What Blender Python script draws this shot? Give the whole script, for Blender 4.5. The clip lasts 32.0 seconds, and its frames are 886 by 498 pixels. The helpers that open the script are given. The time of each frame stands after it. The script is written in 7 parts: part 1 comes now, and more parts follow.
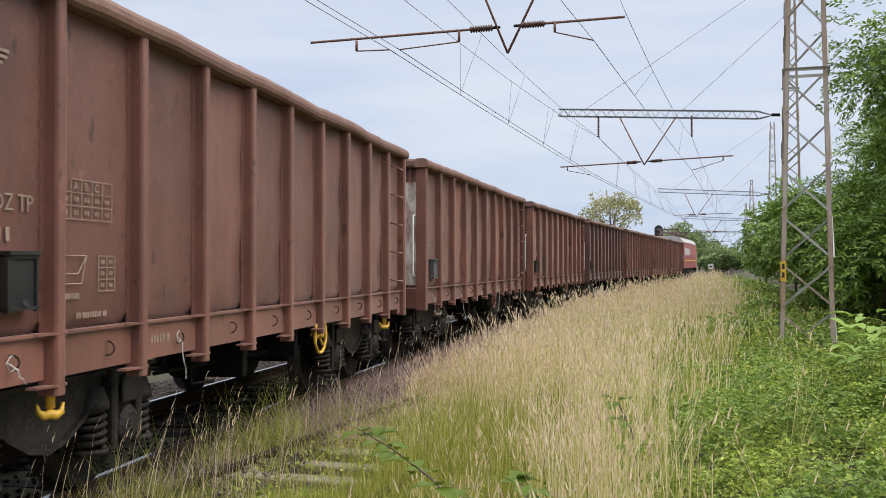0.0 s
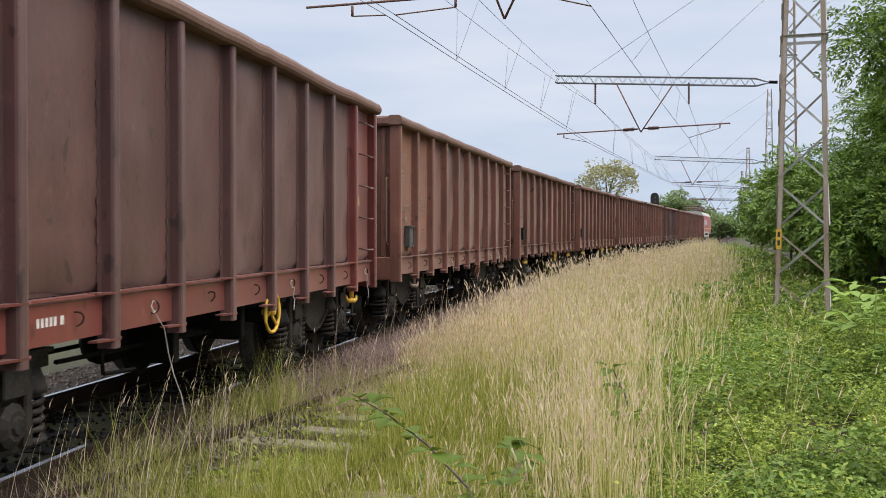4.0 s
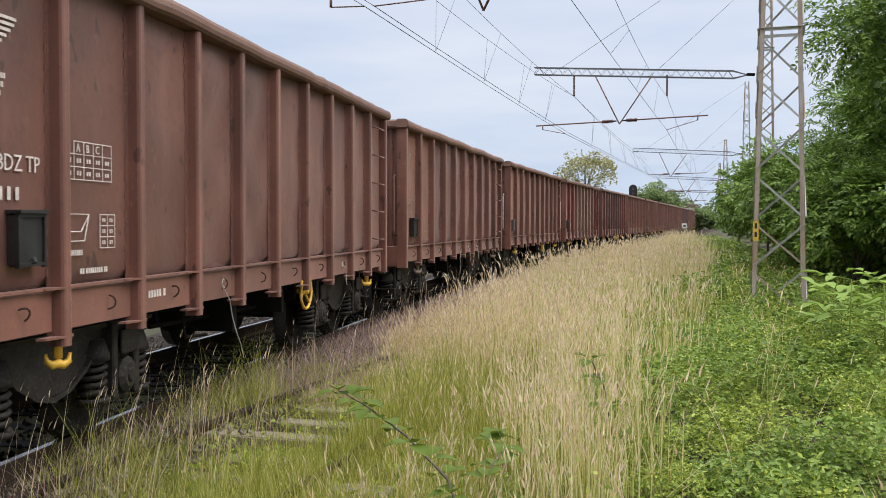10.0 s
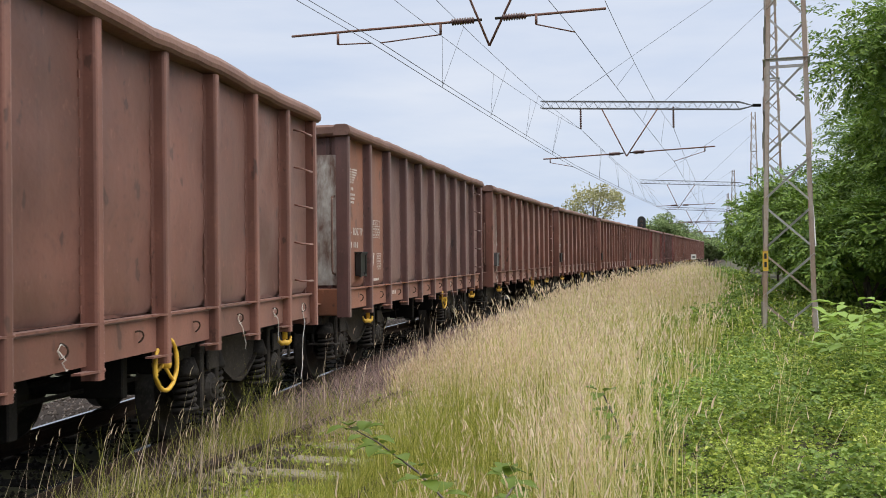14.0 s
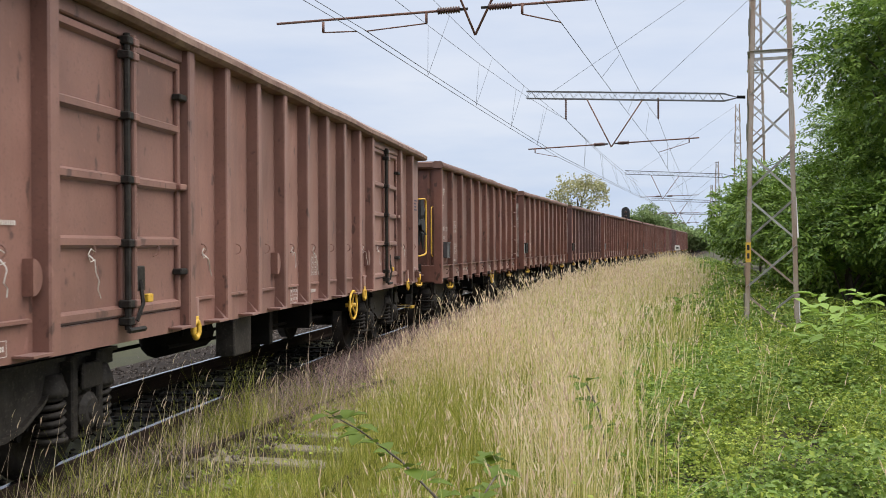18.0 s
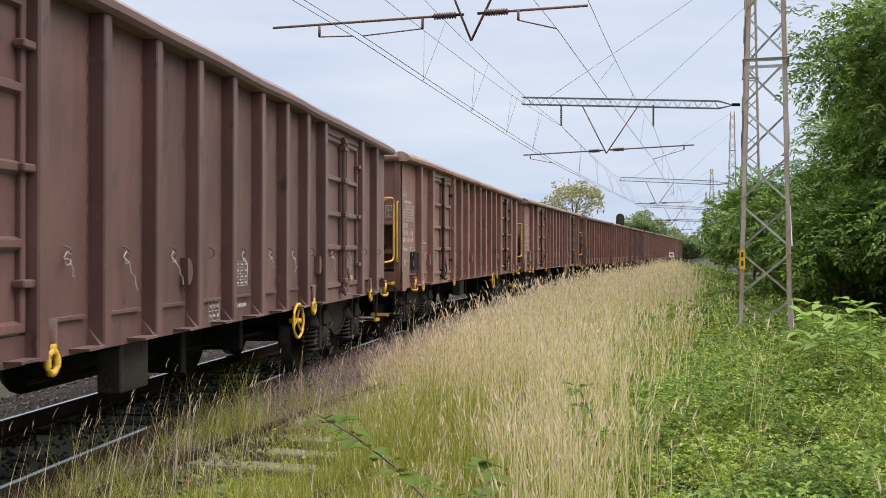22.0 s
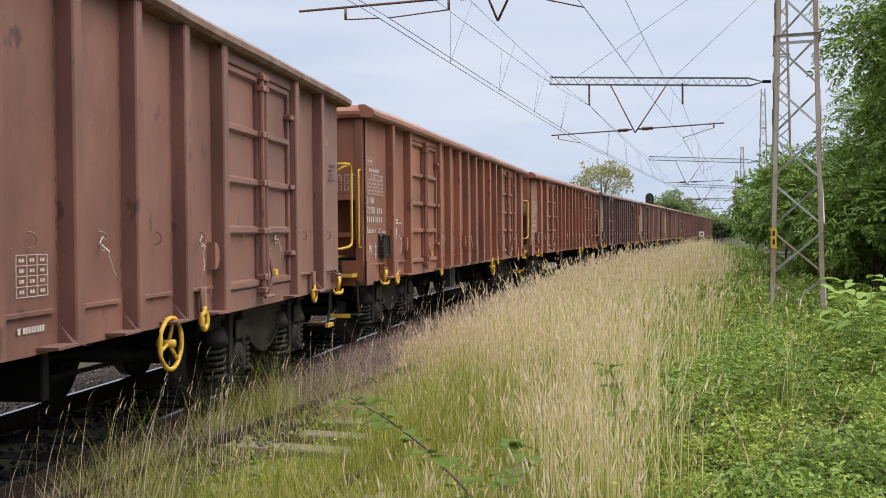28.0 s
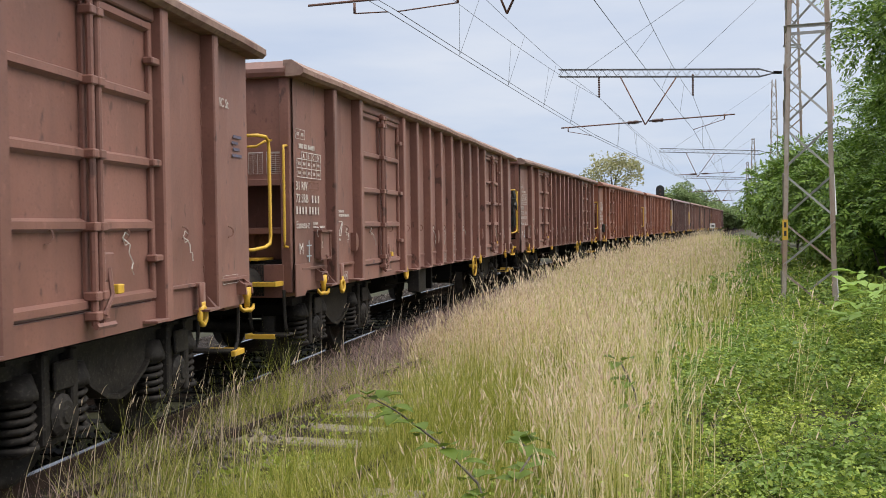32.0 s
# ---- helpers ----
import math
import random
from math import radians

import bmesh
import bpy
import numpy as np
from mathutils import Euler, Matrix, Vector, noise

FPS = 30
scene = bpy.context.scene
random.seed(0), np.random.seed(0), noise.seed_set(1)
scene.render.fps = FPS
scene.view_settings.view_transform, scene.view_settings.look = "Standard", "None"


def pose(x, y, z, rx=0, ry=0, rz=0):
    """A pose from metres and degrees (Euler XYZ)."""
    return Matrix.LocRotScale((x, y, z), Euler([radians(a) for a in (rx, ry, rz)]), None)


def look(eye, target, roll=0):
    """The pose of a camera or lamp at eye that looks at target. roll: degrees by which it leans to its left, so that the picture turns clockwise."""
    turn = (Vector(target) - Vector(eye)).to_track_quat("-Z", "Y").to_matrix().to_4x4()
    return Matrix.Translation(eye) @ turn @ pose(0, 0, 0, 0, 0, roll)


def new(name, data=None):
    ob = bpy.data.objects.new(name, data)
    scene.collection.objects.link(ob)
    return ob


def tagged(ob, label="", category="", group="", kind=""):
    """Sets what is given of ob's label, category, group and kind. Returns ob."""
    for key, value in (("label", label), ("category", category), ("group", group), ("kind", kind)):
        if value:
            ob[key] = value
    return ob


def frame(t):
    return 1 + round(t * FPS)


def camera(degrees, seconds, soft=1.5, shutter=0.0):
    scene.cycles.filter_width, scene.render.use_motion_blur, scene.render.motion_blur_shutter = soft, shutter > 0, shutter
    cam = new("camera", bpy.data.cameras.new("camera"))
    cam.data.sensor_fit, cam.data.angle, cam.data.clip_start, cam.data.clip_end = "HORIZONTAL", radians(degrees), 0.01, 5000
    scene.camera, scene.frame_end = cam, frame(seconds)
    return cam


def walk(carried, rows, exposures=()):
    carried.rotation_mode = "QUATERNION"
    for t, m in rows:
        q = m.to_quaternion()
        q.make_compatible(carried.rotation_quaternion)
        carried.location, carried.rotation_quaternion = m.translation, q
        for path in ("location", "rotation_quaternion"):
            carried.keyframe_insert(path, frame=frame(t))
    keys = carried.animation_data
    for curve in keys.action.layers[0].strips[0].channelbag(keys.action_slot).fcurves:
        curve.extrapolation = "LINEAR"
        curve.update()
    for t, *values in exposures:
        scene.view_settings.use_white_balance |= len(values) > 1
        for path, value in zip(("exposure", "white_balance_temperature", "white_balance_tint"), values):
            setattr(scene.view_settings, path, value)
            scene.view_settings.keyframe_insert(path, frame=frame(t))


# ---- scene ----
# --- the camera: held in one spot beside the line, turning a little with the breath
EYE_Z = 1.595
LENS = 47.97
cam = camera(LENS, 32.0, 0.9, 0.06)
AIM = [
    (0, -7.333, 0.800, -0.033),
    (0.5, -7.475, 0.236, -0.011),
    (1, -7.745, -0.203, -0.078),
    (1.5, -7.765, -0.562, 0.070),
    (2, -7.703, -0.791, 0.177),
    (2.5, -7.504, -0.929, 0.246),
    (3, -7.356, -0.982, 0.235),
    (3.5, -7.225, -1.025, 0.156),
    (5.5, -6.697, -1.271, 0.079),
    (6, -6.543, -1.221, 0.084),
    (6.5, -6.412, -1.217, 0.079),
    (7, -6.312, -1.204, 0.092),
    (7.5, -6.221, -1.230, 0.106),
    (8, -6.105, -1.285, 0.112),
    (8.5, -5.911, -1.463, 0.259),
    (9, -5.740, -1.532, 0.224),
    (9.5, -5.789, -1.530, 0.219),
    (10, -5.901, -1.563, 0.065),
    (10.5, -6.010, -1.517, 0.068),
    (11, -6.053, -1.467, 0.001),
    (11.5, -6.052, -1.347, -0.073),
    (12, -6.260, -0.920, -0.229),
    (12.5, -6.490, -0.373, -0.357),
    (13, -6.530, -0.041, -0.489),
    (13.5, -6.465, 0.216, -0.557),
    (14, -6.402, 0.399, -0.633),
    (14.5, -6.333, 0.491, -0.638),
    (16.5, -5.736, -0.306, -0.527),
    (17, -5.697, -0.325, -0.427),
    (17.5, -5.623, -0.278, -0.331),
    (18, -5.511, -0.214, -0.282),
    (18.5, -5.385, -0.162, -0.160),
    (19, -5.301, -0.066, -0.156),
    (19.5, -5.275, -0.011, -0.093),
    (20, -5.250, 0.018, -0.010),
    (20.5, -5.271, 0.048, -0.049),
    (21, -5.252, 0.067, 0.066),
    (21.5, -5.208, 0.127, 0.076),
    (22, -5.195, 0.082, 0.128),
    (22.5, -5.184, 0.027, 0.060),
    (23, -5.205, 0.007, 0.021),
    (23.5, -5.224, -0.019, 0.044),
    (24, -5.283, -0.039, 0.012),
    (24.5, -5.368, -0.077, 0.081),
    (25, -5.300, -0.199, 0.107),
    (25.5, -5.268, -0.280, 0.087),
    (27.5, -6.626, -0.894, -0.363),
    (28, -6.844, -0.961, -0.465),
    (28.5, -7.007, -1.020, -0.566),
    (29, -7.048, -1.122, -0.601),
    (29.5, -7.130, -1.163, -0.753),
    (30, -7.288, -1.268, -0.838),
    (30.5, -7.442, -1.288, -0.931),
    (31, -7.538, -1.329, -0.926),
    (31.5, -7.508, -1.374, -0.929),
    (32, -7.444, -1.328, -0.805),
]


def aim(yaw, pitch, roll):
    """A camera pose at the eye: yaw to the right of +y, pitch up, roll, in degrees."""
    a, b = radians(yaw), radians(pitch)
    way = Vector((math.sin(a) * math.cos(b), math.cos(a) * math.cos(b), math.sin(b)))
    eye = Vector((0, 0, EYE_Z))
    return look(eye, eye + way, roll)


walk(cam, [(t, aim(a, b, c)) for t, a, b, c in AIM], [(0, 0.21), (3, 0.18), (6, 0.19), (8, 0.23), (9, 0.36), (10, 0.24), (12, 0.14), (14, 0.22), (18, 0.24), (24, 0.25), (28, 0.2), (31, 0.15), (32, 0.16)])

# --- world, sun
SUN_UP, SUN_TURN = radians(48), radians(82)
world = bpy.data.worlds.new("overcast_sky")
scene.world = world
world.use_nodes = True


def sky_nodes():
    nt = world.node_tree
    nt.nodes.clear()
    n = nt.nodes.new
    out, bg, bg2, add = n("ShaderNodeOutputWorld"), n("ShaderNodeBackground"), n("ShaderNodeBackground"), n("ShaderNodeMixShader")
    sky = n("ShaderNodeTexSky")
    sky.sky_type, sky.sun_disc = "NISHITA", False
    sky.sun_elevation, sky.sun_rotation = SUN_UP, SUN_TURN
    sky.air_density, sky.dust_density = 1.0, 2.0
    bg.inputs[1].default_value = 0.10
    tc, mp = n("ShaderNodeTexCoord"), n("ShaderNodeMapping")
    mp.inputs["Scale"].default_value = (1.0, 1.0, 5.5)
    n1, n2 = n("ShaderNodeTexNoise"), n("ShaderNodeTexNoise")
    n1.inputs["Scale"].default_value, n1.inputs["Detail"].default_value, n1.inputs["Roughness"].default_value = 2.2, 6, 0.55
    n2.inputs["Scale"].default_value, n2.inputs["Detail"].default_value = 6.0, 5
    sep = n("ShaderNodeSeparateXYZ")
    up = n("ShaderNodeValToRGB")     # cloud cover by height over the horizon
    up.color_ramp.elements[0].position, up.color_ramp.elements[0].color = 0.0, (0.56, 0.68, 0.87, 1)
    up.color_ramp.elements[1].position, up.color_ramp.elements[1].color = 0.30, (0.56, 0.64, 0.80, 1)
    e = up.color_ramp.elements.new(0.06)
    e.color = (0.46, 0.58, 0.80, 1)
    e = up.color_ramp.elements.new(0.16)
    e.color = (0.54, 0.63, 0.81, 1)
    ramp = n("ShaderNodeValToRGB")
    ramp.color_ramp.elements[0].position, ramp.color_ramp.elements[0].color = 0.33, (0, 0, 0, 1)
    ramp.color_ramp.elements[1].position, ramp.color_ramp.elements[1].color = 0.70, (1, 1, 1, 1)
    mixn, mixc = n("ShaderNodeMix"), n("ShaderNodeMix")
    mixn.data_type, mixc.data_type = "FLOAT", "RGBA"
    mixn.inputs[0].default_value = 0.35
    mixc.inputs[7].default_value = (0.75, 0.79, 0.88, 1)
    ln = nt.links.new
    ln(tc.outputs["Generated"], mp.inputs[0])
    ln(tc.outputs["Generated"], sep.inputs[0])
    ln(mp.outputs[0], n1.inputs["Vector"])
    ln(mp.outputs[0], n2.inputs["Vector"])
    ln(n1.outputs[0], mixn.inputs[2])
    ln(n2.outputs[0], mixn.inputs[3])
    ln(mixn.outputs[0], ramp.inputs[0])
    ln(sep.outputs[2], up.inputs[0])
    ln(ramp.outputs[0], mixc.inputs[0])
    ln(up.outputs[0], mixc.inputs[6])
    # an overcast sky is brightest overhead
    mr, vm = n("ShaderNodeValToRGB"), n("ShaderNodeVectorMath")
    mr.color_ramp.elements[0].position, mr.color_ramp.elements[0].color = 0.28, (1, 1, 1, 1)
    mr.color_ramp.elements[1].position, mr.color_ramp.elements[1].color = 0.85, (4.0, 3.65, 3.1, 1)
    vm.operation = "MULTIPLY"
    ln(sep.outputs[2], mr.inputs[0])
    ln(mixc.outputs[2], vm.inputs[0])
    ln(mr.outputs[0], vm.inputs[1])
    ln(vm.outputs[0], bg2.inputs[0])
    bg2.inputs[1].default_value = 0.95
    ln(sky.outputs[0], bg.inputs[0])
    add.inputs[0].default_value = 0.88
    ln(bg.outputs[0], add.inputs[1])
    ln(bg2.outputs[0], add.inputs[2])
    ln(add.outputs[0], out.inputs[0])


sky_nodes()
sun = new("sun", bpy.data.lights.new("sun", "SUN"))
sun.data.energy, sun.data.angle, sun.data.color = 1.5, radians(35), (1.0, 0.94, 0.86)
SUN_WAY = Vector((math.sin(SUN_TURN) * math.cos(SUN_UP), math.cos(SUN_TURN) * math.cos(SUN_UP), math.sin(SUN_UP)))
sun.matrix_world = look(SUN_WAY * 60, (0, 0, 0))


# --- materials
def shader(name, rough=0.7, metal=0.0):
    m = bpy.data.materials.new(name)
    m.use_nodes = True
    b = m.node_tree.nodes["Principled BSDF"]
    b.inputs["Roughness"].default_value, b.inputs["Metallic"].default_value = rough, metal
    return m, m.node_tree, b


def mottled(name, cols, scale=3.0, rough=0.7, metal=0.0, bump=0.2, fine=40.0, stretch=(1, 1, 1), vary=0.12, streak=0.0, streak_col=(0.05, 0.03, 0.02), scuff=0.0):
    """A worn surface: two colours in patches, a third in small spots, fine relief, and a small change from piece to piece."""
    m, nt, b = shader(name, rough, metal)
    n, ln = nt.nodes.new, nt.links.new
    tc, mp = n("ShaderNodeTexCoord"), n("ShaderNodeMapping")
    mp.inputs["Scale"].default_value = stretch
    oi = n("ShaderNodeObjectInfo")
    sh = n("ShaderNodeVectorMath")
    sh.operation = "MULTIPLY_ADD"
    cmb = n("ShaderNodeCombineXYZ")
    for i in range(3):
        ln(oi.outputs["Random"], cmb.inputs[i])
    sh.inputs[1].default_value = (17.0, 23.0, 31.0)
    ln(cmb.outputs[0], sh.inputs[0])
    ln(tc.outputs["Object"], sh.inputs[2])
    ln(sh.outputs[0], mp.inputs[0])
    a, c = n("ShaderNodeTexNoise"), n("ShaderNodeTexNoise")
    a.inputs["Scale"].default_value, a.inputs["Detail"].default_value, a.inputs["Roughness"].default_value = scale, 6, 0.62
    c.inputs["Scale"].default_value, c.inputs["Detail"].default_value = fine, 4
    ln(mp.outputs[0], a.inputs["Vector"])
    ln(mp.outputs[0], c.inputs["Vector"])
    r1, r2 = n("ShaderNodeValToRGB"), n("ShaderNodeValToRGB")
    r1.color_ramp.elements[0].position, r1.color_ramp.elements[0].color = 0.35, (*cols[0], 1)
    r1.color_ramp.elements[1].position, r1.color_ramp.elements[1].color = 0.68, (*cols[1], 1)
    r2.color_ramp.elements[0].position, r2.color_ramp.elements[1].position = 0.56, 0.72
    ln(a.outputs[0], r1.inputs[0])
    ln(c.outputs[0], r2.inputs[0])
    mx = n("ShaderNodeMix")
    mx.data_type = "RGBA"
    mx.inputs[7].default_value = (*cols[2], 1)
    ln(r1.outputs[0], mx.inputs[6])
    k = n("ShaderNodeMath")
    k.operation = "MULTIPLY"
    k.inputs[1].default_value = 0.55
    ln(r2.outputs[0], k.inputs[0])
    ln(k.outputs[0], mx.inputs[0])
    last = mx.outputs[2]
    if streak:
        mp2, w = n("ShaderNodeMapping"), n("ShaderNodeTexNoise")
        mp2.inputs["Scale"].default_value = (4, 4, 0.45)
        w.inputs["Scale"].default_value, w.inputs["Detail"].default_value = 1.6, 5
        ln(sh.outputs[0], mp2.inputs[0])
        ln(mp2.outputs[0], w.inputs["Vector"])
        r3 = n("ShaderNodeValToRGB")
        r3.color_ramp.elements[0].position, r3.color_ramp.elements[1].position = 0.50, 0.72
        ln(w.outputs[0], r3.inputs[0])
        k3 = n("ShaderNodeMath")
        k3.operation = "MULTIPLY"
        k3.inputs[1].default_value = streak
        ln(r3.outputs[0], k3.inputs[0])
        m3 = n("ShaderNodeMix")
        m3.data_type = "RGBA"
        m3.inputs[7].default_value = (*streak_col, 1)
        ln(k3.outputs[0], m3.inputs[0])
        ln(last, m3.inputs[6])
        last = m3.outputs[2]
    if scuff:
        b.inputs["Sheen Weight"].default_value, b.inputs["Sheen Roughness"].default_value = 0.36, 0.36
        b.inputs["Sheen Tint"].default_value = (1.0, 0.80, 0.74, 1)
        mp4, w4, w5, w6 = n("ShaderNodeMapping"), n("ShaderNodeTexNoise"), n("ShaderNodeTexNoise"), n("ShaderNodeTexNoise")
        w6.inputs["Scale"].default_value, w6.inputs["Detail"].default_value = 1.5, 5
        mp4.inputs["Scale"].default_value = (5, 5, 2.6)
        w4.inputs["Scale"].default_value, w4.inputs["Detail"].default_value, w4.inputs["Roughness"].default_value = 2.4, 9, 0.72
        w5.inputs["Scale"].default_value, w5.inputs["Detail"].default_value = 0.9, 4
        ln(sh.outputs[0], mp4.inputs[0])
        ln(mp4.outputs[0], w4.inputs["Vector"])
        ln(mp4.outputs[0], w6.inputs["Vector"])
        ln(sh.outputs[0], w5.inputs["Vector"])
        mp7, w7 = n("ShaderNodeMapping"), n("ShaderNodeTexNoise")
        mp7.inputs["Scale"].default_value = (6, 6, 0.32)
        w7.inputs["Scale"].default_value, w7.inputs["Detail"].default_value, w7.inputs["Roughness"].default_value = 1.1, 7, 0.6
        ln(sh.outputs[0], mp7.inputs[0])
        ln(mp7.outputs[0], w7.inputs["Vector"])
        for tex, lo, hi, amount, col in ((w7, 0.60, 0.80, 0.30, [c * 0.95 + a for c, a in zip(cols[1], (0.06, 0.045, 0.034))]), (w5, 0.42, 0.66, 0.6, [c * 0.55 for c in cols[0]]), (w4, 0.60, 0.66, scuff * 1.6, [min(1, c * 1.3 + 0.02) for c in cols[1]]), (w6, 0.645, 0.69, 0.75, [c * 0.40 for c in cols[2]])):
            r4, k4, m4 = n("ShaderNodeMapRange"), n("ShaderNodeMath"), n("ShaderNodeMix")
            r4.inputs[1].default_value, r4.inputs[2].default_value = lo, hi
            k4.operation, m4.data_type = "MULTIPLY", "RGBA"
            k4.inputs[1].default_value = amount
            m4.inputs[7].default_value = (*col, 1)
            ln(tex.outputs[0], r4.inputs[0])
            ln(r4.outputs[0], k4.inputs[0])
            ln(k4.outputs[0], m4.inputs[0])
            ln(last, m4.inputs[6])
            last = m4.outputs[2]
    hs = n("ShaderNodeHueSaturation")
    mr = n("ShaderNodeMapRange")
    mr.inputs[3].default_value, mr.inputs[4].default_value = 1 - vary, 1 + vary
    ln(oi.outputs["Random"], mr.inputs[0])
    ln(mr.outputs[0], hs.inputs["Value"])
    ln(last, hs.inputs["Color"])
    ln(hs.outputs[0], b.inputs["Base Color"])
    rr = n("ShaderNodeMapRange")
    rr.inputs[3].default_value, rr.inputs[4].default_value = rough - 0.12, min(1, rough + 0.12)
    ln(a.outputs[0], rr.inputs[0])
    ln(rr.outputs[0], b.inputs["Roughness"])
    if bump:
        bp = n("ShaderNodeBump")
        bp.inputs["Strength"].default_value, bp.inputs["Distance"].default_value = bump, 0.01
        ln(c.outputs[0], bp.inputs["Height"])
        ln(bp.outputs[0], b.inputs["Normal"])
    return m


def leafy(name, cols, rough=0.55, through_light=0.25):
    """Leaves and blades: the colour changes from island to island."""
    m, nt, b = shader(name, rough)
    n, ln = nt.nodes.new, nt.links.new
    g, r = n("ShaderNodeNewGeometry"), n("ShaderNodeValToRGB")
    ln(g.outputs["Random Per Island"], r.inputs[0])
    el = r.color_ramp.elements
    el[0].color, el[1].color = (*cols[0], 1), (*cols[-1], 1)
    for i, c in enumerate(cols[1:-1]):
        e = el.new((i + 1) / (len(cols) - 1))
        e.color = (*c, 1)
    ln(r.outputs[0], b.inputs["Base Color"])
    tr, mx, out = n("ShaderNodeBsdfTranslucent"), n("ShaderNodeMixShader"), nt.nodes["Material Output"]
    ln(r.outputs[0], tr.inputs[0])
    mx.inputs[0].default_value = through_light
    ln(b.outputs[0], mx.inputs[1])
    ln(tr.outputs[0], mx.inputs[2])
    ln(mx.outputs[0], out.inputs[0])
    b.inputs["Specular IOR Level"].default_value = 0.25
    return m


def plain(name, col, rough=0.6, metal=0.0):
    m, nt, b = shader(name, rough, metal)
    b.inputs["Base Color"].default_value = (*col, 1)
    return m


# darker versions of the brown and purple paints, for panels and end walls
DARK_BROWN = mottled("darker_brown_sheet", [(0.125, 0.052, 0.038), (0.175, 0.072, 0.051), (0.080, 0.035, 0.027)], 1.3, 0.52, bump=0.25, fine=14, streak=0.22, streak_col=(0.060, 0.030, 0.025), scuff=0.30)
DARK_PURPLE = mottled("darker_purple_sheet", [(0.098, 0.044, 0.037), (0.135, 0.060, 0.049), (0.065, 0.032, 0.028)], 1.3, 0.48, bump=0.25, fine=14, streak=0.22, streak_col=(0.048, 0.028, 0.025), scuff=0.25)
BROWN = mottled("brown_paint", [(0.165, 0.066, 0.045), (0.215, 0.087, 0.060), (0.11, 0.045, 0.032)], 2.2, 0.55, bump=0.12, streak=0.45, streak_col=(0.09, 0.045, 0.036), scuff=0.25)
DULL = mottled("dull_brown_paint", [(0.205, 0.098, 0.074), (0.25, 0.124, 0.096), (0.13, 0.064, 0.05)], 2.2, 0.55, bump=0.10, streak=0.35, streak_col=(0.12, 0.06, 0.049), scuff=0.2)
OXIDE = mottled("faded_oxide_paint", [(0.20, 0.086, 0.062), (0.245, 0.108, 0.08), (0.13, 0.056, 0.042)], 2.2, 0.55, bump=0.10, streak=0.35, streak_col=(0.12, 0.054, 0.042), scuff=0.2)
PURPLE = mottled("purple_brown_paint", [(0.106, 0.050, 0.044), (0.140, 0.065, 0.056), (0.075, 0.038, 0.035)], 2.2, 0.5, bump=0.12, streak=0.4, scuff=0.25)
GREYBR = mottled("grey_brown_paint", [(0.175, 0.092, 0.066), (0.22, 0.122, 0.090), (0.115, 0.062, 0.046)], 2.0, 0.65, bump=0.15, streak=0.5, streak_col=(0.19, 0.125, 0.095), scuff=0.35)
RUST = mottled("orange_rust_paint", [(0.19, 0.068, 0.034), (0.25, 0.088, 0.040), (0.11, 0.045, 0.03)], 2.5, 0.7, bump=0.2, streak=0.5, streak_col=(0.12, 0.055, 0.035), scuff=0.4)
RED = mottled("red_oxide_paint", [(0.150, 0.032, 0.026), (0.19, 0.045, 0.035), (0.11, 0.035, 0.03)], 2.0, 0.34, bump=0.06, streak=0.35, streak_col=(0.11, 0.035, 0.03), scuff=0.3)
ORANGE = mottled("faded_orange_paint", [(0.25, 0.085, 0.045), (0.30, 0.11, 0.06), (0.17, 0.06, 0.04)], 2.0, 0.6, bump=0.1, streak=0.45, streak_col=(0.16, 0.055, 0.04), scuff=0.25)
RIM = mottled("worn_rim_steel", [(0.145, 0.070, 0.050), (0.195, 0.105, 0.077), (0.08, 0.043, 0.034)], 6.0, 0.65, bump=0.4, fine=25)
RIM_DUST = mottled("dusty_rim_paint", [(0.16, 0.082, 0.062), (0.30, 0.20, 0.155), (0.09, 0.05, 0.04)], 5.5, 0.7, bump=0.4, fine=14)
BUFF = mottled("faded_yellow_mark", [(0.42, 0.27, 0.09), (0.50, 0.34, 0.12), (0.25, 0.14, 0.06)], 12, 0.7, bump=0.0, vary=0.05)
# near-black: the shade under the wagons is put into this greasy colour
DARK = mottled("greasy_shade_black_steel", [(0.005, 0.0045, 0.004), (0.009, 0.008, 0.007), (0.016, 0.013, 0.011)], 5.0, 0.7, 0.0, bump=0.3)
GREASE = mottled("dusty_dark_iron", [(0.018, 0.016, 0.0145), (0.042, 0.037, 0.033), (0.090, 0.076, 0.064)], 7.0, 0.6, bump=0.3)
YELLOW = mottled("yellow_paint", [(0.62, 0.36, 0.035), (0.70, 0.43, 0.05), (0.30, 0.17, 0.05)], 8.0, 0.5, bump=0.1, vary=0.05)
WHITE = mottled("white_paint", [(0.62, 0.60, 0.57), (0.74, 0.73, 0.70), (0.4, 0.34, 0.30)], 9.0, 0.6, bump=0.05, vary=0.05)
CHALK = mottled("faded_white_lettering", [(0.50, 0.44, 0.40), (0.68, 0.63, 0.59), (0.28, 0.19, 0.15)], 14.0, 0.75, bump=0.0, vary=0.06)
OLDINK = mottled("worn_buff_lettering", [(0.23, 0.16, 0.12), (0.34, 0.26, 0.20), (0.16, 0.09, 0.07)], 14.0, 0.8, bump=0.0, vary=0.06)
BLACK = mottled("black_enamel", [(0.010, 0.010, 0.010), (0.022, 0.022, 0.022), (0.03, 0.028, 0.026)], 6, 0.5, bump=0.1)
WIRE_TIE = mottled("pale_tie_wire", [(0.45, 0.42, 0.38), (0.6, 0.57, 0.53), (0.3, 0.26, 0.22)], 9, 0.5, bump=0.0)
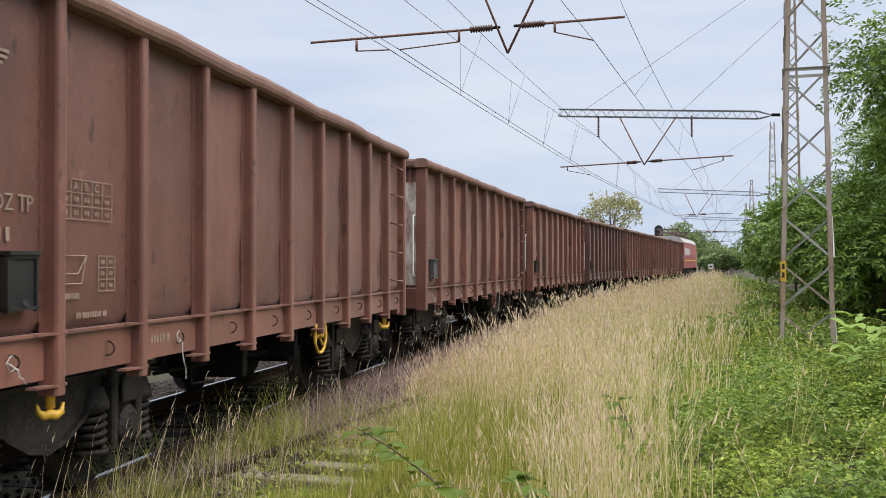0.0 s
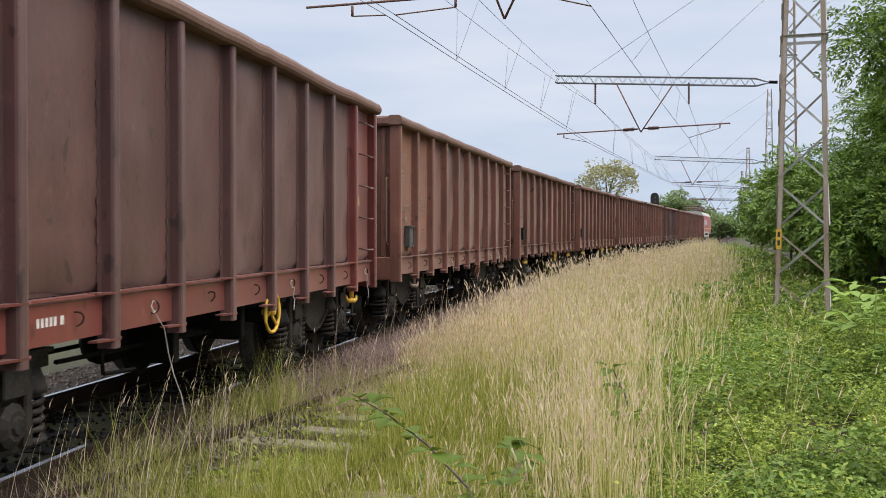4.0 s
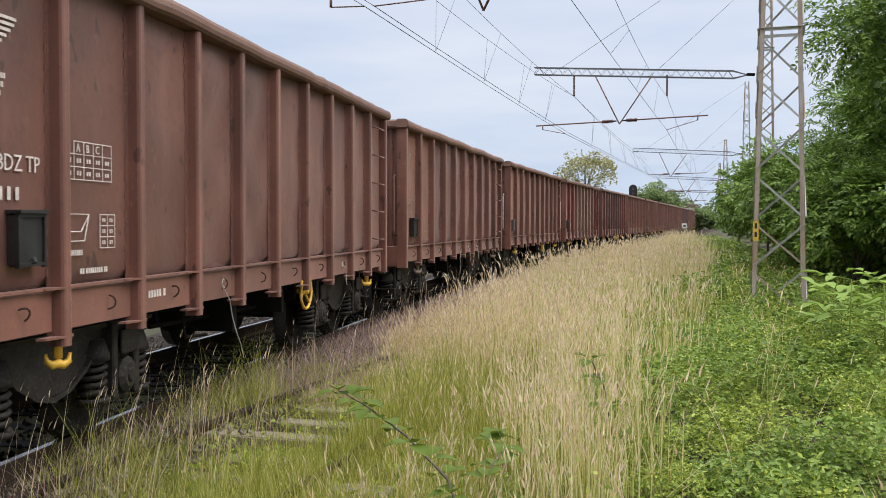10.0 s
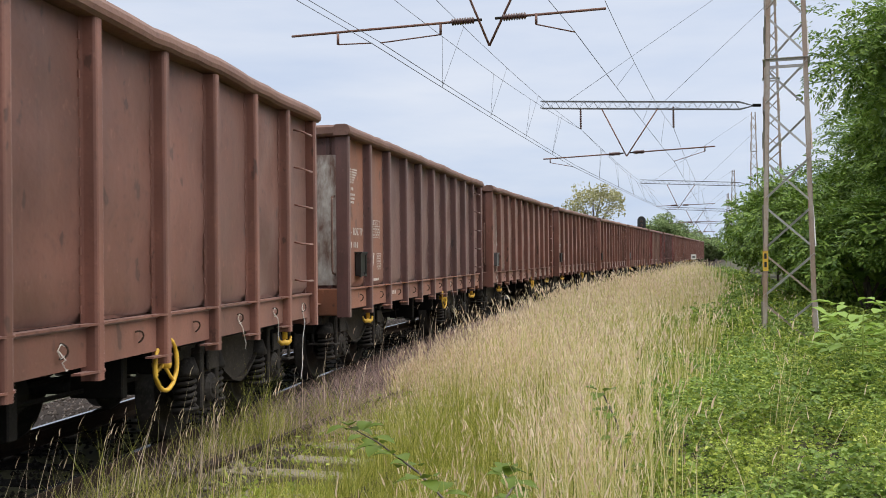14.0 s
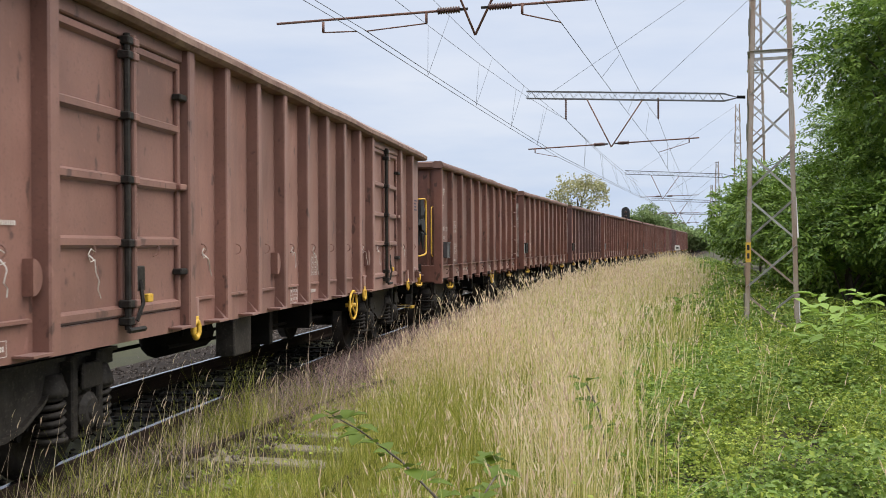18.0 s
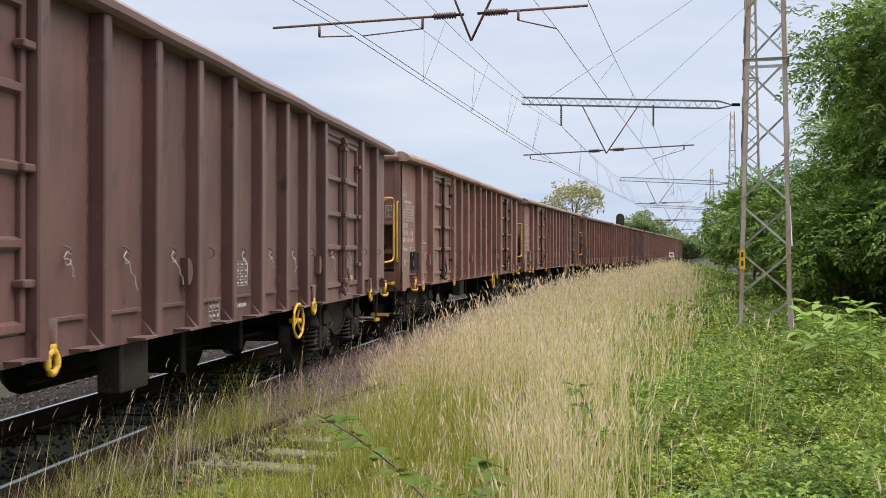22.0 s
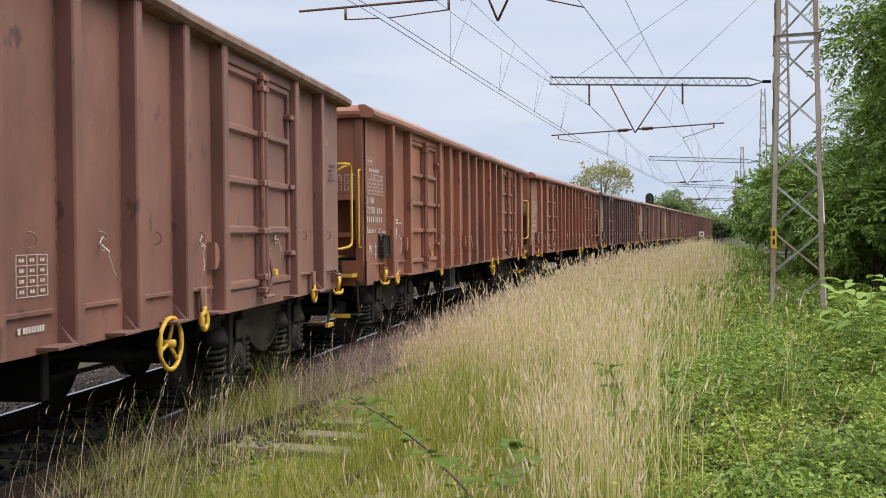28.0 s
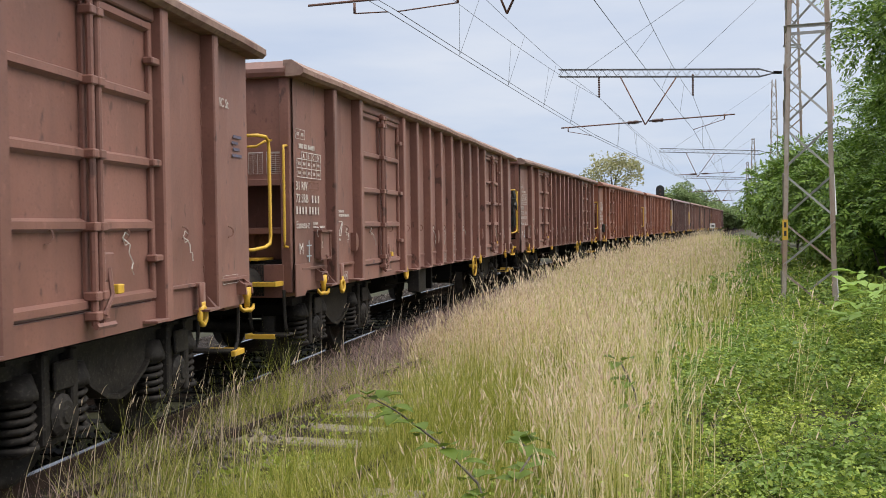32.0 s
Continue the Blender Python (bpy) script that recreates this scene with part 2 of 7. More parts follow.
BLUE_CHALK = mottled("blue_chalk", [(0.12, 0.09, 0.11), (0.09, 0.11, 0.19), (0.15, 0.085, 0.075)], 22, 0.85, bump=0.0)
REFLECT = plain("red_reflector", (0.45, 0.03, 0.015), 0.3)
RAIL = mottled("rusty_rail", [(0.026, 0.018, 0.014), (0.048, 0.031, 0.024), (0.018, 0.013, 0.011)], 8, 0.75, bump=0.4)
RAILTOP = mottled("polished_rail_head", [(0.20, 0.20, 0.205), (0.30, 0.30, 0.305), (0.10, 0.08, 0.07)], 20, 0.17, 0.9, bump=0.03)
TIMBER = mottled("weathered_sleeper_wood", [(0.20, 0.165, 0.125), (0.30, 0.26, 0.205), (0.10, 0.08, 0.06)], 5, 0.85, bump=0.6, stretch=(1.0, 7.0, 7.0), fine=22)
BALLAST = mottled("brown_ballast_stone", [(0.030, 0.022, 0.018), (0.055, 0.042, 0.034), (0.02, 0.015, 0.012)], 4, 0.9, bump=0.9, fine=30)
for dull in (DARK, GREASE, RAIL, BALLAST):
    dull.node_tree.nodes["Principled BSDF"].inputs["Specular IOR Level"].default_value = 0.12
# oily stone, blackened further to hold the shade beneath the train
OILSTONE_SHADE = leafy("oily_shade_dark_stone", [(0.007, 0.006, 0.005), (0.014, 0.011, 0.009), (0.028, 0.023, 0.02)], 0.85, 0.0)
STONE = leafy("loose_ballast_stone", [(0.07, 0.055, 0.048), (0.13, 0.105, 0.09), (0.22, 0.19, 0.17), (0.09, 0.068, 0.058)], 0.9, 0.0)
SOIL = mottled("grassy_soil", [(0.030, 0.029, 0.011), (0.052, 0.052, 0.015), (0.07, 0.06, 0.022)], 1.2, 0.95, bump=0.8, fine=18)
GALV = mottled("weathered_galvanised_steel", [(0.38, 0.37, 0.36), (0.48, 0.47, 0.45), (0.28, 0.18, 0.13)], 4, 0.6, 0.25, bump=0.15)
LEGRUST = mottled("rusting_mast_steel", [(0.40, 0.36, 0.32), (0.30, 0.20, 0.14), (0.24, 0.13, 0.08)], 2.2, 0.7, 0.1, bump=0.2, stretch=(1, 1, 0.35))
ARMRUST = mottled("dark_rust_tube", [(0.15, 0.075, 0.055), (0.21, 0.11, 0.08), (0.09, 0.05, 0.04)], 8, 0.75, 0.1, bump=0.2)
BOOMGREY = mottled("dark_grey_steel", [(0.10, 0.10, 0.105), (0.15, 0.148, 0.15), (0.12, 0.085, 0.07)], 6, 0.6, 0.2, bump=0.1)
CABLE = plain("grey_wire", (0.10, 0.105, 0.115), 0.5, 0.6)
INSUL = mottled("brown_insulator", [(0.07, 0.035, 0.03), (0.11, 0.05, 0.04), (0.04, 0.025, 0.02)], 20, 0.3, bump=0.0)
BARK = mottled("tree_bark", [(0.07, 0.055, 0.042), (0.12, 0.10, 0.08), (0.05, 0.04, 0.03)], 6, 0.9, bump=0.9, stretch=(1, 1, 0.3))
LEAF_TREE = leafy("walnut_leaves", [(0.065, 0.125, 0.022), (0.12, 0.205, 0.036), (0.19, 0.30, 0.052), (0.29, 0.40, 0.080)], 0.42, 0.24)
LEAF_BUSH = leafy("bush_leaves", [(0.075, 0.130, 0.024), (0.14, 0.23, 0.038), (0.25, 0.36, 0.062)], 0.5, 0.2)
# yellowish leaves, with the haze of distance mixed into the colour
LEAF_FAR = leafy("haze_pale_leaves", [(0.27, 0.28, 0.13), (0.36, 0.35, 0.18), (0.44, 0.41, 0.23)], 0.7, 0.35)
LEAF_LOW = leafy("weed_leaves", [(0.115, 0.17, 0.030), (0.215, 0.29, 0.046), (0.33, 0.405, 0.066), (0.47, 0.52, 0.11)], 0.5, 0.34)
LEAF_DEEP = leafy("deep_weed_leaves", [(0.095, 0.16, 0.032), (0.17, 0.26, 0.048), (0.27, 0.365, 0.07)], 0.46, 0.3)
LEAF_LIME = leafy("lime_weed_leaves", [(0.15, 0.20, 0.025), (0.22, 0.29, 0.036), (0.33, 0.39, 0.06)], 0.55, 0.3)
LEAF_YOUNG = leafy("young_sapling_leaves", [(0.17, 0.27, 0.042), (0.25, 0.37, 0.06), (0.35, 0.47, 0.10)], 0.45, 0.3)
# green paled in the colour itself to give aerial haze
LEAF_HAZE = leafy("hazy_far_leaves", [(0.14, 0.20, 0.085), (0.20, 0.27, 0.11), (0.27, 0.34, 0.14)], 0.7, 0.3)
LEAF_BRAMBLE = leafy("bramble_leaves", [(0.07, 0.115, 0.014), (0.13, 0.19, 0.022), (0.20, 0.27, 0.035)], 0.6, 0.3)
BLADE = leafy("green_grass_blades", [(0.12, 0.155, 0.022), (0.25, 0.28, 0.040), (0.41, 0.41, 0.08), (0.60, 0.54, 0.19)], 0.6, 0.36)
BLADE_DARK = leafy("deep_green_blades", [(0.10, 0.15, 0.020), (0.20, 0.27, 0.034), (0.33, 0.40, 0.055), (0.48, 0.50, 0.11)], 0.55, 0.35)
STALK = leafy("dry_grass_stalks", [(0.38, 0.37, 0.10), (0.58, 0.51, 0.20), (0.74, 0.62, 0.34), (0.86, 0.74, 0.50), (0.44, 0.44, 0.12)], 0.7, 0.34)
SEED = leafy("dry_seed_heads", [(0.52, 0.38, 0.25), (0.72, 0.55, 0.40), (0.88, 0.74, 0.56), (0.60, 0.50, 0.30)], 0.8, 0.35)
MAUVE = leafy("mauve_dry_grass", [(0.27, 0.17, 0.165), (0.39, 0.265, 0.25), (0.50, 0.36, 0.33), (0.40, 0.31, 0.22)], 0.8, 0.2)
LOCO_RED = mottled("locomotive_red", [(0.26, 0.05, 0.045), (0.31, 0.07, 0.06), (0.18, 0.04, 0.035)], 3, 0.5, bump=0.05)
CREAM = mottled("grey_cream_paint", [(0.34, 0.33, 0.33), (0.42, 0.41, 0.40), (0.26, 0.24, 0.23)], 3, 0.6, bump=0.05)
GLASS = plain("dark_window_glass", (0.02, 0.025, 0.03), 0.08)
TARP = mottled("pale_blue_sheet_metal", [(0.40, 0.52, 0.56), (0.5, 0.6, 0.63), (0.3, 0.36, 0.38)], 5, 0.5, bump=0.1)
FLAKE = mottled("flaking_white_scale", [(0.17, 0.095, 0.07), (0.62, 0.59, 0.54), (0.13, 0.07, 0.05)], 6.5, 0.8, bump=0.5, fine=11, stretch=(1, 1, 0.45))


# --- mesh helpers
def box(bm, x0, x1, y0, y1, z0, z1, bevel=0.0):
    vs = [bm.verts.new(p) for p in ((x0, y0, z0), (x1, y0, z0), (x1, y1, z0), (x0, y1, z0), (x0, y0, z1), (x1, y0, z1), (x1, y1, z1), (x0, y1, z1))]
    fs = [bm.faces.new([vs[i] for i in f]) for f in ((3, 2, 1, 0), (4, 5, 6, 7), (0, 1, 5, 4), (1, 2, 6, 5), (2, 3, 7, 6), (3, 0, 4, 7))]
    if bevel:
        es = list({e for f in fs for e in f.edges})
        bmesh.ops.bevel(bm, geom=es, offset=bevel, segments=1, affect="EDGES")
    return bm


def tube(bm, pts, r, seg=6, cap=True):
    """A round bar along points."""
    pts = [Vector(p) for p in pts]
    rings = []
    for i, p in enumerate(pts):
        d = (pts[min(i + 1, len(pts) - 1)] - pts[max(i - 1, 0)]).normalized()
        a = d.cross(Vector((0, 0, 1)) if abs(d.z) < 0.9 else Vector((1, 0, 0))).normalized()
        b = d.cross(a)
        rr = r[i] if isinstance(r, (list, tuple)) else r
        rings.append([bm.verts.new(p + rr * (math.cos(2 * math.pi * k / seg) * a + math.sin(2 * math.pi * k / seg) * b)) for k in range(seg)])
    for q, w in zip(rings, rings[1:]):
        for k in range(seg):
            bm.faces.new((q[k], q[(k + 1) % seg], w[(k + 1) % seg], w[k]))
    if cap:
        bm.faces.new(rings[0][::-1])
        bm.faces.new(rings[-1])
    return bm


def prism(bm, outline, axis, lo, hi):
    """An outline (two coordinates a point) pushed from lo to hi along axis 0, 1 or 2."""
    def put(p, v):
        q = list(p)
        q.insert(axis, v)
        return q
    a = [bm.verts.new(put(p, lo)) for p in outline]
    b = [bm.verts.new(put(p, hi)) for p in outline]
    n = len(outline)
    bm.faces.new(a[::-1])
    bm.faces.new(b)
    for i in range(n):
        bm.faces.new((a[i], a[(i + 1) % n], b[(i + 1) % n], b[i]))
    return bm


def done(bm, name, mat=None, smooth=False):
    bmesh.ops.recalc_face_normals(bm, faces=bm.faces)
    me = bpy.data.meshes.new(name)
    bm.to_mesh(me)
    bm.free()
    if mat:
        me.materials.append(mat)
    if smooth:
        me.polygons.foreach_set("use_smooth", [True] * len(me.polygons))
    return me


def part(name, bm, material, parent, label="", m=None, smooth=False):
    me = bm if isinstance(bm, bpy.types.Mesh) else done(bm, name, material, smooth)
    ob = new(name, me)
    if isinstance(bm, bpy.types.Mesh) and material is not None:
        if not me.materials:
            me.materials.append(material)
        ob.material_slots[0].link = "OBJECT"
        ob.material_slots[0].material = material
    if parent is not None:
        ob.parent = parent
    if m is not None:
        ob.matrix_basis = m
    if label:
        ob["label"] = label
    return ob


def at(x=0, y=0, z=0):
    return Matrix.Translation((x, y, z))


MIRROR = pose(0, 0, 0, 0, 0, 180)
SHELF = {}


def shared(key, make):
    """One mesh for all pieces of a kind."""
    if key not in SHELF:
        bm = bmesh.new()
        smooth = make(bm)
        SHELF[key] = done(bm, key, None, bool(smooth))
    return SHELF[key]


def mass(name, verts, faces, mat, parent=None):
    """A mesh of very many small faces from arrays."""
    me = bpy.data.meshes.new(name)
    v, f = np.asarray(verts, np.float32), np.asarray(faces, np.int32)
    me.vertices.add(len(v))
    me.vertices.foreach_set("co", v.ravel())
    me.loops.add(f.size)
    me.loops.foreach_set("vertex_index", f.ravel())
    me.polygons.add(len(f))
    me.polygons.foreach_set("loop_start", np.arange(0, f.size, f.shape[1], dtype=np.int32))
    me.update(calc_edges=True)
    me.materials.append(mat)
    ob = new(name, me)
    if parent is not None:
        ob.parent = parent
    return ob


# --- the line: straight behind, a right-hand bend beside the camera, straight again far ahead
TRACK_X, BEND, EASE = -4.431, 0.006327, 0.00010526
STEP = 0.5
LINE_S = np.arange(-420.0, 520.0 + STEP, STEP)


def lay_line():
    k = np.where(LINE_S < -30, 0.0, np.where(LINE_S < 0, BEND * (1 + LINE_S / 30), np.maximum(0.0, BEND - EASE * LINE_S)))
    zero = int(np.argmin(abs(LINE_S)))
    th = np.concatenate([[0], np.cumsum((k[1:] + k[:-1]) / 2 * STEP)])
    th -= th[zero]
    mid = (th[1:] + th[:-1]) / 2
    x = np.concatenate([[0], np.cumsum(np.sin(mid) * STEP)])
    y = np.concatenate([[0], np.cumsum(np.cos(mid) * STEP)])
    return x - x[zero] + TRACK_X, y - y[zero], th


LINE_X, LINE_Y, LINE_T = lay_line()


def on_line(s, off=0.0, z=0.0):
    """A point of the line, off metres to its right."""
    x, y, t = (float(np.interp(s, LINE_S, a)) for a in (LINE_X, LINE_Y, LINE_T))
    return Vector((x + off * math.cos(t), y - off * math.sin(t), z))


def heading(s):
    return float(np.interp(s, LINE_S, LINE_T))


def on_rails(s, pivot):
    """The pose of a vehicle whose middle is at s, carried by two bogies."""
    a, b = on_line(s - pivot), on_line(s + pivot)
    m, d = (a + b) / 2, b - a
    return Matrix.Translation(m) @ Matrix.Rotation(-math.atan2(d.x, d.y), 4, "Z")


# the couplings run in and out: small surges on the steady pace
SURGE_T = [0, 1, 2, 3, 7, 8, 9, 10, 11, 12, 13, 14, 16, 17, 18, 19, 20, 21, 22, 23, 24, 25.5, 28, 29, 30, 31, 32]
SURGE = [0, -0.08, -0.20, 0, 0, -0.13, 0, 0, -0.11, 0, -0.05, -0.14, -0.04, -0.22, 0.20, 0.33, 0.20, 0.38, 0.24, 0.44, 0.38, 0.32, 0.25, 0.37, 0.18, 0.18, 0.02]


def travelled(t):
    """How far the train has gone, metres."""
    surge = float(np.interp(t, SURGE_T, SURGE))
    return 8.34237 * t - 0.036202 * t * t + 0.00035232 * t ** 3 - 0.05 + surge


# --- ground
def ground_z(x, y):
    return -0.22 + 0.05 * noise.noise(Vector((x * 0.35, y * 0.35, 0.0))) + 0.03 * noise.noise(Vector((x * 1.3, y * 1.3, 4.0)))


def lay_ground():
    fine_x = list(np.arange(-14, 20.1, 0.8))
    fine_y = list(np.arange(-12, 60.1, 1.0))
    xs = [-3500, -1500, -600, -250, -120, -60, -30, -20] + fine_x + [28, 40, 70, 130, 260, 600, 1500, 3500]
    ys = [-1500, -600, -250, -120, -60, -30, -20] + fine_y + [68, 80, 100, 130, 180, 260, 400, 700, 1400, 3500]
    vs = [(x, y, ground_z(x, y)) for y in ys for x in xs]
    w = len(xs)
    fs = [(j * w + i, j * w + i + 1, (j + 1) * w + i + 1, (j + 1) * w + i) for j in range(len(ys) - 1) for i in range(w - 1)]
    g = mass("ground", vs, fs, SOIL)
    tagged(g, "flat grassy soil beside the railway line", "ground", kind="structure")


lay_ground()


def lay_ballast():
    """The bed of the main line, a low ridge that follows the bend."""
    prof = [(-3.2, -0.32), (-2.3, -0.20), (-1.9, -0.185), (-0.95, -0.20), (-0.5, -0.21), (0.5, -0.21), (0.70, -0.20), (0.84, -0.10), (1.0, -0.075), (1.9, -0.10), (2.3, -0.19), (2.8, -0.34)]
    ss = list(np.arange(-60, 60, 0.5)) + list(np.arange(60, 400, 4.0))
    vs, fs = [], []
    for s in ss:
        for o, z in prof:
            j = 0.02 * noise.noise(Vector((o * 3, s * 2, 7)))
            vs.append(on_line(s, o, z + j))
    w = len(prof)
    for j in range(len(ss) - 1):
        for i in range(w - 1):
            fs.append((j * w + i, j * w + i + 1, (j + 1) * w + i + 1, (j + 1) * w + i))
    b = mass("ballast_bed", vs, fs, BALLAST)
    tagged(b, "brown weathered ballast bed under the main line", "ballast", kind="structure")


lay_ballast()


def loose_stones():
    r = np.random.RandomState(3)
    base = np.array([(1, 0, 0), (-1, 0, 0), (0, 1, 0), (0, -1, 0), (0, 0, 1), (0, 0, -1)], float)
    tri = np.array([(0, 2, 4), (2, 1, 4), (1, 3, 4), (3, 0, 4), (2, 0, 5), (1, 2, 5), (3, 1, 5), (0, 3, 5)])
    # the stones between the rails carry the train's shade in their colour
    for name, mat, lo, hi, n, label in (("ballast_stones", STONE, 0.95, 2.0, 2200, "loose angular grey-brown ballast stones"), ("oily_shade_stones", OILSTONE_SHADE, -0.9, 0.95, 3500, "oily ballast stones between the rails, coloured darker for the train's shade"), ("far_stones", STONE, -3.1, -0.9, 6500, "loose grey ballast stones beyond the track")):
        scatter_stones(r, base, tri, name, mat, lo, hi, n, label)


def scatter_stones(r, base, tri, name, mat, lo, hi, n, label):
    vs, fs = [], []
    for i in range(n):
        s = 3 + 32 * r.rand() ** 1.5
        o = r.uniform(lo, hi)
        c = on_line(s, o, (-0.085 if o > 0.95 else -0.19) - (0.08 if o < -2.3 else 0) + 0.01 * r.rand())
        k = base * r.uniform(0.012, 0.036, 3) * r.uniform(0.7, 1.3, (6, 1))
        a = r.rand() * 6.28
        ca, sa = math.cos(a), math.sin(a)
        k = np.stack([k[:, 0] * ca - k[:, 1] * sa, k[:, 0] * sa + k[:, 1] * ca, k[:, 2]], 1)
        fs.append(tri + len(vs) * 6)
        vs.append(k + np.array(c))
    ob = mass(name, np.concatenate(vs), np.concatenate(fs), mat)
    tagged(ob, label, "ballast", kind="stuff")


loose_stones()


# --- rails
def rail_mesh(path, head_mat=True):
    prof = [(-0.062, -0.17), (0.062, -0.17), (0.062, -0.158), (0.012, -0.13), (0.010, -0.045), (0.034, -0.035), (0.034, -0.006), (0.026, 0.0), (-0.026, 0.0), (-0.034, -0.006), (-0.034, -0.035), (-0.010, -0.045), (-0.012, -0.13), (-0.062, -0.158)]
    n = len(prof)
    vs = []
    for i, p in enumerate(path):
        d = (path[min(i + 1, len(path) - 1)] - path[max(i - 1, 0)]).normalized()
        side = Vector((d.y, -d.x, 0))
        for o, z in prof:
            vs.append(p + side * o + Vector((0, 0, z)))
    me = bpy.data.meshes.new("rail")
    fs = [(j * n + i, j * n + (i + 1) % n, (j + 1) * n + (i + 1) % n, (j + 1) * n + i) for j in range(len(path) - 1) for i in range(n)]
    me.from_pydata([tuple(v) for v in vs], [], fs)
    me.materials.append(RAIL)
    if head_mat:
        me.materials.append(RAILTOP)
        for k, f in enumerate(me.polygons):
            if k % n in (7,):
                f.material_index = 1
    return me


SIDE_S = [(-8, 0.35), (0, 1.2), (4, 1.76), (6.7, 2.14), (9.9, 2.58), (13, 3.0), (17, 3.55), (22, 4.1), (28, 4.5), (60, 4.6), (260, 4.6)]


def side_off(s):
    return float(np.interp(s, [a for a, b in SIDE_S], [b for a, b in SIDE_S]))


def lay_rails():
    track = tagged(new("main_track"), "main line track with worn steel rails on dark sleepers", "railway track", kind="structure")
    ss = list(np.arange(-60, 60, 1.0)) + list(np.arange(60, 420, 6.0))
    for o in (-0.7525, 0.7525):
        part("rail", rail_mesh([on_line(s, o) for s in ss]), None, track)

    def sleeper(bm):
        box(bm, -1.3, 1.3, -0.125, 0.125, -0.15, 0.0, 0.012)
    me = shared("sleeper", sleeper)
    for i in range(110):
        s = -2 + i * 0.6
        p = on_line(s, 0.0, -0.192)
        # sleepers take the near-black that holds the train's shade
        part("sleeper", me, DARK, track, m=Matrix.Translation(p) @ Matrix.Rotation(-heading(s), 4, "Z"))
    side = tagged(new("siding_track"), "overgrown siding with rusty rails and rotten wooden sleepers", "railway track", kind="structure")
    z0 = -0.025
    for o, a in ((-0.7525, 4.3), (0.7525, -2.0)):
        path = [on_line(s, side_off(s) + o, z0) for s in np.arange(a, 90, 1.0)]
        part("rail", rail_mesh(path, False), None, side)
    for i in range(46):
        s = 1.5 + i * 0.62 + random.uniform(-0.05, 0.05)
        p = on_line(s, side_off(s) + random.uniform(0.0, 0.12), z0 - 0.085 + random.uniform(-0.01, 0.02))
        tilt = -heading(s) - 0.13 + random.uniform(-0.03, 0.03)
        part("sleeper", me, TIMBER, side, "grey weathered wooden sleeper" if i == 0 else "", Matrix.Translation(p) @ Matrix.Rotation(tilt, 4, "Z") @ Matrix.Diagonal((random.uniform(0.86, 1.0), random.uniform(0.8, 1.05), 1, 1)))
    # a yellow rail-side marker block
    bm = bmesh.new()
    box(bm, -0.05, 0.05, -0.14, 0.14, -0.03, 0.055, 0.01)
    mk = part("track_marker", bm, YELLOW, None, m=Matrix.Translation(on_line(5.75, 0.90, -0.155)) @ Matrix.Rotation(-heading(6), 4, "Z"))
    tagged(mk, "small dirty yellow block at the rail foot", "track marker")


lay_rails()


# --- catenary masts
def sight(az, el, d):
    """A point d metres off on the ground plan, seen from the eye at that bearing and height, degrees."""
    a = radians(az)
    return Vector((d * math.sin(a), d * math.cos(a), EYE_Z + d * math.tan(radians(el))))


def bar_bm(a, b, w=0.05, t=0.03):
    """A straight angle-section bar between two points."""
    bm = bmesh.new()
    a, b = Vector(a), Vector(b)
    d = (b - a).normalized()
    u = d.cross(Vector((0, 0, 1)) if abs(d.z) < 0.95 else Vector((1, 0, 0))).normalized()
    v = d.cross(u)
    for p, q, r, s in ((0, w, 0, t * 0.25), (0, t * 0.25, 0, w)):
        vs = [bm.verts.new(e + u * i + v * j) for e in (a, b) for i, j in ((p, r), (q, r), (q, s), (p, s))]
        for f in ((0, 1, 2, 3), (7, 6, 5, 4), (0, 4, 5, 1), (1, 5, 6, 2), (2, 6, 7, 3), (3, 7, 4, 0)):
            bm.faces.new([vs[i] for i in f])
    return bm


def stick(name, a, b, r, mat, parent, label="", seg=6):
    return part(name, tube(bmesh.new(), [a, b], r, seg), mat, parent, label, smooth=True)


def insulator(a, b, r, parent, mat=None):
    """A ribbed insulator between two points."""
    a, b = Vector(a), Vector(b)
    bm = bmesh.new()
    pts, rs = [], []
    n = 9
    for i in range(n):
        for j, q in ((0.0, 0.55), (0.35, 1.0), (0.65, 1.0), (0.99, 0.55)):
            pts.append(a + (b - a) * ((i + j) / n))
            rs.append(r * q)
    tube(bm, pts, rs, 8)
    return part("insulator", bm, mat or INSUL, parent, "ribbed brown porcelain insulator", smooth=True)


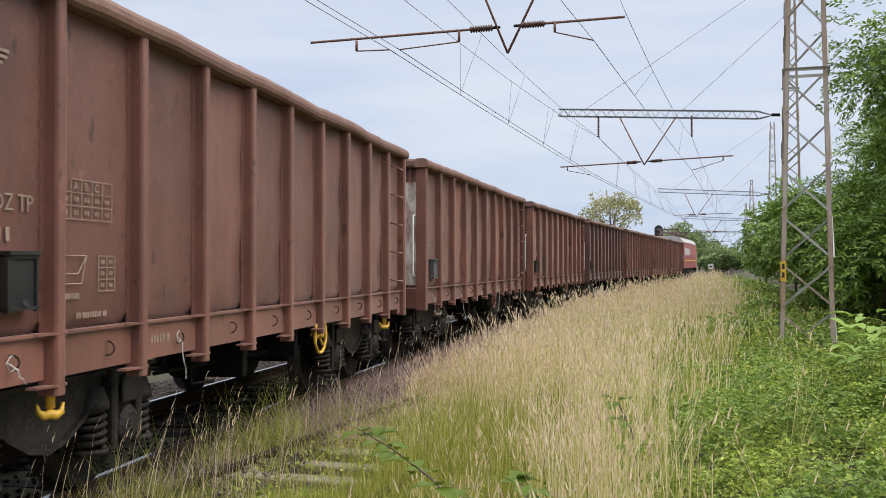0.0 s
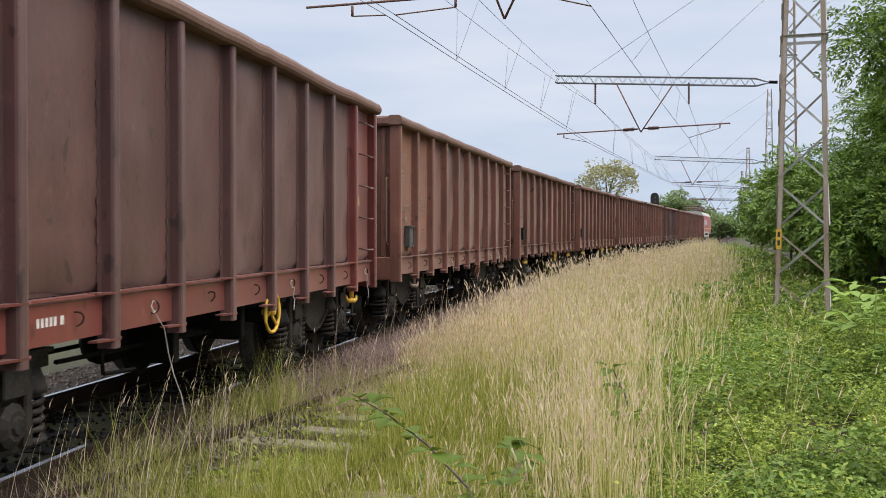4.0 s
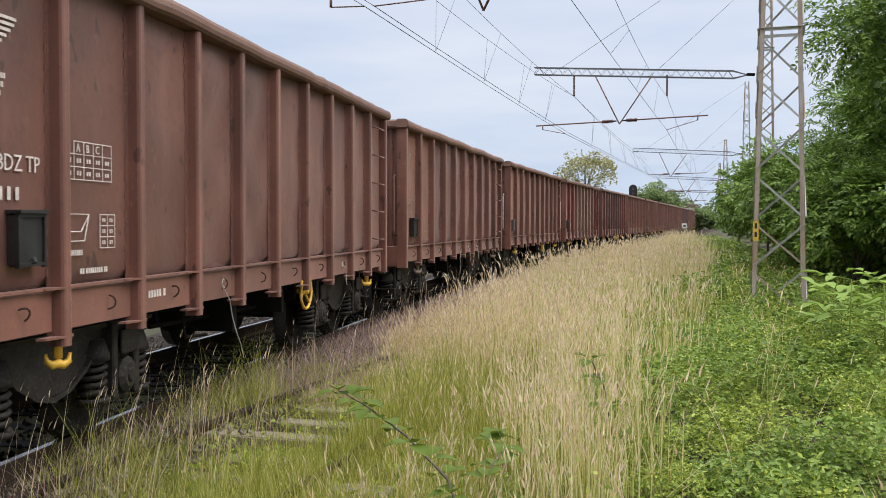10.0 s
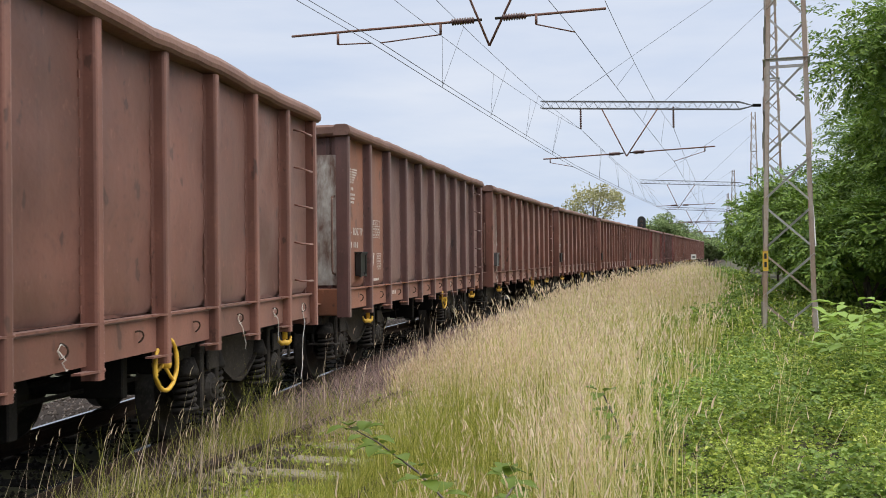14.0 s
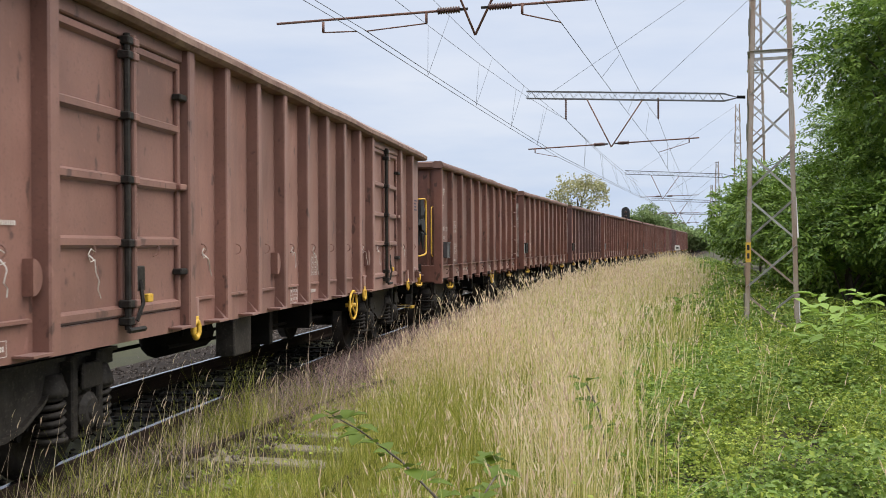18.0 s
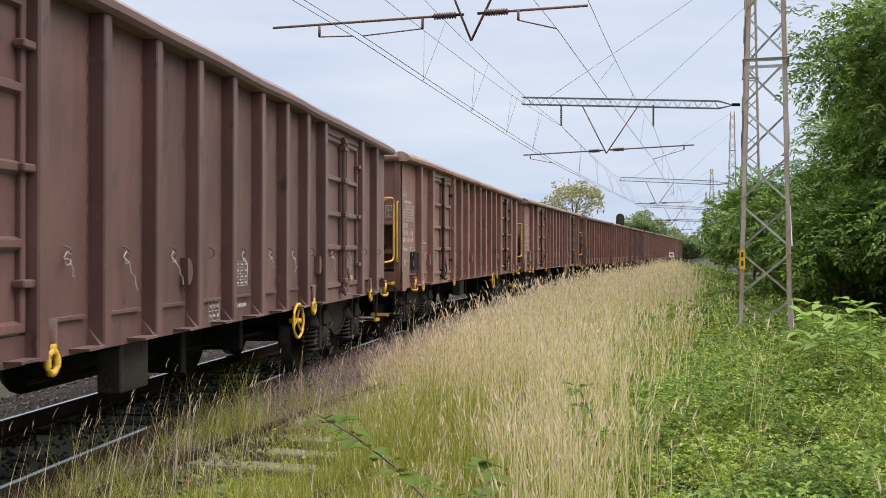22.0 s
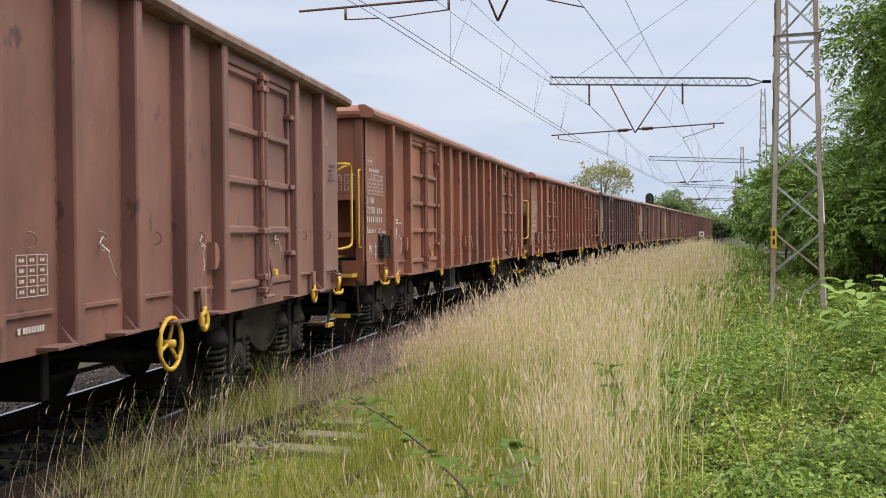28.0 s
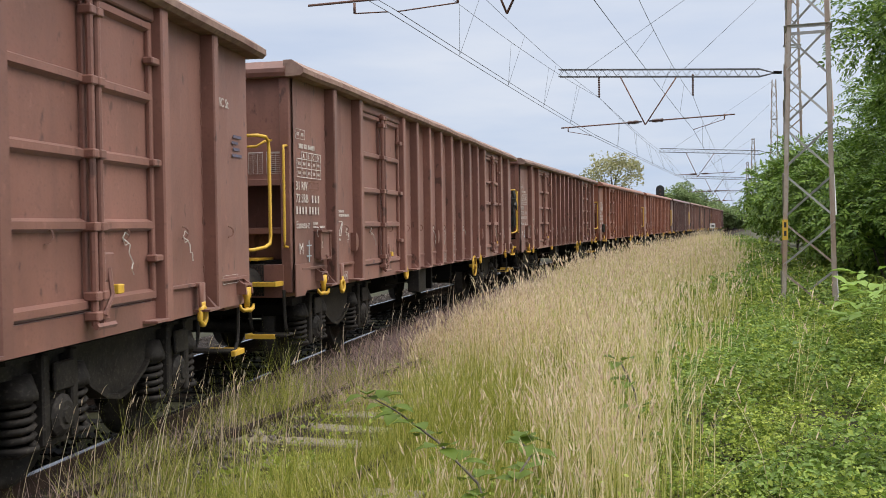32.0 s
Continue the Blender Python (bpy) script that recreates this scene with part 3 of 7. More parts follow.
def mast(turn, foot, v_pt, boom_r, boom_l, bar_l, bar_r, wide, tall, panels, plate=False, fat=1.0):
    """A lattice mast with its cantilever boom, stays, hanger and bar. Places are in the world."""
    way = Vector((boom_l.x - foot.x, boom_l.y - foot.y, 0)).normalized()
    m = Matrix.Translation(foot) @ Matrix.Rotation(math.atan2(way.y, way.x) - math.pi, 4, "Z")
    th = tagged(new("catenary_mast"), "tall tapered lattice steel mast holding a cantilever boom over the tracks", "mast", "catenary masts")
    th.matrix_world = m
    inv = m.inverted()
    half = lambda z: wide / 2 * (1 - 0.62 * z / tall)
    for i, (sx, sy) in enumerate(((-1, -1), (1, -1), (1, 1), (-1, 1))):
        bm = bmesh.new()
        w = 0.075 * fat
        for z0, z1 in ((0, tall),):
            a, b = half(z0), half(z1)
            ct, st = math.cos(turn), math.sin(turn)
            for (x0, x1, y0, y1) in ((0, w, 0, w * 0.16), (0, w * 0.16, 0, w)):
                vs = [bm.verts.new((sx * (h - q) * ct - sy * (h - p) * st, sx * (h - q) * st + sy * (h - p) * ct, z)) for h, z in ((a, z0), (b, z1)) for q, p in ((x0, y0), (x1, y0), (x1, y1), (x0, y1))]
                for f in ((0, 1, 2, 3), (7, 6, 5, 4), (0, 4, 5, 1), (1, 5, 6, 2), (2, 6, 7, 3), (3, 7, 4, 0)):
                    bm.faces.new([vs[k] for k in f])
        part("leg", bm, LEGRUST, th, "rust-streaked grey angle-iron leg")
    zs = [0.05]
    step = tall / panels
    for k in range(panels):
        zs.append(zs[-1] + step * (1.04 - 0.08 * k / max(1, panels - 1)))
    zs = [min(z, tall - 0.1) for z in zs]
    for k in range(panels):
        z0, z1 = zs[k] + 0.06, zs[k + 1] - 0.06
        if z1 - z0 < 0.2:
            continue
        a, b = half(z0) - 0.012, half(z1) - 0.012
        for f in range(4):
            c, s = math.cos(f * math.pi / 2 + turn), math.sin(f * math.pi / 2 + turn)
            rot = lambda x, y, z: (x * c - y * s, x * s + y * c, z)
            e = 1 if (k + f % 2) % 2 else -1
            part("brace", bar_bm(rot(-a * e, -a, z0), rot(b * e, -b, z1), 0.040 * fat), GALV if (k * 5 + f) % 7 else LEGRUST, th)
            if k in (5, 11):
                part("strut", bar_bm(rot(-b, -b, z1 + 0.05), rot(b, -b, z1 + 0.05), 0.06 * fat), GALV, th)
    loc = lambda p: inv @ p
    br, bl = loc(boom_r), loc(boom_l)
    # lattice boom: four chords and a zigzag web
    d = (bl - br).normalized()
    up = Vector((0, 0, 1))
    sd = d.cross(up).normalized()
    hgt, wid = 0.16, 0.13
    L = (bl - br).length
    n0 = br + d * 0.85
    for e in (1, -1):
        for g in (1, -1):
            off = up * (e * hgt) + sd * (g * wid)
            part("boom_chord", bar_bm(n0 + off, bl + off, 0.035 * fat), BOOMGREY, th)
            part("boom_chord", bar_bm(br + d * 0.25, n0 + off, 0.035 * fat), BOOMGREY, th)
    nz = 40
    for g in (1, -1):
        pts = [n0 + (bl - n0) * (i / nz) + up * (hgt if i % 2 else -hgt) + sd * (g * wid) for i in range(nz + 1)]
        part("boom_web", tube(bmesh.new(), pts, 0.010 * fat, 4), BOOMGREY, th)
    stick("boom_pivot", loc(boom_r) - d * 0.05, br + d * 0.3, 0.06 * fat, DARK, th, "black boom pivot joint")
    # stays to the mast's head
    for frac, zt in ((0.87, tall - 0.15), (0.42, tall * 0.86)):
        p = br + (bl - br) * frac + up * hgt
        q = Vector((-half(zt), 0, zt))
        stick("stay", p, q, 0.0075 * fat, CABLE, th, seg=5)
    # hanger in a V
    v = loc(v_pt)
    t0 = max(0.0, min(1.0, (v - br).dot(bl - br) / L ** 2))
    for off in (-1.25, 1.25):
        p = br + d * (t0 * L + off) - up * hgt
        stick("hanger", p, v, 0.026 * fat, ARMRUST, th)
    a, b = loc(bar_l), loc(bar_r)
    bd = (a - b).normalized()
    mid = b + (a - b) * max(0.0, min(1.0, (v - b).dot(a - b) / (a - b).length_squared))
    for sgn, end in ((1, a), (-1, b)):
        i0, i1 = mid + bd * (0.30 * sgn), mid + bd * (0.78 * sgn)
        insulator(i0, i1, 0.075 * fat, th)
        stick("clamp", mid + bd * (0.14 * sgn), i0, 0.03 * fat, GREASE, th)
        stick("span_bar", i1, end, 0.027 * fat, ARMRUST, th, "rusty tubular cross bar")
    if plate:
        bm = bmesh.new()
        box(bm, -0.05, 0.05, -0.006, 0.006, -0.19, 0.19)
        # the plate sits on the leg that faces the track
        pz = EYE_Z - 0.16 - foot.z
        pl = part("number_plate", bm, YELLOW, th, "yellow enamel plate with two dark bars", Matrix.Rotation(turn, 4, "Z") @ Matrix.Translation((-half(pz) + 0.045, -half(pz) - 0.012, pz)))
        for dz in (0.09, -0.07):
            bm = bmesh.new()
            box(bm, -0.022, 0.022, -0.009, -0.0065, dz - 0.05, dz + 0.05)
            part("mark", bm, BLACK, pl)
    return th


MAST_ROWS = [
    # foot bearing, distance, V bearing and height, boom right, boom left, bar left, bar right (bearing, height), distances
    dict(foot=(12.75, 20.2), v=(-3.6, 11.9, 20.5), br=(10.9, 19.2, 20.3), bl=(-15.6, 19.0, 21.6), al=(-14.91, 12.4, 21.7), ar=(3.06, 13.7, 20.2), wide=1.0, tall=14.2, panels=16, plate=True, fat=1.0),
    dict(foot=(11.95, 44.9), v=(4.11, 5.51, 45.3), br=(11.35, 8.02, 45.0), bl=(-0.68, 8.55, 46.0), al=(-0.59, 5.46, 46.0), ar=(8.95, 5.9, 45.1), wide=1.0, tall=14.4, panels=19, plate=False, fat=1.2),
    dict(foot=(11.0, 90.5), v=(6.94, 2.53, 91.0), br=(10.75, 3.75, 90.5), bl=(4.88, 4.08, 92.0), al=(5.75, 2.66, 92.0), ar=(8.9, 2.74, 90.7), wide=1.0, tall=14.0, panels=16, plate=False, fat=1.15),
    dict(foot=(9.9, 140.0), v=(7.75, 1.55, 141.0), br=(9.75, 2.35, 140.0), bl=(6.3, 2.55, 142.0), al=(6.4, 1.70, 142.0), ar=(8.9, 1.75, 140.5), wide=1.0, tall=13.0, panels=12, plate=False, fat=1.4),
    dict(foot=(9.6, 195.0), v=(8.2, 1.08, 196.0), br=(9.5, 1.68, 195.0), bl=(7.2, 1.75, 197.0), al=(7.3, 1.17, 197.0), ar=(8.9, 1.2, 195.5), wide=1.0, tall=13.0, panels=12, plate=False, fat=1.7),
]


def put_masts():
    for r in MAST_ROWS:
        az, d = r["foot"]
        f = sight(az, 0, d)
        f.z = -0.25
        line = math.atan2(sight(*r["bl"]).y - f.y, sight(*r["bl"]).x - f.x) - math.pi
        mast(-radians(az) - line, f, sight(*r["v"]), sight(*r["br"]), sight(*r["bl"]), sight(*r["al"]), sight(*r["ar"]), r["wide"], r["tall"], r["panels"], r["plate"], r["fat"])


put_masts()


def sag(a, b, dip, n=14):
    return [a + (b - a) * (i / n) + Vector((0, 0, -dip * 4 * (i / n) * (1 - i / n))) for i in range(n + 1)]


def overhead(name, supports, upper, dip, gap, twin, second=None):
    """Contact wire(s) with a hanging wire above it and droppers between."""
    th = tagged(new(name), "thin grey overhead contact wire with messenger and droppers", "overhead wire", "overhead wires", kind="structure")
    r0 = 0.0068 if twin else 0.006
    for k in range(len(supports) - 1):
        a, b = supports[k], supports[k + 1]
        c, d = upper[k], upper[k + 1]
        far = 1.0 + 0.3 * k
        line = sag(a, b, 0.04, 6)
        part("contact_wire", tube(bmesh.new(), line, r0 * far, 5), CABLE, th, smooth=True)
        if twin:
            part("contact_wire", tube(bmesh.new(), [p + Vector((0.16, 0.02, 0.03)) for p in line], r0 * far, 5), CABLE, th, smooth=True)
        up = sag(c, d, dip, 12)
        part("messenger_wire", tube(bmesh.new(), up, 0.0052 * far, 5), CABLE, th, smooth=True)
        n = max(3, int((b - a).length / (gap * (1.0 + 0.6 * max(0, k - 1)))))
        for i in range(1, n):
            f = i / n
            lo = a + (b - a) * f
            hi = c + (d - c) * f + Vector((0, 0, -dip * 4 * f * (1 - f)))
            part("dropper", tube(bmesh.new(), [lo, hi], 0.0035 * far, 4), CABLE, th, smooth=True)
            if second and k < 3:
                hi = second[k] + (second[k + 1] - second[k]) * f + Vector((0, 0, -dip * 4 * f * (1 - f)))
                part("dropper", tube(bmesh.new(), [lo, hi], 0.0035 * far, 4), CABLE, th, smooth=True)
        if second and k < 3:
            part("messenger_wire", tube(bmesh.new(), sag(second[k], second[k + 1], dip, 12), 0.0052 * far, 5), CABLE, th, smooth=True)


def string_wires():
    z = lambda az, el, d: sight(az, el, d)
    left = [Vector((-7.2, 2.0, 6.3)), z(-10.4, 12.1, 20.8), z(1.1, 5.0, 45.6), z(6.2, 2.42, 91.5), z(7.1, 1.55, 141), z(7.8, 1.05, 196), z(8.6, 0.5, 400)]
    left_up = [Vector((-7.4, 2.0, 8.0)), z(-10.6, 15.6, 20.8), z(1.56, 7.1, 45.6), z(5.4, 3.5, 91.5), z(6.6, 2.2, 141), z(7.4, 1.55, 196), z(8.5, 0.75, 400)]
    right = [Vector((-3.2, 2.0, 6.3)), z(1.3, 12.5, 20.3), z(6.72, 5.15, 45.2), z(8.2, 2.48, 91), z(8.6, 1.57, 140), z(8.8, 1.05, 195), z(9.0, 0.5, 400)]
    right_up = [Vector((-2.0, 2.0, 8.2)), z(3.06, 14.0, 20.3), z(6.72, 7.0, 45.2), z(8.2, 3.45, 91), z(8.5, 2.2, 140), z(8.7, 1.55, 195), z(8.95, 0.75, 400)]
    left_two = [left_up[0] + Vector((0.6, 0, 0.1)), z(-8.7, 16.4, 20.8), left_up[2], left_up[3] + Vector((0.4, 0, 0))]
    overhead("overhead_line", left, left_up, 0.20, 4.6, True, left_two)
    overhead("overhead_line", right, right_up, 0.25, 5.5, False)
    # steady arms hang on the line's supports
    for p, q in ((left[1], z(-12.3, 12.0, 21.2)), (left[1] + Vector((0.2, 0.02, 0.0)), z(-6.4, 12.55, 20.7)), (right[1], z(-0.9, 13.0, 20.2)), (left[2], z(-0.2, 5.25, 45.8)), (right[2], z(8.4, 5.65, 45.1))):
        a = tagged(new("steady_arm"), "thin rusty steady arm holding the contact wire", "steady arm", "steady arms")
        part("arm", tube(bmesh.new(), [p, q], 0.015, 5), ARMRUST, a, smooth=True)
        part("end_fitting", tube(bmesh.new(), [q, q + Vector((0, 0, 0.22))], 0.03, 6), ARMRUST, a, smooth=True)
    for p in (left_up[2], right_up[2]):
        i = tagged(new("hanging_insulator"), "slim suspended insulator above the messenger wire", "insulator", "hanging insulators")
        insulator(p, p + Vector((0, 0, 0.95)), 0.05, i)


string_wires()


# --- running gear shared by all wagons
def coil(bm, x, y, z0, z1, r=0.085, turns=5, wire=0.020):
    n = turns * 9
    tube(bm, [(x + r * math.cos(2 * math.pi * i / 9), y + r * math.sin(2 * math.pi * i / 9), z0 + (z1 - z0) * i / n) for i in range(n + 1)], wire, 5)


def m_spring(bm):
    coil(bm, 0, 0, 0, 0.27, 0.088, 5, 0.022)
    tube(bm, [(0, 0, -0.03), (0, 0, 0.0)], 0.12, 10)
    tube(bm, [(0, 0, 0.27), (0, 0, 0.31), (0, 0, 0.42)], [0.122, 0.122, 0.085], 10)
    return True


def m_axlebox(bm):
    tube(bm, [(-0.12, 0, 0.46), (0.10, 0, 0.46), (0.13, 0, 0.46)], [0.135, 0.135, 0.09], 12)
    box(bm, -0.10, 0.05, -0.40, 0.40, 0.27, 0.33, 0.015)
    box(bm, -0.06, 0.06, -0.13, 0.13, 0.33, 0.66, 0.02)
    tube(bm, [(0.13, 0, 0.46), (0.145, 0, 0.46)], [0.06, 0.05], 8)
    return False


def m_guide(bm):
    for s in (1, -1):
        box(bm, -0.05, 0.07, s * 0.17 - 0.04, s * 0.17 + 0.04, 0.30, 0.86, 0.012)
    box(bm, 0.07, 0.10, -0.12, 0.12, 0.62, 0.80, 0.01)
    return False


def m_sideframe(bm):
    """Cast side frame: high over the axles, a curved belly in the middle."""
    top = [(-1.42, 0.84), (-0.62, 0.90), (0, 0.86), (0.62, 0.90), (1.42, 0.84)]
    low = [(1.42, 0.74), (0.62, 0.72), (0.42, 0.56), (0.2, 0.45), (0, 0.42), (-0.2, 0.45), (-0.42, 0.56), (-0.62, 0.72), (-1.42, 0.74)]
    prism(bm, top + low, 0, -0.05, 0.05)
    prism(bm, [(a, b + 0.0) for a, b in [(-1.42, 0.86), (1.42, 0.86), (1.42, 0.83), (-1.42, 0.83)]], 0, -0.09, 0.09)
    prism(bm, [(0.62, 0.74), (0.42, 0.58), (0.2, 0.47), (0, 0.44), (-0.2, 0.47), (-0.42, 0.58), (-0.62, 0.74), (-0.62, 0.71), (-0.42, 0.55), (-0.2, 0.44), (0, 0.40), (0.2, 0.44), (0.42, 0.55), (0.62, 0.71)], 0, -0.085, 0.085)
    return False


def m_bolster(bm):
    box(bm, -1.0, 1.0, -0.22, 0.22, 0.55, 0.92, 0.03)
    for s in (1, -1):
        box(bm, -0.95, 0.95, s * 1.3 - 0.05, s * 1.3 + 0.05, 0.62, 0.76, 0.02)
    return False


def m_brake(bm):
    for s in (1, -1):
        for x in (-0.75, 0.75):
            box(bm, x - 0.05, x + 0.05, s * 0.40 - 0.03, s * 0.40 + 0.03, 0.28, 0.66, 0.02)
        tube(bm, [(-0.95, s * 0.40, 0.36), (0.95, s * 0.40, 0.36)], 0.03, 6)
        tube(bm, [(0.98, s * 0.62, 0.80), (0.98, s * 0.42, 0.40)], 0.02, 5)
    return False


def m_wheelset(bm):
    for s in (1, -1):
        prof = [(0.0, 0.09), (0.06, 0.12), (0.06, 0.20), (0.015, 0.26), (0.015, 0.37), (0.055, 0.40), (0.06, 0.455), (-0.055, 0.462), (-0.075, 0.49), (-0.09, 0.46), (-0.085, 0.40), (-0.02, 0.37), (-0.02, 0.26), (-0.06, 0.20)]
        seg = 28
        rings = []
        for i in range(seg):
            a = 2 * math.pi * i / seg
            rings.append([bm.verts.new((s * (0.76 + p), r * math.cos(a), r * math.sin(a))) for p, r in prof])
        for i in range(seg):
            q, w = rings[i], rings[(i + 1) % seg]
            for k in range(len(prof) - 1):
                bm.faces.new((q[k], q[k + 1], w[k + 1], w[k]))
        # lightening stains: two lugs that show the turning
        for a in (0.4, 2.9):
            c, n = math.cos(a), math.sin(a)
            box(bm, s * 0.80 - 0.01, s * 0.80 + 0.01, 0.30 * c - 0.02, 0.30 * c + 0.02, 0.30 * n - 0.02, 0.30 * n + 0.02)
    tube(bm, [(-0.95, 0, 0), (0.95, 0, 0)], 0.08, 10)
    return True


WHEELS = []   # (wheelset, wagon's front at the start, place behind the front)


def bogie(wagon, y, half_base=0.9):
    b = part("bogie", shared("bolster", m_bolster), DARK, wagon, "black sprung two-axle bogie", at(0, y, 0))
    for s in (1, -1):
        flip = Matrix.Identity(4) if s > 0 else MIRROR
        # the far-side frame is coloured as if in shade
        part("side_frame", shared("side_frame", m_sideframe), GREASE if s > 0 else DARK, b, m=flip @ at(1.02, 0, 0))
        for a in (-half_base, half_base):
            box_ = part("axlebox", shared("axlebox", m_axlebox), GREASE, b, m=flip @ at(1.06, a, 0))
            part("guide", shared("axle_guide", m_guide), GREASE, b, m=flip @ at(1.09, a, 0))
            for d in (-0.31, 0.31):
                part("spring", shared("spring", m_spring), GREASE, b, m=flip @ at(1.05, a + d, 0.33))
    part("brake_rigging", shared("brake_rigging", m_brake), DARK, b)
    for a in (-half_base, half_base):
        w = part("wheelset", shared("wheelset", m_wheelset), GREASE, wagon, "dusty steel wheels on an axle", at(0, y + a, 0.46))
        WHEELS.append((w, wagon, y + a))


def m_buffer(bm):
    tube(bm, [(0, 0, 0), (0, 0.36, 0), (0, 0.36, 0), (0, 0.56, 0)], [0.13, 0.12, 0.085, 0.085], 12)
    tube(bm, [(0, 0.56, 0), (0, 0.60, 0), (0, 0.62, 0)], [0.22, 0.23, 0.19], 16)
    box(bm, -0.17, 0.17, -0.02, 0.02, -0.17, 0.17, 0.01)
    return False


def m_coupler(bm):
    box(bm, -0.06, 0.06, 0.0, 0.28, -0.08, 0.08, 0.02)
    tube(bm, [(0, 0.25, 0.06), (0, 0.40, 0.08), (0, 0.42, -0.06), (0, 0.30, -0.12)], 0.035, 6)
    for s in (1, -1):
        tube(bm, [(s * 0.09, 0.38, 0.0), (s * 0.09, 0.66, -0.22)], 0.022, 5)
    tube(bm, [(-0.12, 0.5, -0.1), (0.12, 0.5, -0.1)], 0.03, 6)
    # air hose
    tube(bm, [(0.30, 0.05, -0.02), (0.30, 0.30, -0.05), (0.28, 0.45, -0.30), (0.25, 0.62, -0.34)], 0.025, 6)
    return False


def m_towhook(bm):
    """A cast tow hook: a flat head, a narrow shank and two upturned horns."""
    prism(bm, [(-0.055, 0.03), (0.055, 0.03), (0.058, -0.08), (0.036, -0.13), (0.034, -0.24), (-0.034, -0.24), (-0.036, -0.13), (-0.058, -0.08)], 0, -0.018, 0.018)
    tube(bm, [(0.0, -0.105, -0.205), (0.0, -0.095, -0.262), (0.0, -0.05, -0.290), (0.0, 0.0, -0.275), (0.0, 0.05, -0.290), (0.0, 0.095, -0.262), (0.0, 0.105, -0.205)], [0.014, 0.026, 0.034, 0.040, 0.034, 0.026, 0.014], 7)
    return True


def m_toweye(bm):
    """A tow ring seen as a long oval."""
    n = 16
    pts = [(0, 0.055 * math.sin(2 * math.pi * i / n), -0.12 + 0.068 * math.cos(2 * math.pi * i / n)) for i in range(n + 1)]
    tube(bm, pts, 0.023, 6, False)
    box(bm, -0.012, 0.012, -0.035, 0.035, -0.07, -0.01, 0.006)
    return True


def m_wheel(bm):
    n = 20
    tube(bm, [(0, 0.19 * math.sin(2 * math.pi * i / n), 0.19 * math.cos(2 * math.pi * i / n)) for i in range(n + 1)], 0.018, 6, False)
    for a in (0.3, 2.4, 4.5):
        tube(bm, [(-0.02, 0, 0), (0, 0.19 * math.sin(a), 0.19 * math.cos(a))], 0.014, 5)
    tube(bm, [(-0.10, 0, 0), (0.03, 0, 0)], 0.03, 8)
    return True


def m_dring(bm):
    n = 9
    arc = [(0.010 + 0.03 * math.sin(math.pi * i / n), 0.042 * math.sin(math.pi * i / n), 0.045 * math.cos(math.pi * i / n)) for i in range(n + 1)]
    tube(bm, arc, 0.0065, 5)
    return False


def m_wagbox(bm):
    """A document box with a raised lip and a hinged lid."""
    box(bm, 0, 0.07, -0.13, 0.13, -0.15, 0.15, 0.012)
    for z in (-0.15, 0.13):
        box(bm, 0.06, 0.085, -0.14, 0.14, z, z + 0.02)
    for y in (-0.14, 0.12):
        box(bm, 0.06, 0.085, y, y + 0.02, -0.16, 0.16)
    box(bm, 0.0, 0.10, -0.14, 0.14, 0.15, 0.17)
    tube(bm, [(0.085, 0.0, -0.10), (0.105, 0.0, -0.13)], 0.012, 5)
    return False


def wire_tie(parent, x, y, z, length, rnd):
    """A twist of pale wire hanging from a ring."""
    bm = bmesh.new()
    pts = [Vector((x, y, z))]
    n = 5
    dy, dz = rnd.uniform(-0.5, 0.7) * length, -length
    for i in range(1, n + 1):
        f = i / n
        pts.append(Vector((x + 0.03 + 0.02 * rnd.random(), y + dy * f + rnd.uniform(-0.02, 0.02), z + dz * f + rnd.uniform(-0.02, 0.02))))
    tube(bm, pts, 0.0042, 4)
    bow = [Vector((x + 0.02, y + 0.05 * math.cos(a), z + 0.045 * math.sin(a))) for a in (0.5, 1.8, 3.0, 4.4, 5.6)]
    tube(bm, bow, 0.0036, 4)
    part("tie_wire", bm, WIRE_TIE, parent, "loose end of pale tie wire")


# --- lettering
LETTER = {}


def letters(text, size):
    """A flat mesh of built-in lettering that reads from the right-hand side of a vehicle."""
    if (text, size) not in LETTER:
        cu = bpy.data.curves.new("lettering", "FONT")
        cu.body, cu.size, cu.extrude, cu.resolution_u = text, size, 0.0015, 2
        ob = bpy.data.objects.new("lettering", cu)
        scene.collection.objects.link(ob)
        me = bpy.data.meshes.new_from_object(ob.evaluated_get(bpy.context.evaluated_depsgraph_get()))
        bpy.data.objects.remove(ob)
        me.materials.clear()
        LETTER[(text, size)] = me
    return LETTER[(text, size)]


FACE_RIGHT = Matrix(((0, 0, 1, 0), (1, 0, 0, 0), (0, 1, 0, 0), (0, 0, 0, 1)))


def write(parent, text, x, y, z, size, mat, name="lettering"):
    return part(name, letters(text, size), mat, parent, "painted lettering", at(x, y, z) @ FACE_RIGHT @ Matrix.Diagonal((0.96, 1, 1, 1)))


def bars(parent, x, y, z, rows, h, widths, mat, gap=0.45):
    """Lines of unreadable lettering: short bars of their size."""
    bm = bmesh.new()
    for r in range(rows):
        yy = y
        for w in widths[r % len(widths)]:
            k = max(1, round(w / (h * 0.72)))
            for c in range(k):
                box(bm, x, x + 0.0015, yy + w * (c + 0.14) / k, yy + w * (c + 0.80) / k, z - r * h * (1 + gap) - h, z - r * h * (1 + gap) - h * 0.12)
            yy += w + h * 0.35
    tagged(part("lettering", bm, mat, parent, "lines of small painted lettering"), kind="stuff")


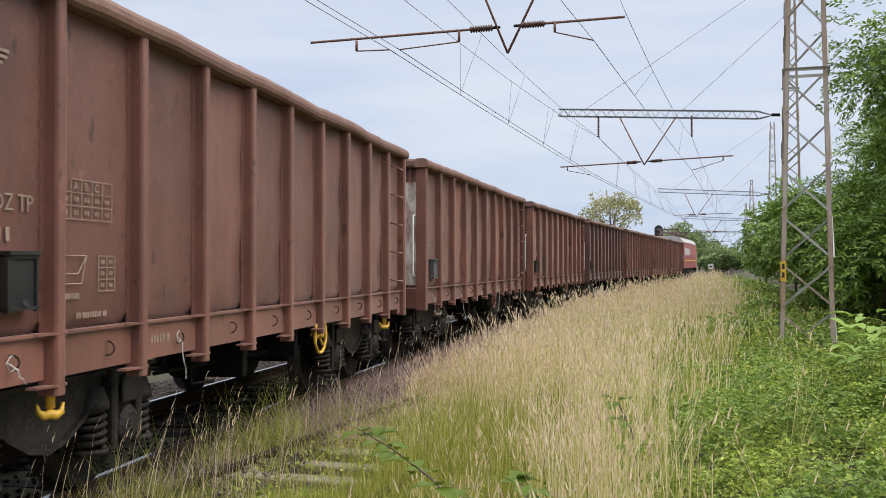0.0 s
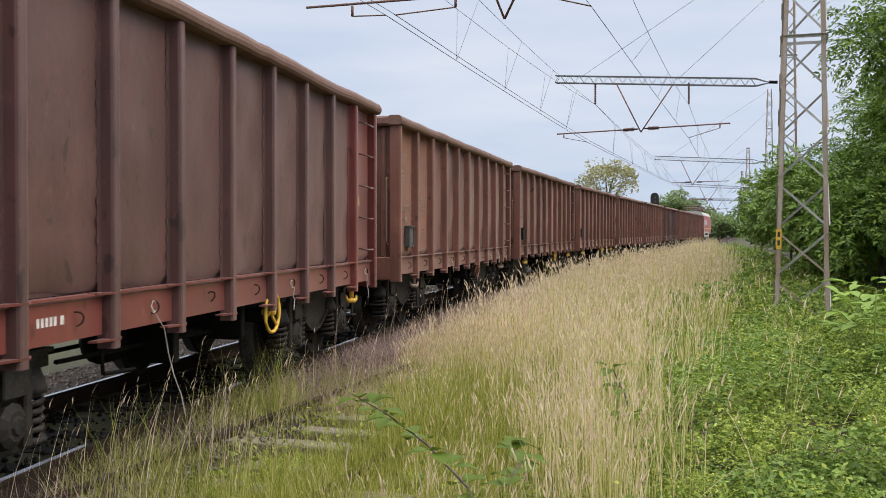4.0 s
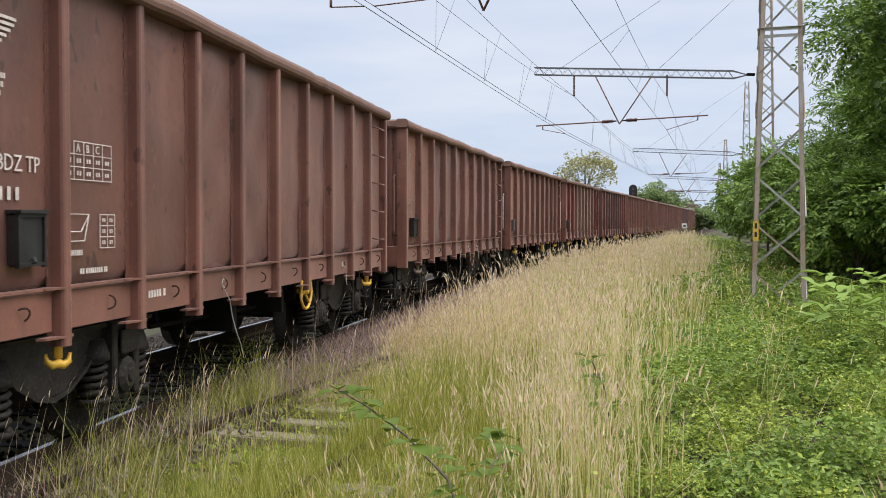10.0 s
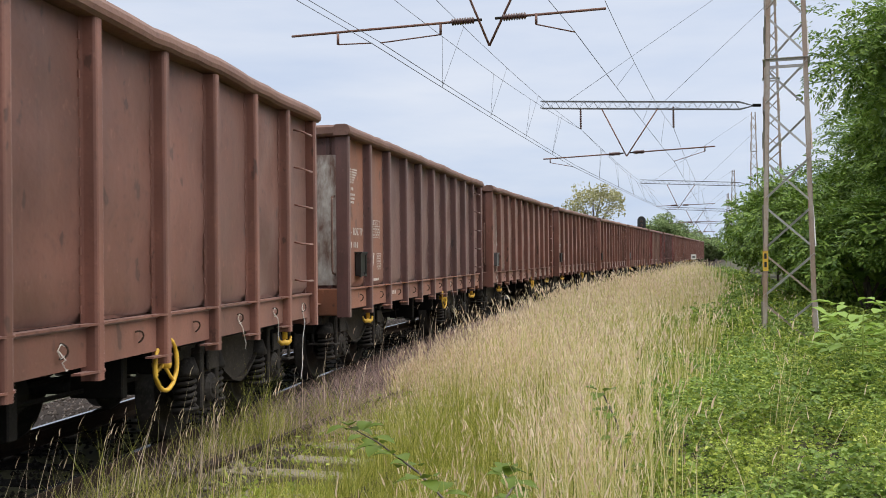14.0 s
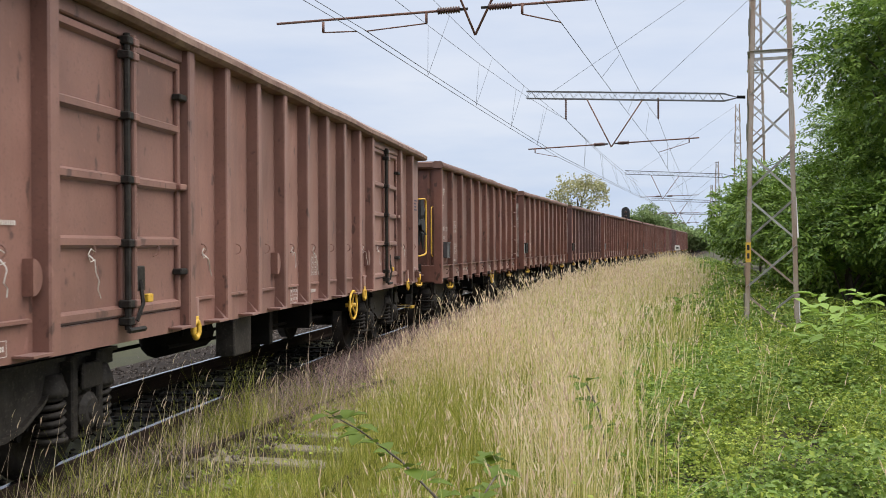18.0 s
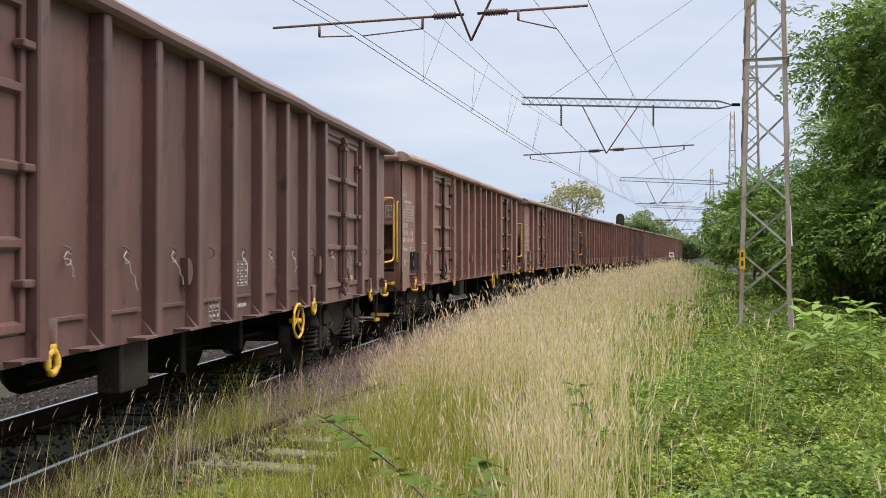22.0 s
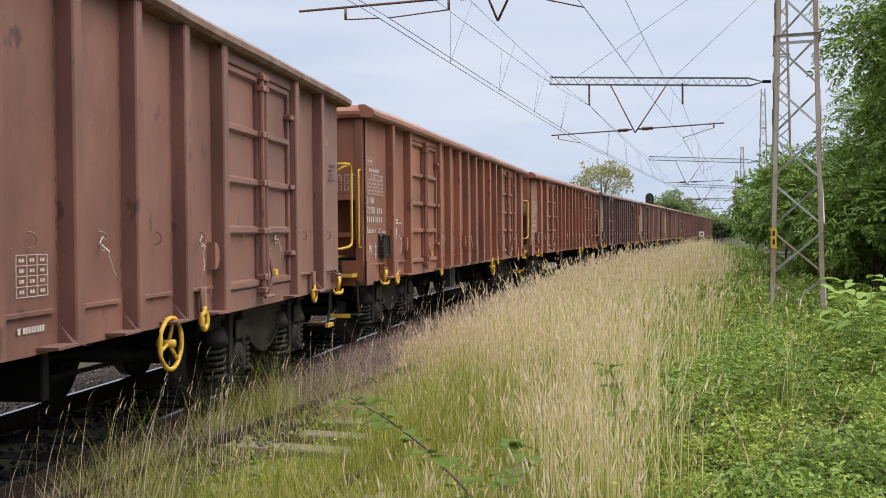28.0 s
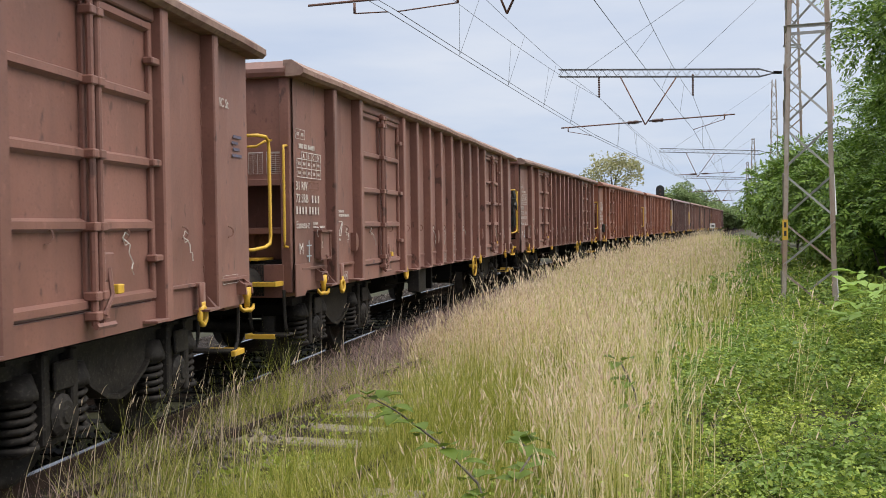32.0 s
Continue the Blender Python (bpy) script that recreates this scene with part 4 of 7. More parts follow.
def grid(parent, x, y, z, w, h, cols, rows, mat, line=0.0035, filled=True):
    """A painted load table: ruled lines with small marks in the cells."""
    bm = bmesh.new()
    for i in range(rows + 1):
        zz = z - h * i / rows
        box(bm, x, x + 0.002, y, y + w, zz - line / 2, zz + line / 2)
    for j in range(cols + 1):
        yy = y + w * j / cols
        box(bm, x, x + 0.0022, yy - line / 2, yy + line / 2, z - h, z)
    for i in range(rows if filled else 0):
        for j in range(cols):
            cy, cz = y + w * (j + 0.2), z - h * (i + 0.5) / rows
            box(bm, x, x + 0.0015, y + w * (j + 0.3) / cols, y + w * (j + 0.45) / cols, cz - h / rows * 0.17, cz + h / rows * 0.17)
            box(bm, x, x + 0.0015, y + w * (j + 0.55) / cols, y + w * (j + 0.70) / cols, cz - h / rows * 0.17, cz + h / rows * 0.17)
    tagged(part("load_table", bm, mat, parent, "white painted load table"), kind="stuff")


# --- short high-sided wagon without doors
A_HALF, A_PITCH = 5.03, 11.396
A_POST = [-4.97, -3.96, -2.96, -1.95, -0.965, 0.03, 1.04, 2.03, 3.01, 4.00, 4.97]
A_TOP, A_LOW, A_SILL = 3.107, 0.843, 1.20
SIDE_X = 1.368


def m_post(bm):
    # a pressed hat section with a splayed foot
    for k in range(15):
        z = A_SILL + 0.06 + 0.122 * k
        box(bm, SIDE_X - 0.004, SIDE_X + 0.006, -0.074, -0.060, z, z + 0.05)
    prism(bm, [(SIDE_X - 0.003, -0.062), (SIDE_X + 0.02, -0.054), (1.452, -0.048), (1.468, -0.040), (1.474, -0.027), (1.474, 0.027), (1.468, 0.040), (1.452, 0.048), (SIDE_X + 0.02, 0.054), (SIDE_X - 0.003, 0.062)], 2, A_LOW, A_TOP)
    return False


def m_bracket(bm):
    prism(bm, [(SIDE_X + 0.02, 0.10), (1.45, 0.09), (1.474, 0.045), (1.474, -0.045), (1.44, -0.20), (SIDE_X + 0.02, -0.22)], 2, 0, 0.014)
    return False


def m_endpost(bm):
    prism(bm, [(SIDE_X - 0.06, -0.045), (1.455, -0.045), (1.474, -0.03), (1.474, 0.03), (1.455, 0.045), (SIDE_X - 0.06, 0.045)], 2, A_LOW, A_TOP)
    return False


def panel_maker(w, z0, z1, seed, depth):
    def make(bm):
        nx, nz = 7, 12
        g = []
        for j in range(nz + 1):
            row = []
            for i in range(nx + 1):
                u, v = i / nx, j / nz
                edge = math.sin(math.pi * u) ** 0.7
                b = depth * edge * (noise.noise(Vector((u * 2.2 + seed * 9, v * 3.0, seed))) * 1.6 - 0.2) + depth * 0.6 * edge * noise.noise(Vector((u * 4 + seed, v * 9, 3.3 * seed)))
                if j == 0:
                    b -= 0.045
                row.append(bm.verts.new((SIDE_X + b, -w / 2 + w * u, z0 + 0.010 + (z1 - z0 - 0.010) * (v if j != 1 else 0.030))))
            g.append(row)
        for j in range(nz):
            for i in range(nx):
                bm.faces.new((g[j][i], g[j][i + 1], g[j + 1][i + 1], g[j + 1][i]))
        # inner skin
        vs = [bm.verts.new(p) for p in ((SIDE_X - 0.05, -w / 2, z0), (SIDE_X - 0.05, w / 2, z0), (SIDE_X - 0.05, w / 2, z1), (SIDE_X - 0.05, -w / 2, z1))]
        bm.faces.new(vs)
        return True
    return make


def m_rim(bm, half, z, seed, hgt=0.14):
    n = 40
    prof = [(1.30, 0.0), (1.478, 0.0), (1.503, 0.022), (1.512, 0.055), (1.506, hgt - 0.045), (1.485, hgt - 0.012), (1.45, hgt), (1.33, hgt), (1.30, hgt - 0.03)]
    rings = []
    for i in range(n + 1):
        y = -half + 2 * half * i / n
        dx = 0.026 * noise.noise(Vector((y * 0.6, seed, 0))) + 0.012 * noise.noise(Vector((y * 3, seed, 5)))
        dz = 0.028 * noise.noise(Vector((y * 0.7, seed, 9))) + 0.012 * noise.noise(Vector((y * 3.5, seed, 2)))
        rings.append([bm.verts.new((x + dx, y, z + h + dz)) for x, h in prof])
    k = len(prof)
    for q, w in zip(rings, rings[1:]):
        for i in range(k):
            bm.faces.new((q[i], q[(i + 1) % k], w[(i + 1) % k], w[i]))
    bm.faces.new(rings[0][::-1])
    bm.faces.new(rings[-1])
    return False


def m_arim(v):
    return lambda bm: m_rim(bm, A_HALF + 0.05, A_TOP, v * 3.7)


def m_endrim(bm):
    box(bm, -1.33, 1.33, A_HALF - 0.14, A_HALF + 0.05, A_TOP, A_TOP + 0.14, 0.03)
    box(bm, 0.75, 1.33, A_HALF - 0.12, A_HALF + 0.06, A_TOP + 0.10, A_TOP + 0.165, 0.02)
    return False


def m_endwall(bm):
    y = A_HALF - 0.10
    box(bm, -1.36, 1.36, y - 0.03, y, 1.2, A_TOP)
    return False


def m_endrib(w, d):
    def make(bm):
        y = A_HALF - 0.10
        box(bm, -w / 2, w / 2, y - 0.01, y + d, 1.2, A_TOP, 0.008)
        return False
    return make


def m_headstock(bm):
    y = A_HALF
    box(bm, -1.40, 1.40, y - 0.22, y - 0.02, A_LOW + 0.02, 1.20, 0.015)
    box(bm, 0.75, 1.10, y - 0.02, y + 0.16, 1.00, 1.02)
    box(bm, -1.10, -0.75, y - 0.02, y + 0.16, 1.00, 1.02)
    return False


def m_underframe(half):
    def make(bm):
        box(bm, -0.32, 0.32, -half + 0.2, half - 0.2, 0.86, 1.18)
        for y in np.linspace(-half + 1.2, half - 1.2, 7):
            box(bm, -1.33, 1.33, y - 0.05, y + 0.05, 0.98, 1.19)
        box(bm, -1.26, 1.26, -half + 0.12, half - 0.12, 1.17, 1.26)
        return False
    return make


def m_tank(bm):
    tube(bm, [(0.55, -0.55, 0.72), (0.55, -0.5, 0.72), (0.55, 0.5, 0.72), (0.55, 0.55, 0.72)], [0.10, 0.17, 0.17, 0.10], 12)
    for y in (-0.3, 0.3):
        box(bm, 0.37, 0.73, y - 0.02, y + 0.02, 0.74, 0.95)
    return True


def m_rods(half):
    def make(bm):
        tube(bm, [(0.15, -half, 0.62), (0.15, half, 0.62)], 0.02, 5)
        tube(bm, [(0.95, -half * 0.6, 0.72), (0.95, half * 0.55, 0.66)], 0.018, 5)
        box(bm, 0.80, 1.20, -0.55, -0.45, 0.55, 0.95, 0.01)
        box(bm, 0.85, 1.25, 0.75, 0.83, 0.62, 0.95, 0.01)
        tube(bm, [(1.15, -1.6, 0.95), (1.18, -1.6, 0.62), (1.2, -1.2, 0.60)], 0.016, 5)
        return False
    return make


def m_sill(y0, y1):
    def make(bm):
        prism(bm, [(1.345, 0.935), (1.40, 0.935), (1.40, 1.17), (1.43, 1.185), (1.43, 1.20), (SIDE_X - 0.02, 1.20), (SIDE_X - 0.02, 1.15), (1.345, 1.15)], 1, y0, y1)
        return False
    return make


def m_rung(bm):
    tube(bm, [(SIDE_X, -0.20, 0.02), (SIDE_X + 0.085, -0.19, 0.0), (SIDE_X + 0.085, 0.20, 0.0), (SIDE_X + 0.05, 0.21, 0.0)], 0.011, 6)
    return True


def m_step(bm):
    """A step iron under the headstock corner."""
    box(bm, -0.18, 0.18, -0.10, 0.10, -0.02, 0.0, 0.005)
    for x in (-0.16, 0.14):
        tube(bm, [(x, 0, 0), (x, 0.05, 0.25), (x, 0.05, 0.42)], 0.018, 5)
    return False


def m_grab(bm):
    """An upright grab rail at a corner of the end."""
    tube(bm, [(0, 0, 0), (0, -0.10, 0.02), (0, -0.11, 0.06), (0, -0.11, 0.92), (0, -0.10, 0.96), (0, 0, 0.98)], 0.013, 6)
    return True


def m_crank(bm):
    tube(bm, [(0.0, 0, 0), (0.45, -0.08, 0.0), (0.47, -0.08, 0.04), (0.47, -0.06, 0.16)], 0.013, 6)
    tube(bm, [(0.05, -0.02, 0.10), (0.02, -0.08, 0.02), (0.0, -0.10, -1.15), (0.06, -0.08, -1.2)], 0.012, 6)
    return True


def short_wagon(front, bays, body, rim, sill, seed, ink=None, grab=None, yellow=True, extra=()):
    """front: where its front end is along the line at the start. bays: ten paints from back to front."""
    rnd = random.Random(seed)
    tones = {BROWN: "brown", PURPLE: "purple-brown", GREYBR: "grey-brown", RUST: "rust-orange", DULL: "dull brown", OXIDE: "faded red-brown", RED: "red", ORANGE: "orange"}
    patch = next((tones[b] for b in bays if b is not body), "")
    w = tagged(new("open_wagon"), f"worn {tones[body]} open goods wagon with ribbed sides" + (f" and {patch} panels" if patch else ""), "goods wagon", "wagons of the train")
    for i in range(10):
        y0, y1 = A_POST[i], A_POST[i + 1]
        v = rnd.randrange(5) if 1 < i < 9 else 5 + i % 2     # the lettered bays are flatter
        me = shared(f"side_panel_{v}", panel_maker(1.0, 1.2, A_TOP, v + 1, 0.020 if v < 3 else 0.034 if v < 5 else 0.007))
        # right-hand panels take the darker sheet, left-hand ones the body paint
        part("side_panel", me, {BROWN: DARK_BROWN, PURPLE: DARK_PURPLE}.get(bays[i], bays[i]), w, m=at(0, (y0 + y1) / 2, 0))
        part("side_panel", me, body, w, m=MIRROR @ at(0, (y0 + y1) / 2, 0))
    for i, y in enumerate(A_POST):
        me = shared("end_post", m_endpost) if i in (0, 10) else shared("post", m_post)
        pm = (bays[min(9, i)] if bays[min(9, i)] in (RED, ORANGE) else body) if i < 10 else (bays[9] if bays[9] is RED else body)
        if i == 0:
            pm = BROWN if body is GREYBR else body
        po = part("post", me, pm, w, m=at(0, y, 0))
        if 0 < i < 10:
            for z in (A_SILL - 0.012, A_LOW + 0.05):
                part("bracket", shared("post_bracket", m_bracket), sill, po, m=at(0, 0, z))
        part("post", me, body, w, m=MIRROR @ at(0, y, 0))
    for i in range(10):
        me = shared("sill_length", m_sill(-0.44, 0.44))
        y = (A_POST[i] + A_POST[i + 1]) / 2
        part("sill", me, sill, w, m=at(0, y, 0))
        part("sill", me, sill, w, m=MIRROR @ at(0, y, 0))
    v = rnd.randrange(4)
    part("top_rim", shared(f"rim_{v}", m_arim(v)), rim, w, "dented rolled top rim")
    part("top_rim", shared(f"rim_{(v + 1) % 4}", m_arim((v + 1) % 4)), rim, w, m=MIRROR)
    for m in (Matrix.Identity(4), MIRROR):
        part("end_rim", shared("end_rim", m_endrim), rim, w, m=m)
        part("end_wall", shared("end_wall", m_endwall), DARK_BROWN if body in (GREYBR, BROWN) else body, w, m=m)
        for q, (wd, dp) in ((-1.19, (0.06, 0.03)), (1.19, (0.06, 0.03)), (-0.46, (0.08, 0.09)), (0.46, (0.08, 0.09))):
            part("end_rib", shared(f"end_rib_{wd}", m_endrib(wd, dp)), body, w, m=m @ at(q, 0, 0))
        part("headstock", shared("headstock", m_headstock), sill, w, m=m)
        for x in (-0.875, 0.875):
            part("buffer", shared("buffer", m_buffer), GREASE, w, m=m @ at(x, A_HALF - 0.02, 1.06))
        part("coupling", shared("coupling", m_coupler), DARK, w, m=m @ at(0, A_HALF - 0.05, 1.04))
        part("grab_rail", shared("grab_rail", m_grab), grab or RIM, w, m=m @ at(1.38, A_HALF - 0.06, 1.38) @ Matrix.Rotation(math.pi, 4, "Z") if m == Matrix.Identity(4) else at(1.28, -A_HALF + 0.04, 1.38))
        part("step", shared("step", m_step), GREASE, w, m=m @ at(1.05, A_HALF - 0.25, 0.50))
        part("step", shared("step", m_step), GREASE, w, m=m @ at(-1.05, A_HALF - 0.25, 0.50))
    part("brake_crank", shared("brake_crank", m_crank), grab or RIM, w, "bent pipe handle", at(0.55, -A_HALF + 0.08, 2.30))
    # gear below the floor has its shade in the colour
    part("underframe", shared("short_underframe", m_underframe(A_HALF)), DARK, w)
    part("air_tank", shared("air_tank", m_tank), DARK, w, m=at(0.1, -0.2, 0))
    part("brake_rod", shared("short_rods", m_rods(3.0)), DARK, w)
    for z in (1.34, 1.74, 2.14, 2.54, 2.94):
        part("rung", shared("rung", m_rung), body, w, m=at(0, 4.68, z))
    for y in (-3.96, 4.0):
        part("tow_hook", shared("tow_hook", m_towhook), YELLOW if yellow else OLDINK, w, m=at(1.40, y, 0.97) @ Matrix.Rotation(-0.8, 4, "Z") @ Matrix.Diagonal((0.9, 0.68, 0.85, 1)))
    part("hand_brake_wheel", shared("brake_wheel", m_wheel), YELLOW if yellow else RUST, w, m=at(1.40, 1.14, 0.82))
    part("document_box", shared("document_box", m_wagbox), BOOMGREY if seed % 3 == 0 else BLACK, w, "black document box with a lid", at(SIDE_X, -4.30, 1.49))
    part("reflector", shared("reflector", lambda bm: (box(bm, -0.032, 0.032, -0.02, 0, -0.032, 0.032), False)[1]), REFLECT if yellow else RUST, w, m=at(0.75, -A_HALF + 0.02, 1.46))
    for i in range(10):
        y = (A_POST[i] + A_POST[i + 1]) / 2 + 0.1
        part("rope_ring", shared("rope_ring", m_dring), RAIL, w, m=at(1.405, y, 1.06) @ Matrix.Rotation(rnd.uniform(-0.5, 0.7), 4, "X"))
        if rnd.random() < 0.42:
            wire_tie(w, 1.41, y, 1.06, rnd.uniform(0.45, 0.85) if rnd.random() < 0.22 else rnd.uniform(0.12, 0.36), rnd)
    if ink:
        x = SIDE_X + 0.011
        for k, ww in enumerate((0.44, 0.40, 0.33, 0.25, 0.16, 0.10)):
            for y0, y1 in ((-4.59 - ww / 2, -4.59), (-4.55, -4.55 + ww / 2)):
                bm = bmesh.new()
                box(bm, x, x + 0.0015, y0, y1, 2.72 - 0.034 * k, 2.738 - 0.034 * k)
                part("emblem_bar", bm, ink, w, "bar of a winged painted emblem")
        bars(w, x, -4.68, 2.50, 1, 0.045, [[0.05, 0.04, 0.05]], ink)
        bars(w, x, -4.78, 2.42, 3, 0.034, [[0.08, 0.10, 0.14], [0.08, 0.12, 0.10], [0.30]], ink)
        write(w, "BG - BDZ TP", x, -4.82, 1.88, 0.135, ink)
        bars(w, x, -4.80, 1.80, 1, 0.085, [[0.05, 0.05, 0.05]], ink)
        bars(w, x, -4.52, 1.80, 1, 0.085, [[0.05, 0.05, 0.05]], ink)
        grid(w, x, -3.72, 2.10, 0.48, 0.08, 4, 1, ink, 0.006, False)
        grid(w, x, -3.84, 2.02, 0.60, 0.16, 5, 2, ink, 0.006)
        for k, sign in enumerate("ABC"):
            write(w, sign, x, -3.69 + 0.12 * k, 2.035, 0.075, ink)
        grid(w, x, -3.40, 1.64, 0.20, 0.22, 2, 3, ink, 0.006)
        for p, q in (((-3.80, 1.64), (-3.54, 1.64)), ((-3.54, 1.64), (-3.60, 1.47)), ((-3.60, 1.47), (-3.80, 1.47)), ((-3.80, 1.53), (-3.64, 1.53)), ((-3.64, 1.53), (-3.54, 1.64))):
            part("sign_line", tube(bmesh.new(), [(x, *p), (x, *q)], 0.004, 4), ink, w)
        bars(w, x, -3.78, 1.42, 1, 0.04, [[0.16]], ink)
        bars(w, x, -3.66, 1.30, 1, 0.04, [[0.06, 0.22, 0.05]], ink)
        bars(w, 1.402, -2.75, 1.10, 1, 0.06, [[0.22, 0.06]], ink)
    for name in extra:
        if name == "plate":
            bm = bmesh.new()
            box(bm, SIDE_X + 0.02, SIDE_X + 0.03, -4.52, -4.18, 1.34, 1.62, 0.004)
            part("cover_plate", bm, TARP, w, "pale blue sheet over the box")
        if name == "flake":
            bm = bmesh.new()
            ys = A_HALF - 0.095
            box(bm, 0.35, 1.30, -ys - 0.034, -ys, 1.24, 2.88, 0.002)
            part("scale_patch", bm, FLAKE, w, "flaking white crust on the end")
        if name == "flake_side":
            bm = bmesh.new()
            left, right = [], []
            for k in range(15):
                z = 1.22 + 1.45 * k / 14
                mid = -4.13 + 0.05 * math.sin(k * 1.3)
                half = 0.035 + 0.03 * math.sin(k * 2.1 + 1) - 0.02 * k / 14
                left.append((mid - half, z))
                right.append((mid + half, z))
            prism(bm, left + right[::-1], 0, SIDE_X + 0.008, SIDE_X + 0.013)
            part("scale_patch", bm, FLAKE, w, "flaking white crust")
        if name == "hazard":
            bm = bmesh.new()
            prism(bm, [(4.33, 1.90), (4.46, 1.90), (4.395, 2.06)], 0, SIDE_X + 0.010, SIDE_X + 0.012)
            part("hazard_mark", bm, BUFF, w, "yellow warning triangle")
        if name == "buff":
            for k in range(2):
                bm = bmesh.new()
                z = 1.62 + 0.40 * k
                box(bm, SIDE_X + 0.009, SIDE_X + 0.011, 4.22, 4.40, z, z + 0.26)
                part("faded_mark", bm, RIM if body is GREYBR else GREYBR, w, "faded buff square mark")
    for y in (-3.5, 3.5):
        bogie(w, y)
    TRAIN.append((w, front - 5.02, 3.5))
    return w


TRAIN = []


# --- long wagon with two pairs of side doors
B_HALF, B_PITCH, B_TOP, B_LOW = 7.25, 15.74, 3.14, 0.93
B_RIBS = [-6.17, -2.40, -1.60, -0.80, 0.0, 0.80, 1.60, 2.40, 6.17]
B_JAMB = [-5.19, -3.18, 3.18, 5.19]
B_DOOR, B_LEAF = 4.185, 0.465
B_FACE = 1.36
B_RINGS = (-6.62, -5.64, -4.65, -3.70, -2.80, -2.0, -1.2, -0.4, 0.4, 1.2, 2.0, 2.8, 3.70, 4.65, 5.64, 6.62)


def m_brib(bm):
    """A pressed rib, wide at its root, cut away slanting at its foot."""
    lo, hi = B_LOW + 0.03, B_TOP
    prof = [(B_FACE - 0.003, -0.056), (1.462, -0.052), (1.474, -0.042), (1.474, 0.042), (1.462, 0.052), (B_FACE - 0.003, 0.056)]
    a = [bm.verts.new((x, y, hi)) for x, y in prof]
    b = [bm.verts.new((x, y, lo + (0.13 if x < 1.4 else 0.02))) for x, y in prof]
    c = [bm.verts.new((x, y * 1.25, lo)) for x, y in prof]
    bm.faces.new(a)
    k = len(prof)
    for q, w in ((a, b), (b, c)):
        for i in range(k):
            bm.faces.new((q[i], q[(i + 1) % k], w[(i + 1) % k], w[i]))
    bm.faces.new(c[::-1])
    prism(bm, [(1.34, -0.06), (1.49, -0.06), (1.50, -0.30), (1.36, -0.30)], 2, lo - 0.004, lo + 0.012)
    for k in range(14):
        z = 1.25 + 0.13 * k
        box(bm, B_FACE - 0.002, B_FACE + 0.005, -0.072, -0.057, z, z + 0.055)
    return False


def m_jamb(bm):
    prism(bm, [(B_FACE, -0.066), (1.462, -0.060), (1.474, -0.048), (1.474, 0.048), (1.462, 0.060), (B_FACE, 0.066)], 2, B_LOW + 0.02, B_TOP)
    prism(bm, [(1.34, -0.06), (1.49, -0.06), (1.50, -0.28), (1.36, -0.28)], 2, B_LOW + 0.03, B_LOW + 0.045)
    return False


def m_bwall(w, seed):
    def make(bm):
        nx, nz = 6, 12
        g = [[bm.verts.new((B_FACE + 0.010 * math.sin(math.pi * i / nx) * noise.noise(Vector((i * 0.5 + seed * 5, j * 0.45, seed))), -w / 2 + w * i / nx, B_LOW + (B_TOP - B_LOW) * j / nz)) for i in range(nx + 1)] for j in range(nz + 1)]
        for j in range(nz):
            for i in range(nx):
                bm.faces.new((g[j][i], g[j][i + 1], g[j + 1][i + 1], g[j + 1][i]))
        vs = [bm.verts.new(p) for p in ((B_FACE - 0.05, -w / 2, B_LOW), (B_FACE - 0.05, w / 2, B_LOW), (B_FACE - 0.05, w / 2, B_TOP), (B_FACE - 0.05, -w / 2, B_TOP))]
        bm.faces.new(vs)
        # folded seam above the floor
        prism(bm, [(B_FACE, 1.15), (B_FACE + 0.03, 1.155), (B_FACE + 0.03, 1.175), (B_FACE, 1.18)], 1, -w / 2 + 0.14, w / 2 - 0.14)
        return False
    return make


def m_leaf(bm):
    """One leaf of a double door: a frame and four cross ribs round sunk sheets."""
    w, z0, z1 = 0.91, 1.12, 3.03
    box(bm, B_FACE - 0.02, B_FACE + 0.012, -w / 2, w / 2, z0, z1)
    for y in (-w / 2, w / 2 - 0.05):
        box(bm, B_FACE + 0.012, B_FACE + 0.05, y, y + 0.05, z0, z1, 0.008)
    for z in (z0, 1.60, 2.03, 2.48, z1 - 0.06):
        prism(bm, [(B_FACE + 0.012, z - 0.012), (B_FACE + 0.055, z + 0.008), (B_FACE + 0.055, z + 0.05), (B_FACE + 0.012, z + 0.07)], 1, -w / 2 + 0.05, w / 2 - 0.05)
    return False


def m_lockbar(bm):
    tube(bm, [(B_FACE + 0.085, 0, 1.02), (B_FACE + 0.085, 0, 3.07)], 0.024, 8)
    for z in (1.08, 1.20, 1.62, 2.06, 2.50, 2.92, 3.02):
        box(bm, B_FACE + 0.03, B_FACE + 0.12, -0.038, 0.038, z - 0.028, z + 0.028, 0.008)
    return False


def m_lockgear(bm):
    box(bm, B_FACE + 0.05, B_FACE + 0.10, 0.06, 0.20, 1.28, 1.46, 0.01)
    tube(bm, [(B_FACE + 0.10, 0.12, 1.36), (B_FACE + 0.13, 0.10, 1.20), (B_FACE + 0.12, 0.02, 1.08)], 0.016, 5)
    tube(bm, [(B_FACE + 0.12, -0.1, 1.02), (B_FACE + 0.13, 0.12, 1.02)], 0.02, 5)
    return False


def m_hinge(bm):
    box(bm, B_FACE + 0.03, B_FACE + 0.105, -0.08, 0.08, -0.024, 0.024, 0.008)
    tube(bm, [(B_FACE + 0.10, 0.06, -0.055), (B_FACE + 0.10, 0.06, 0.055)], 0.022, 7)
    return False


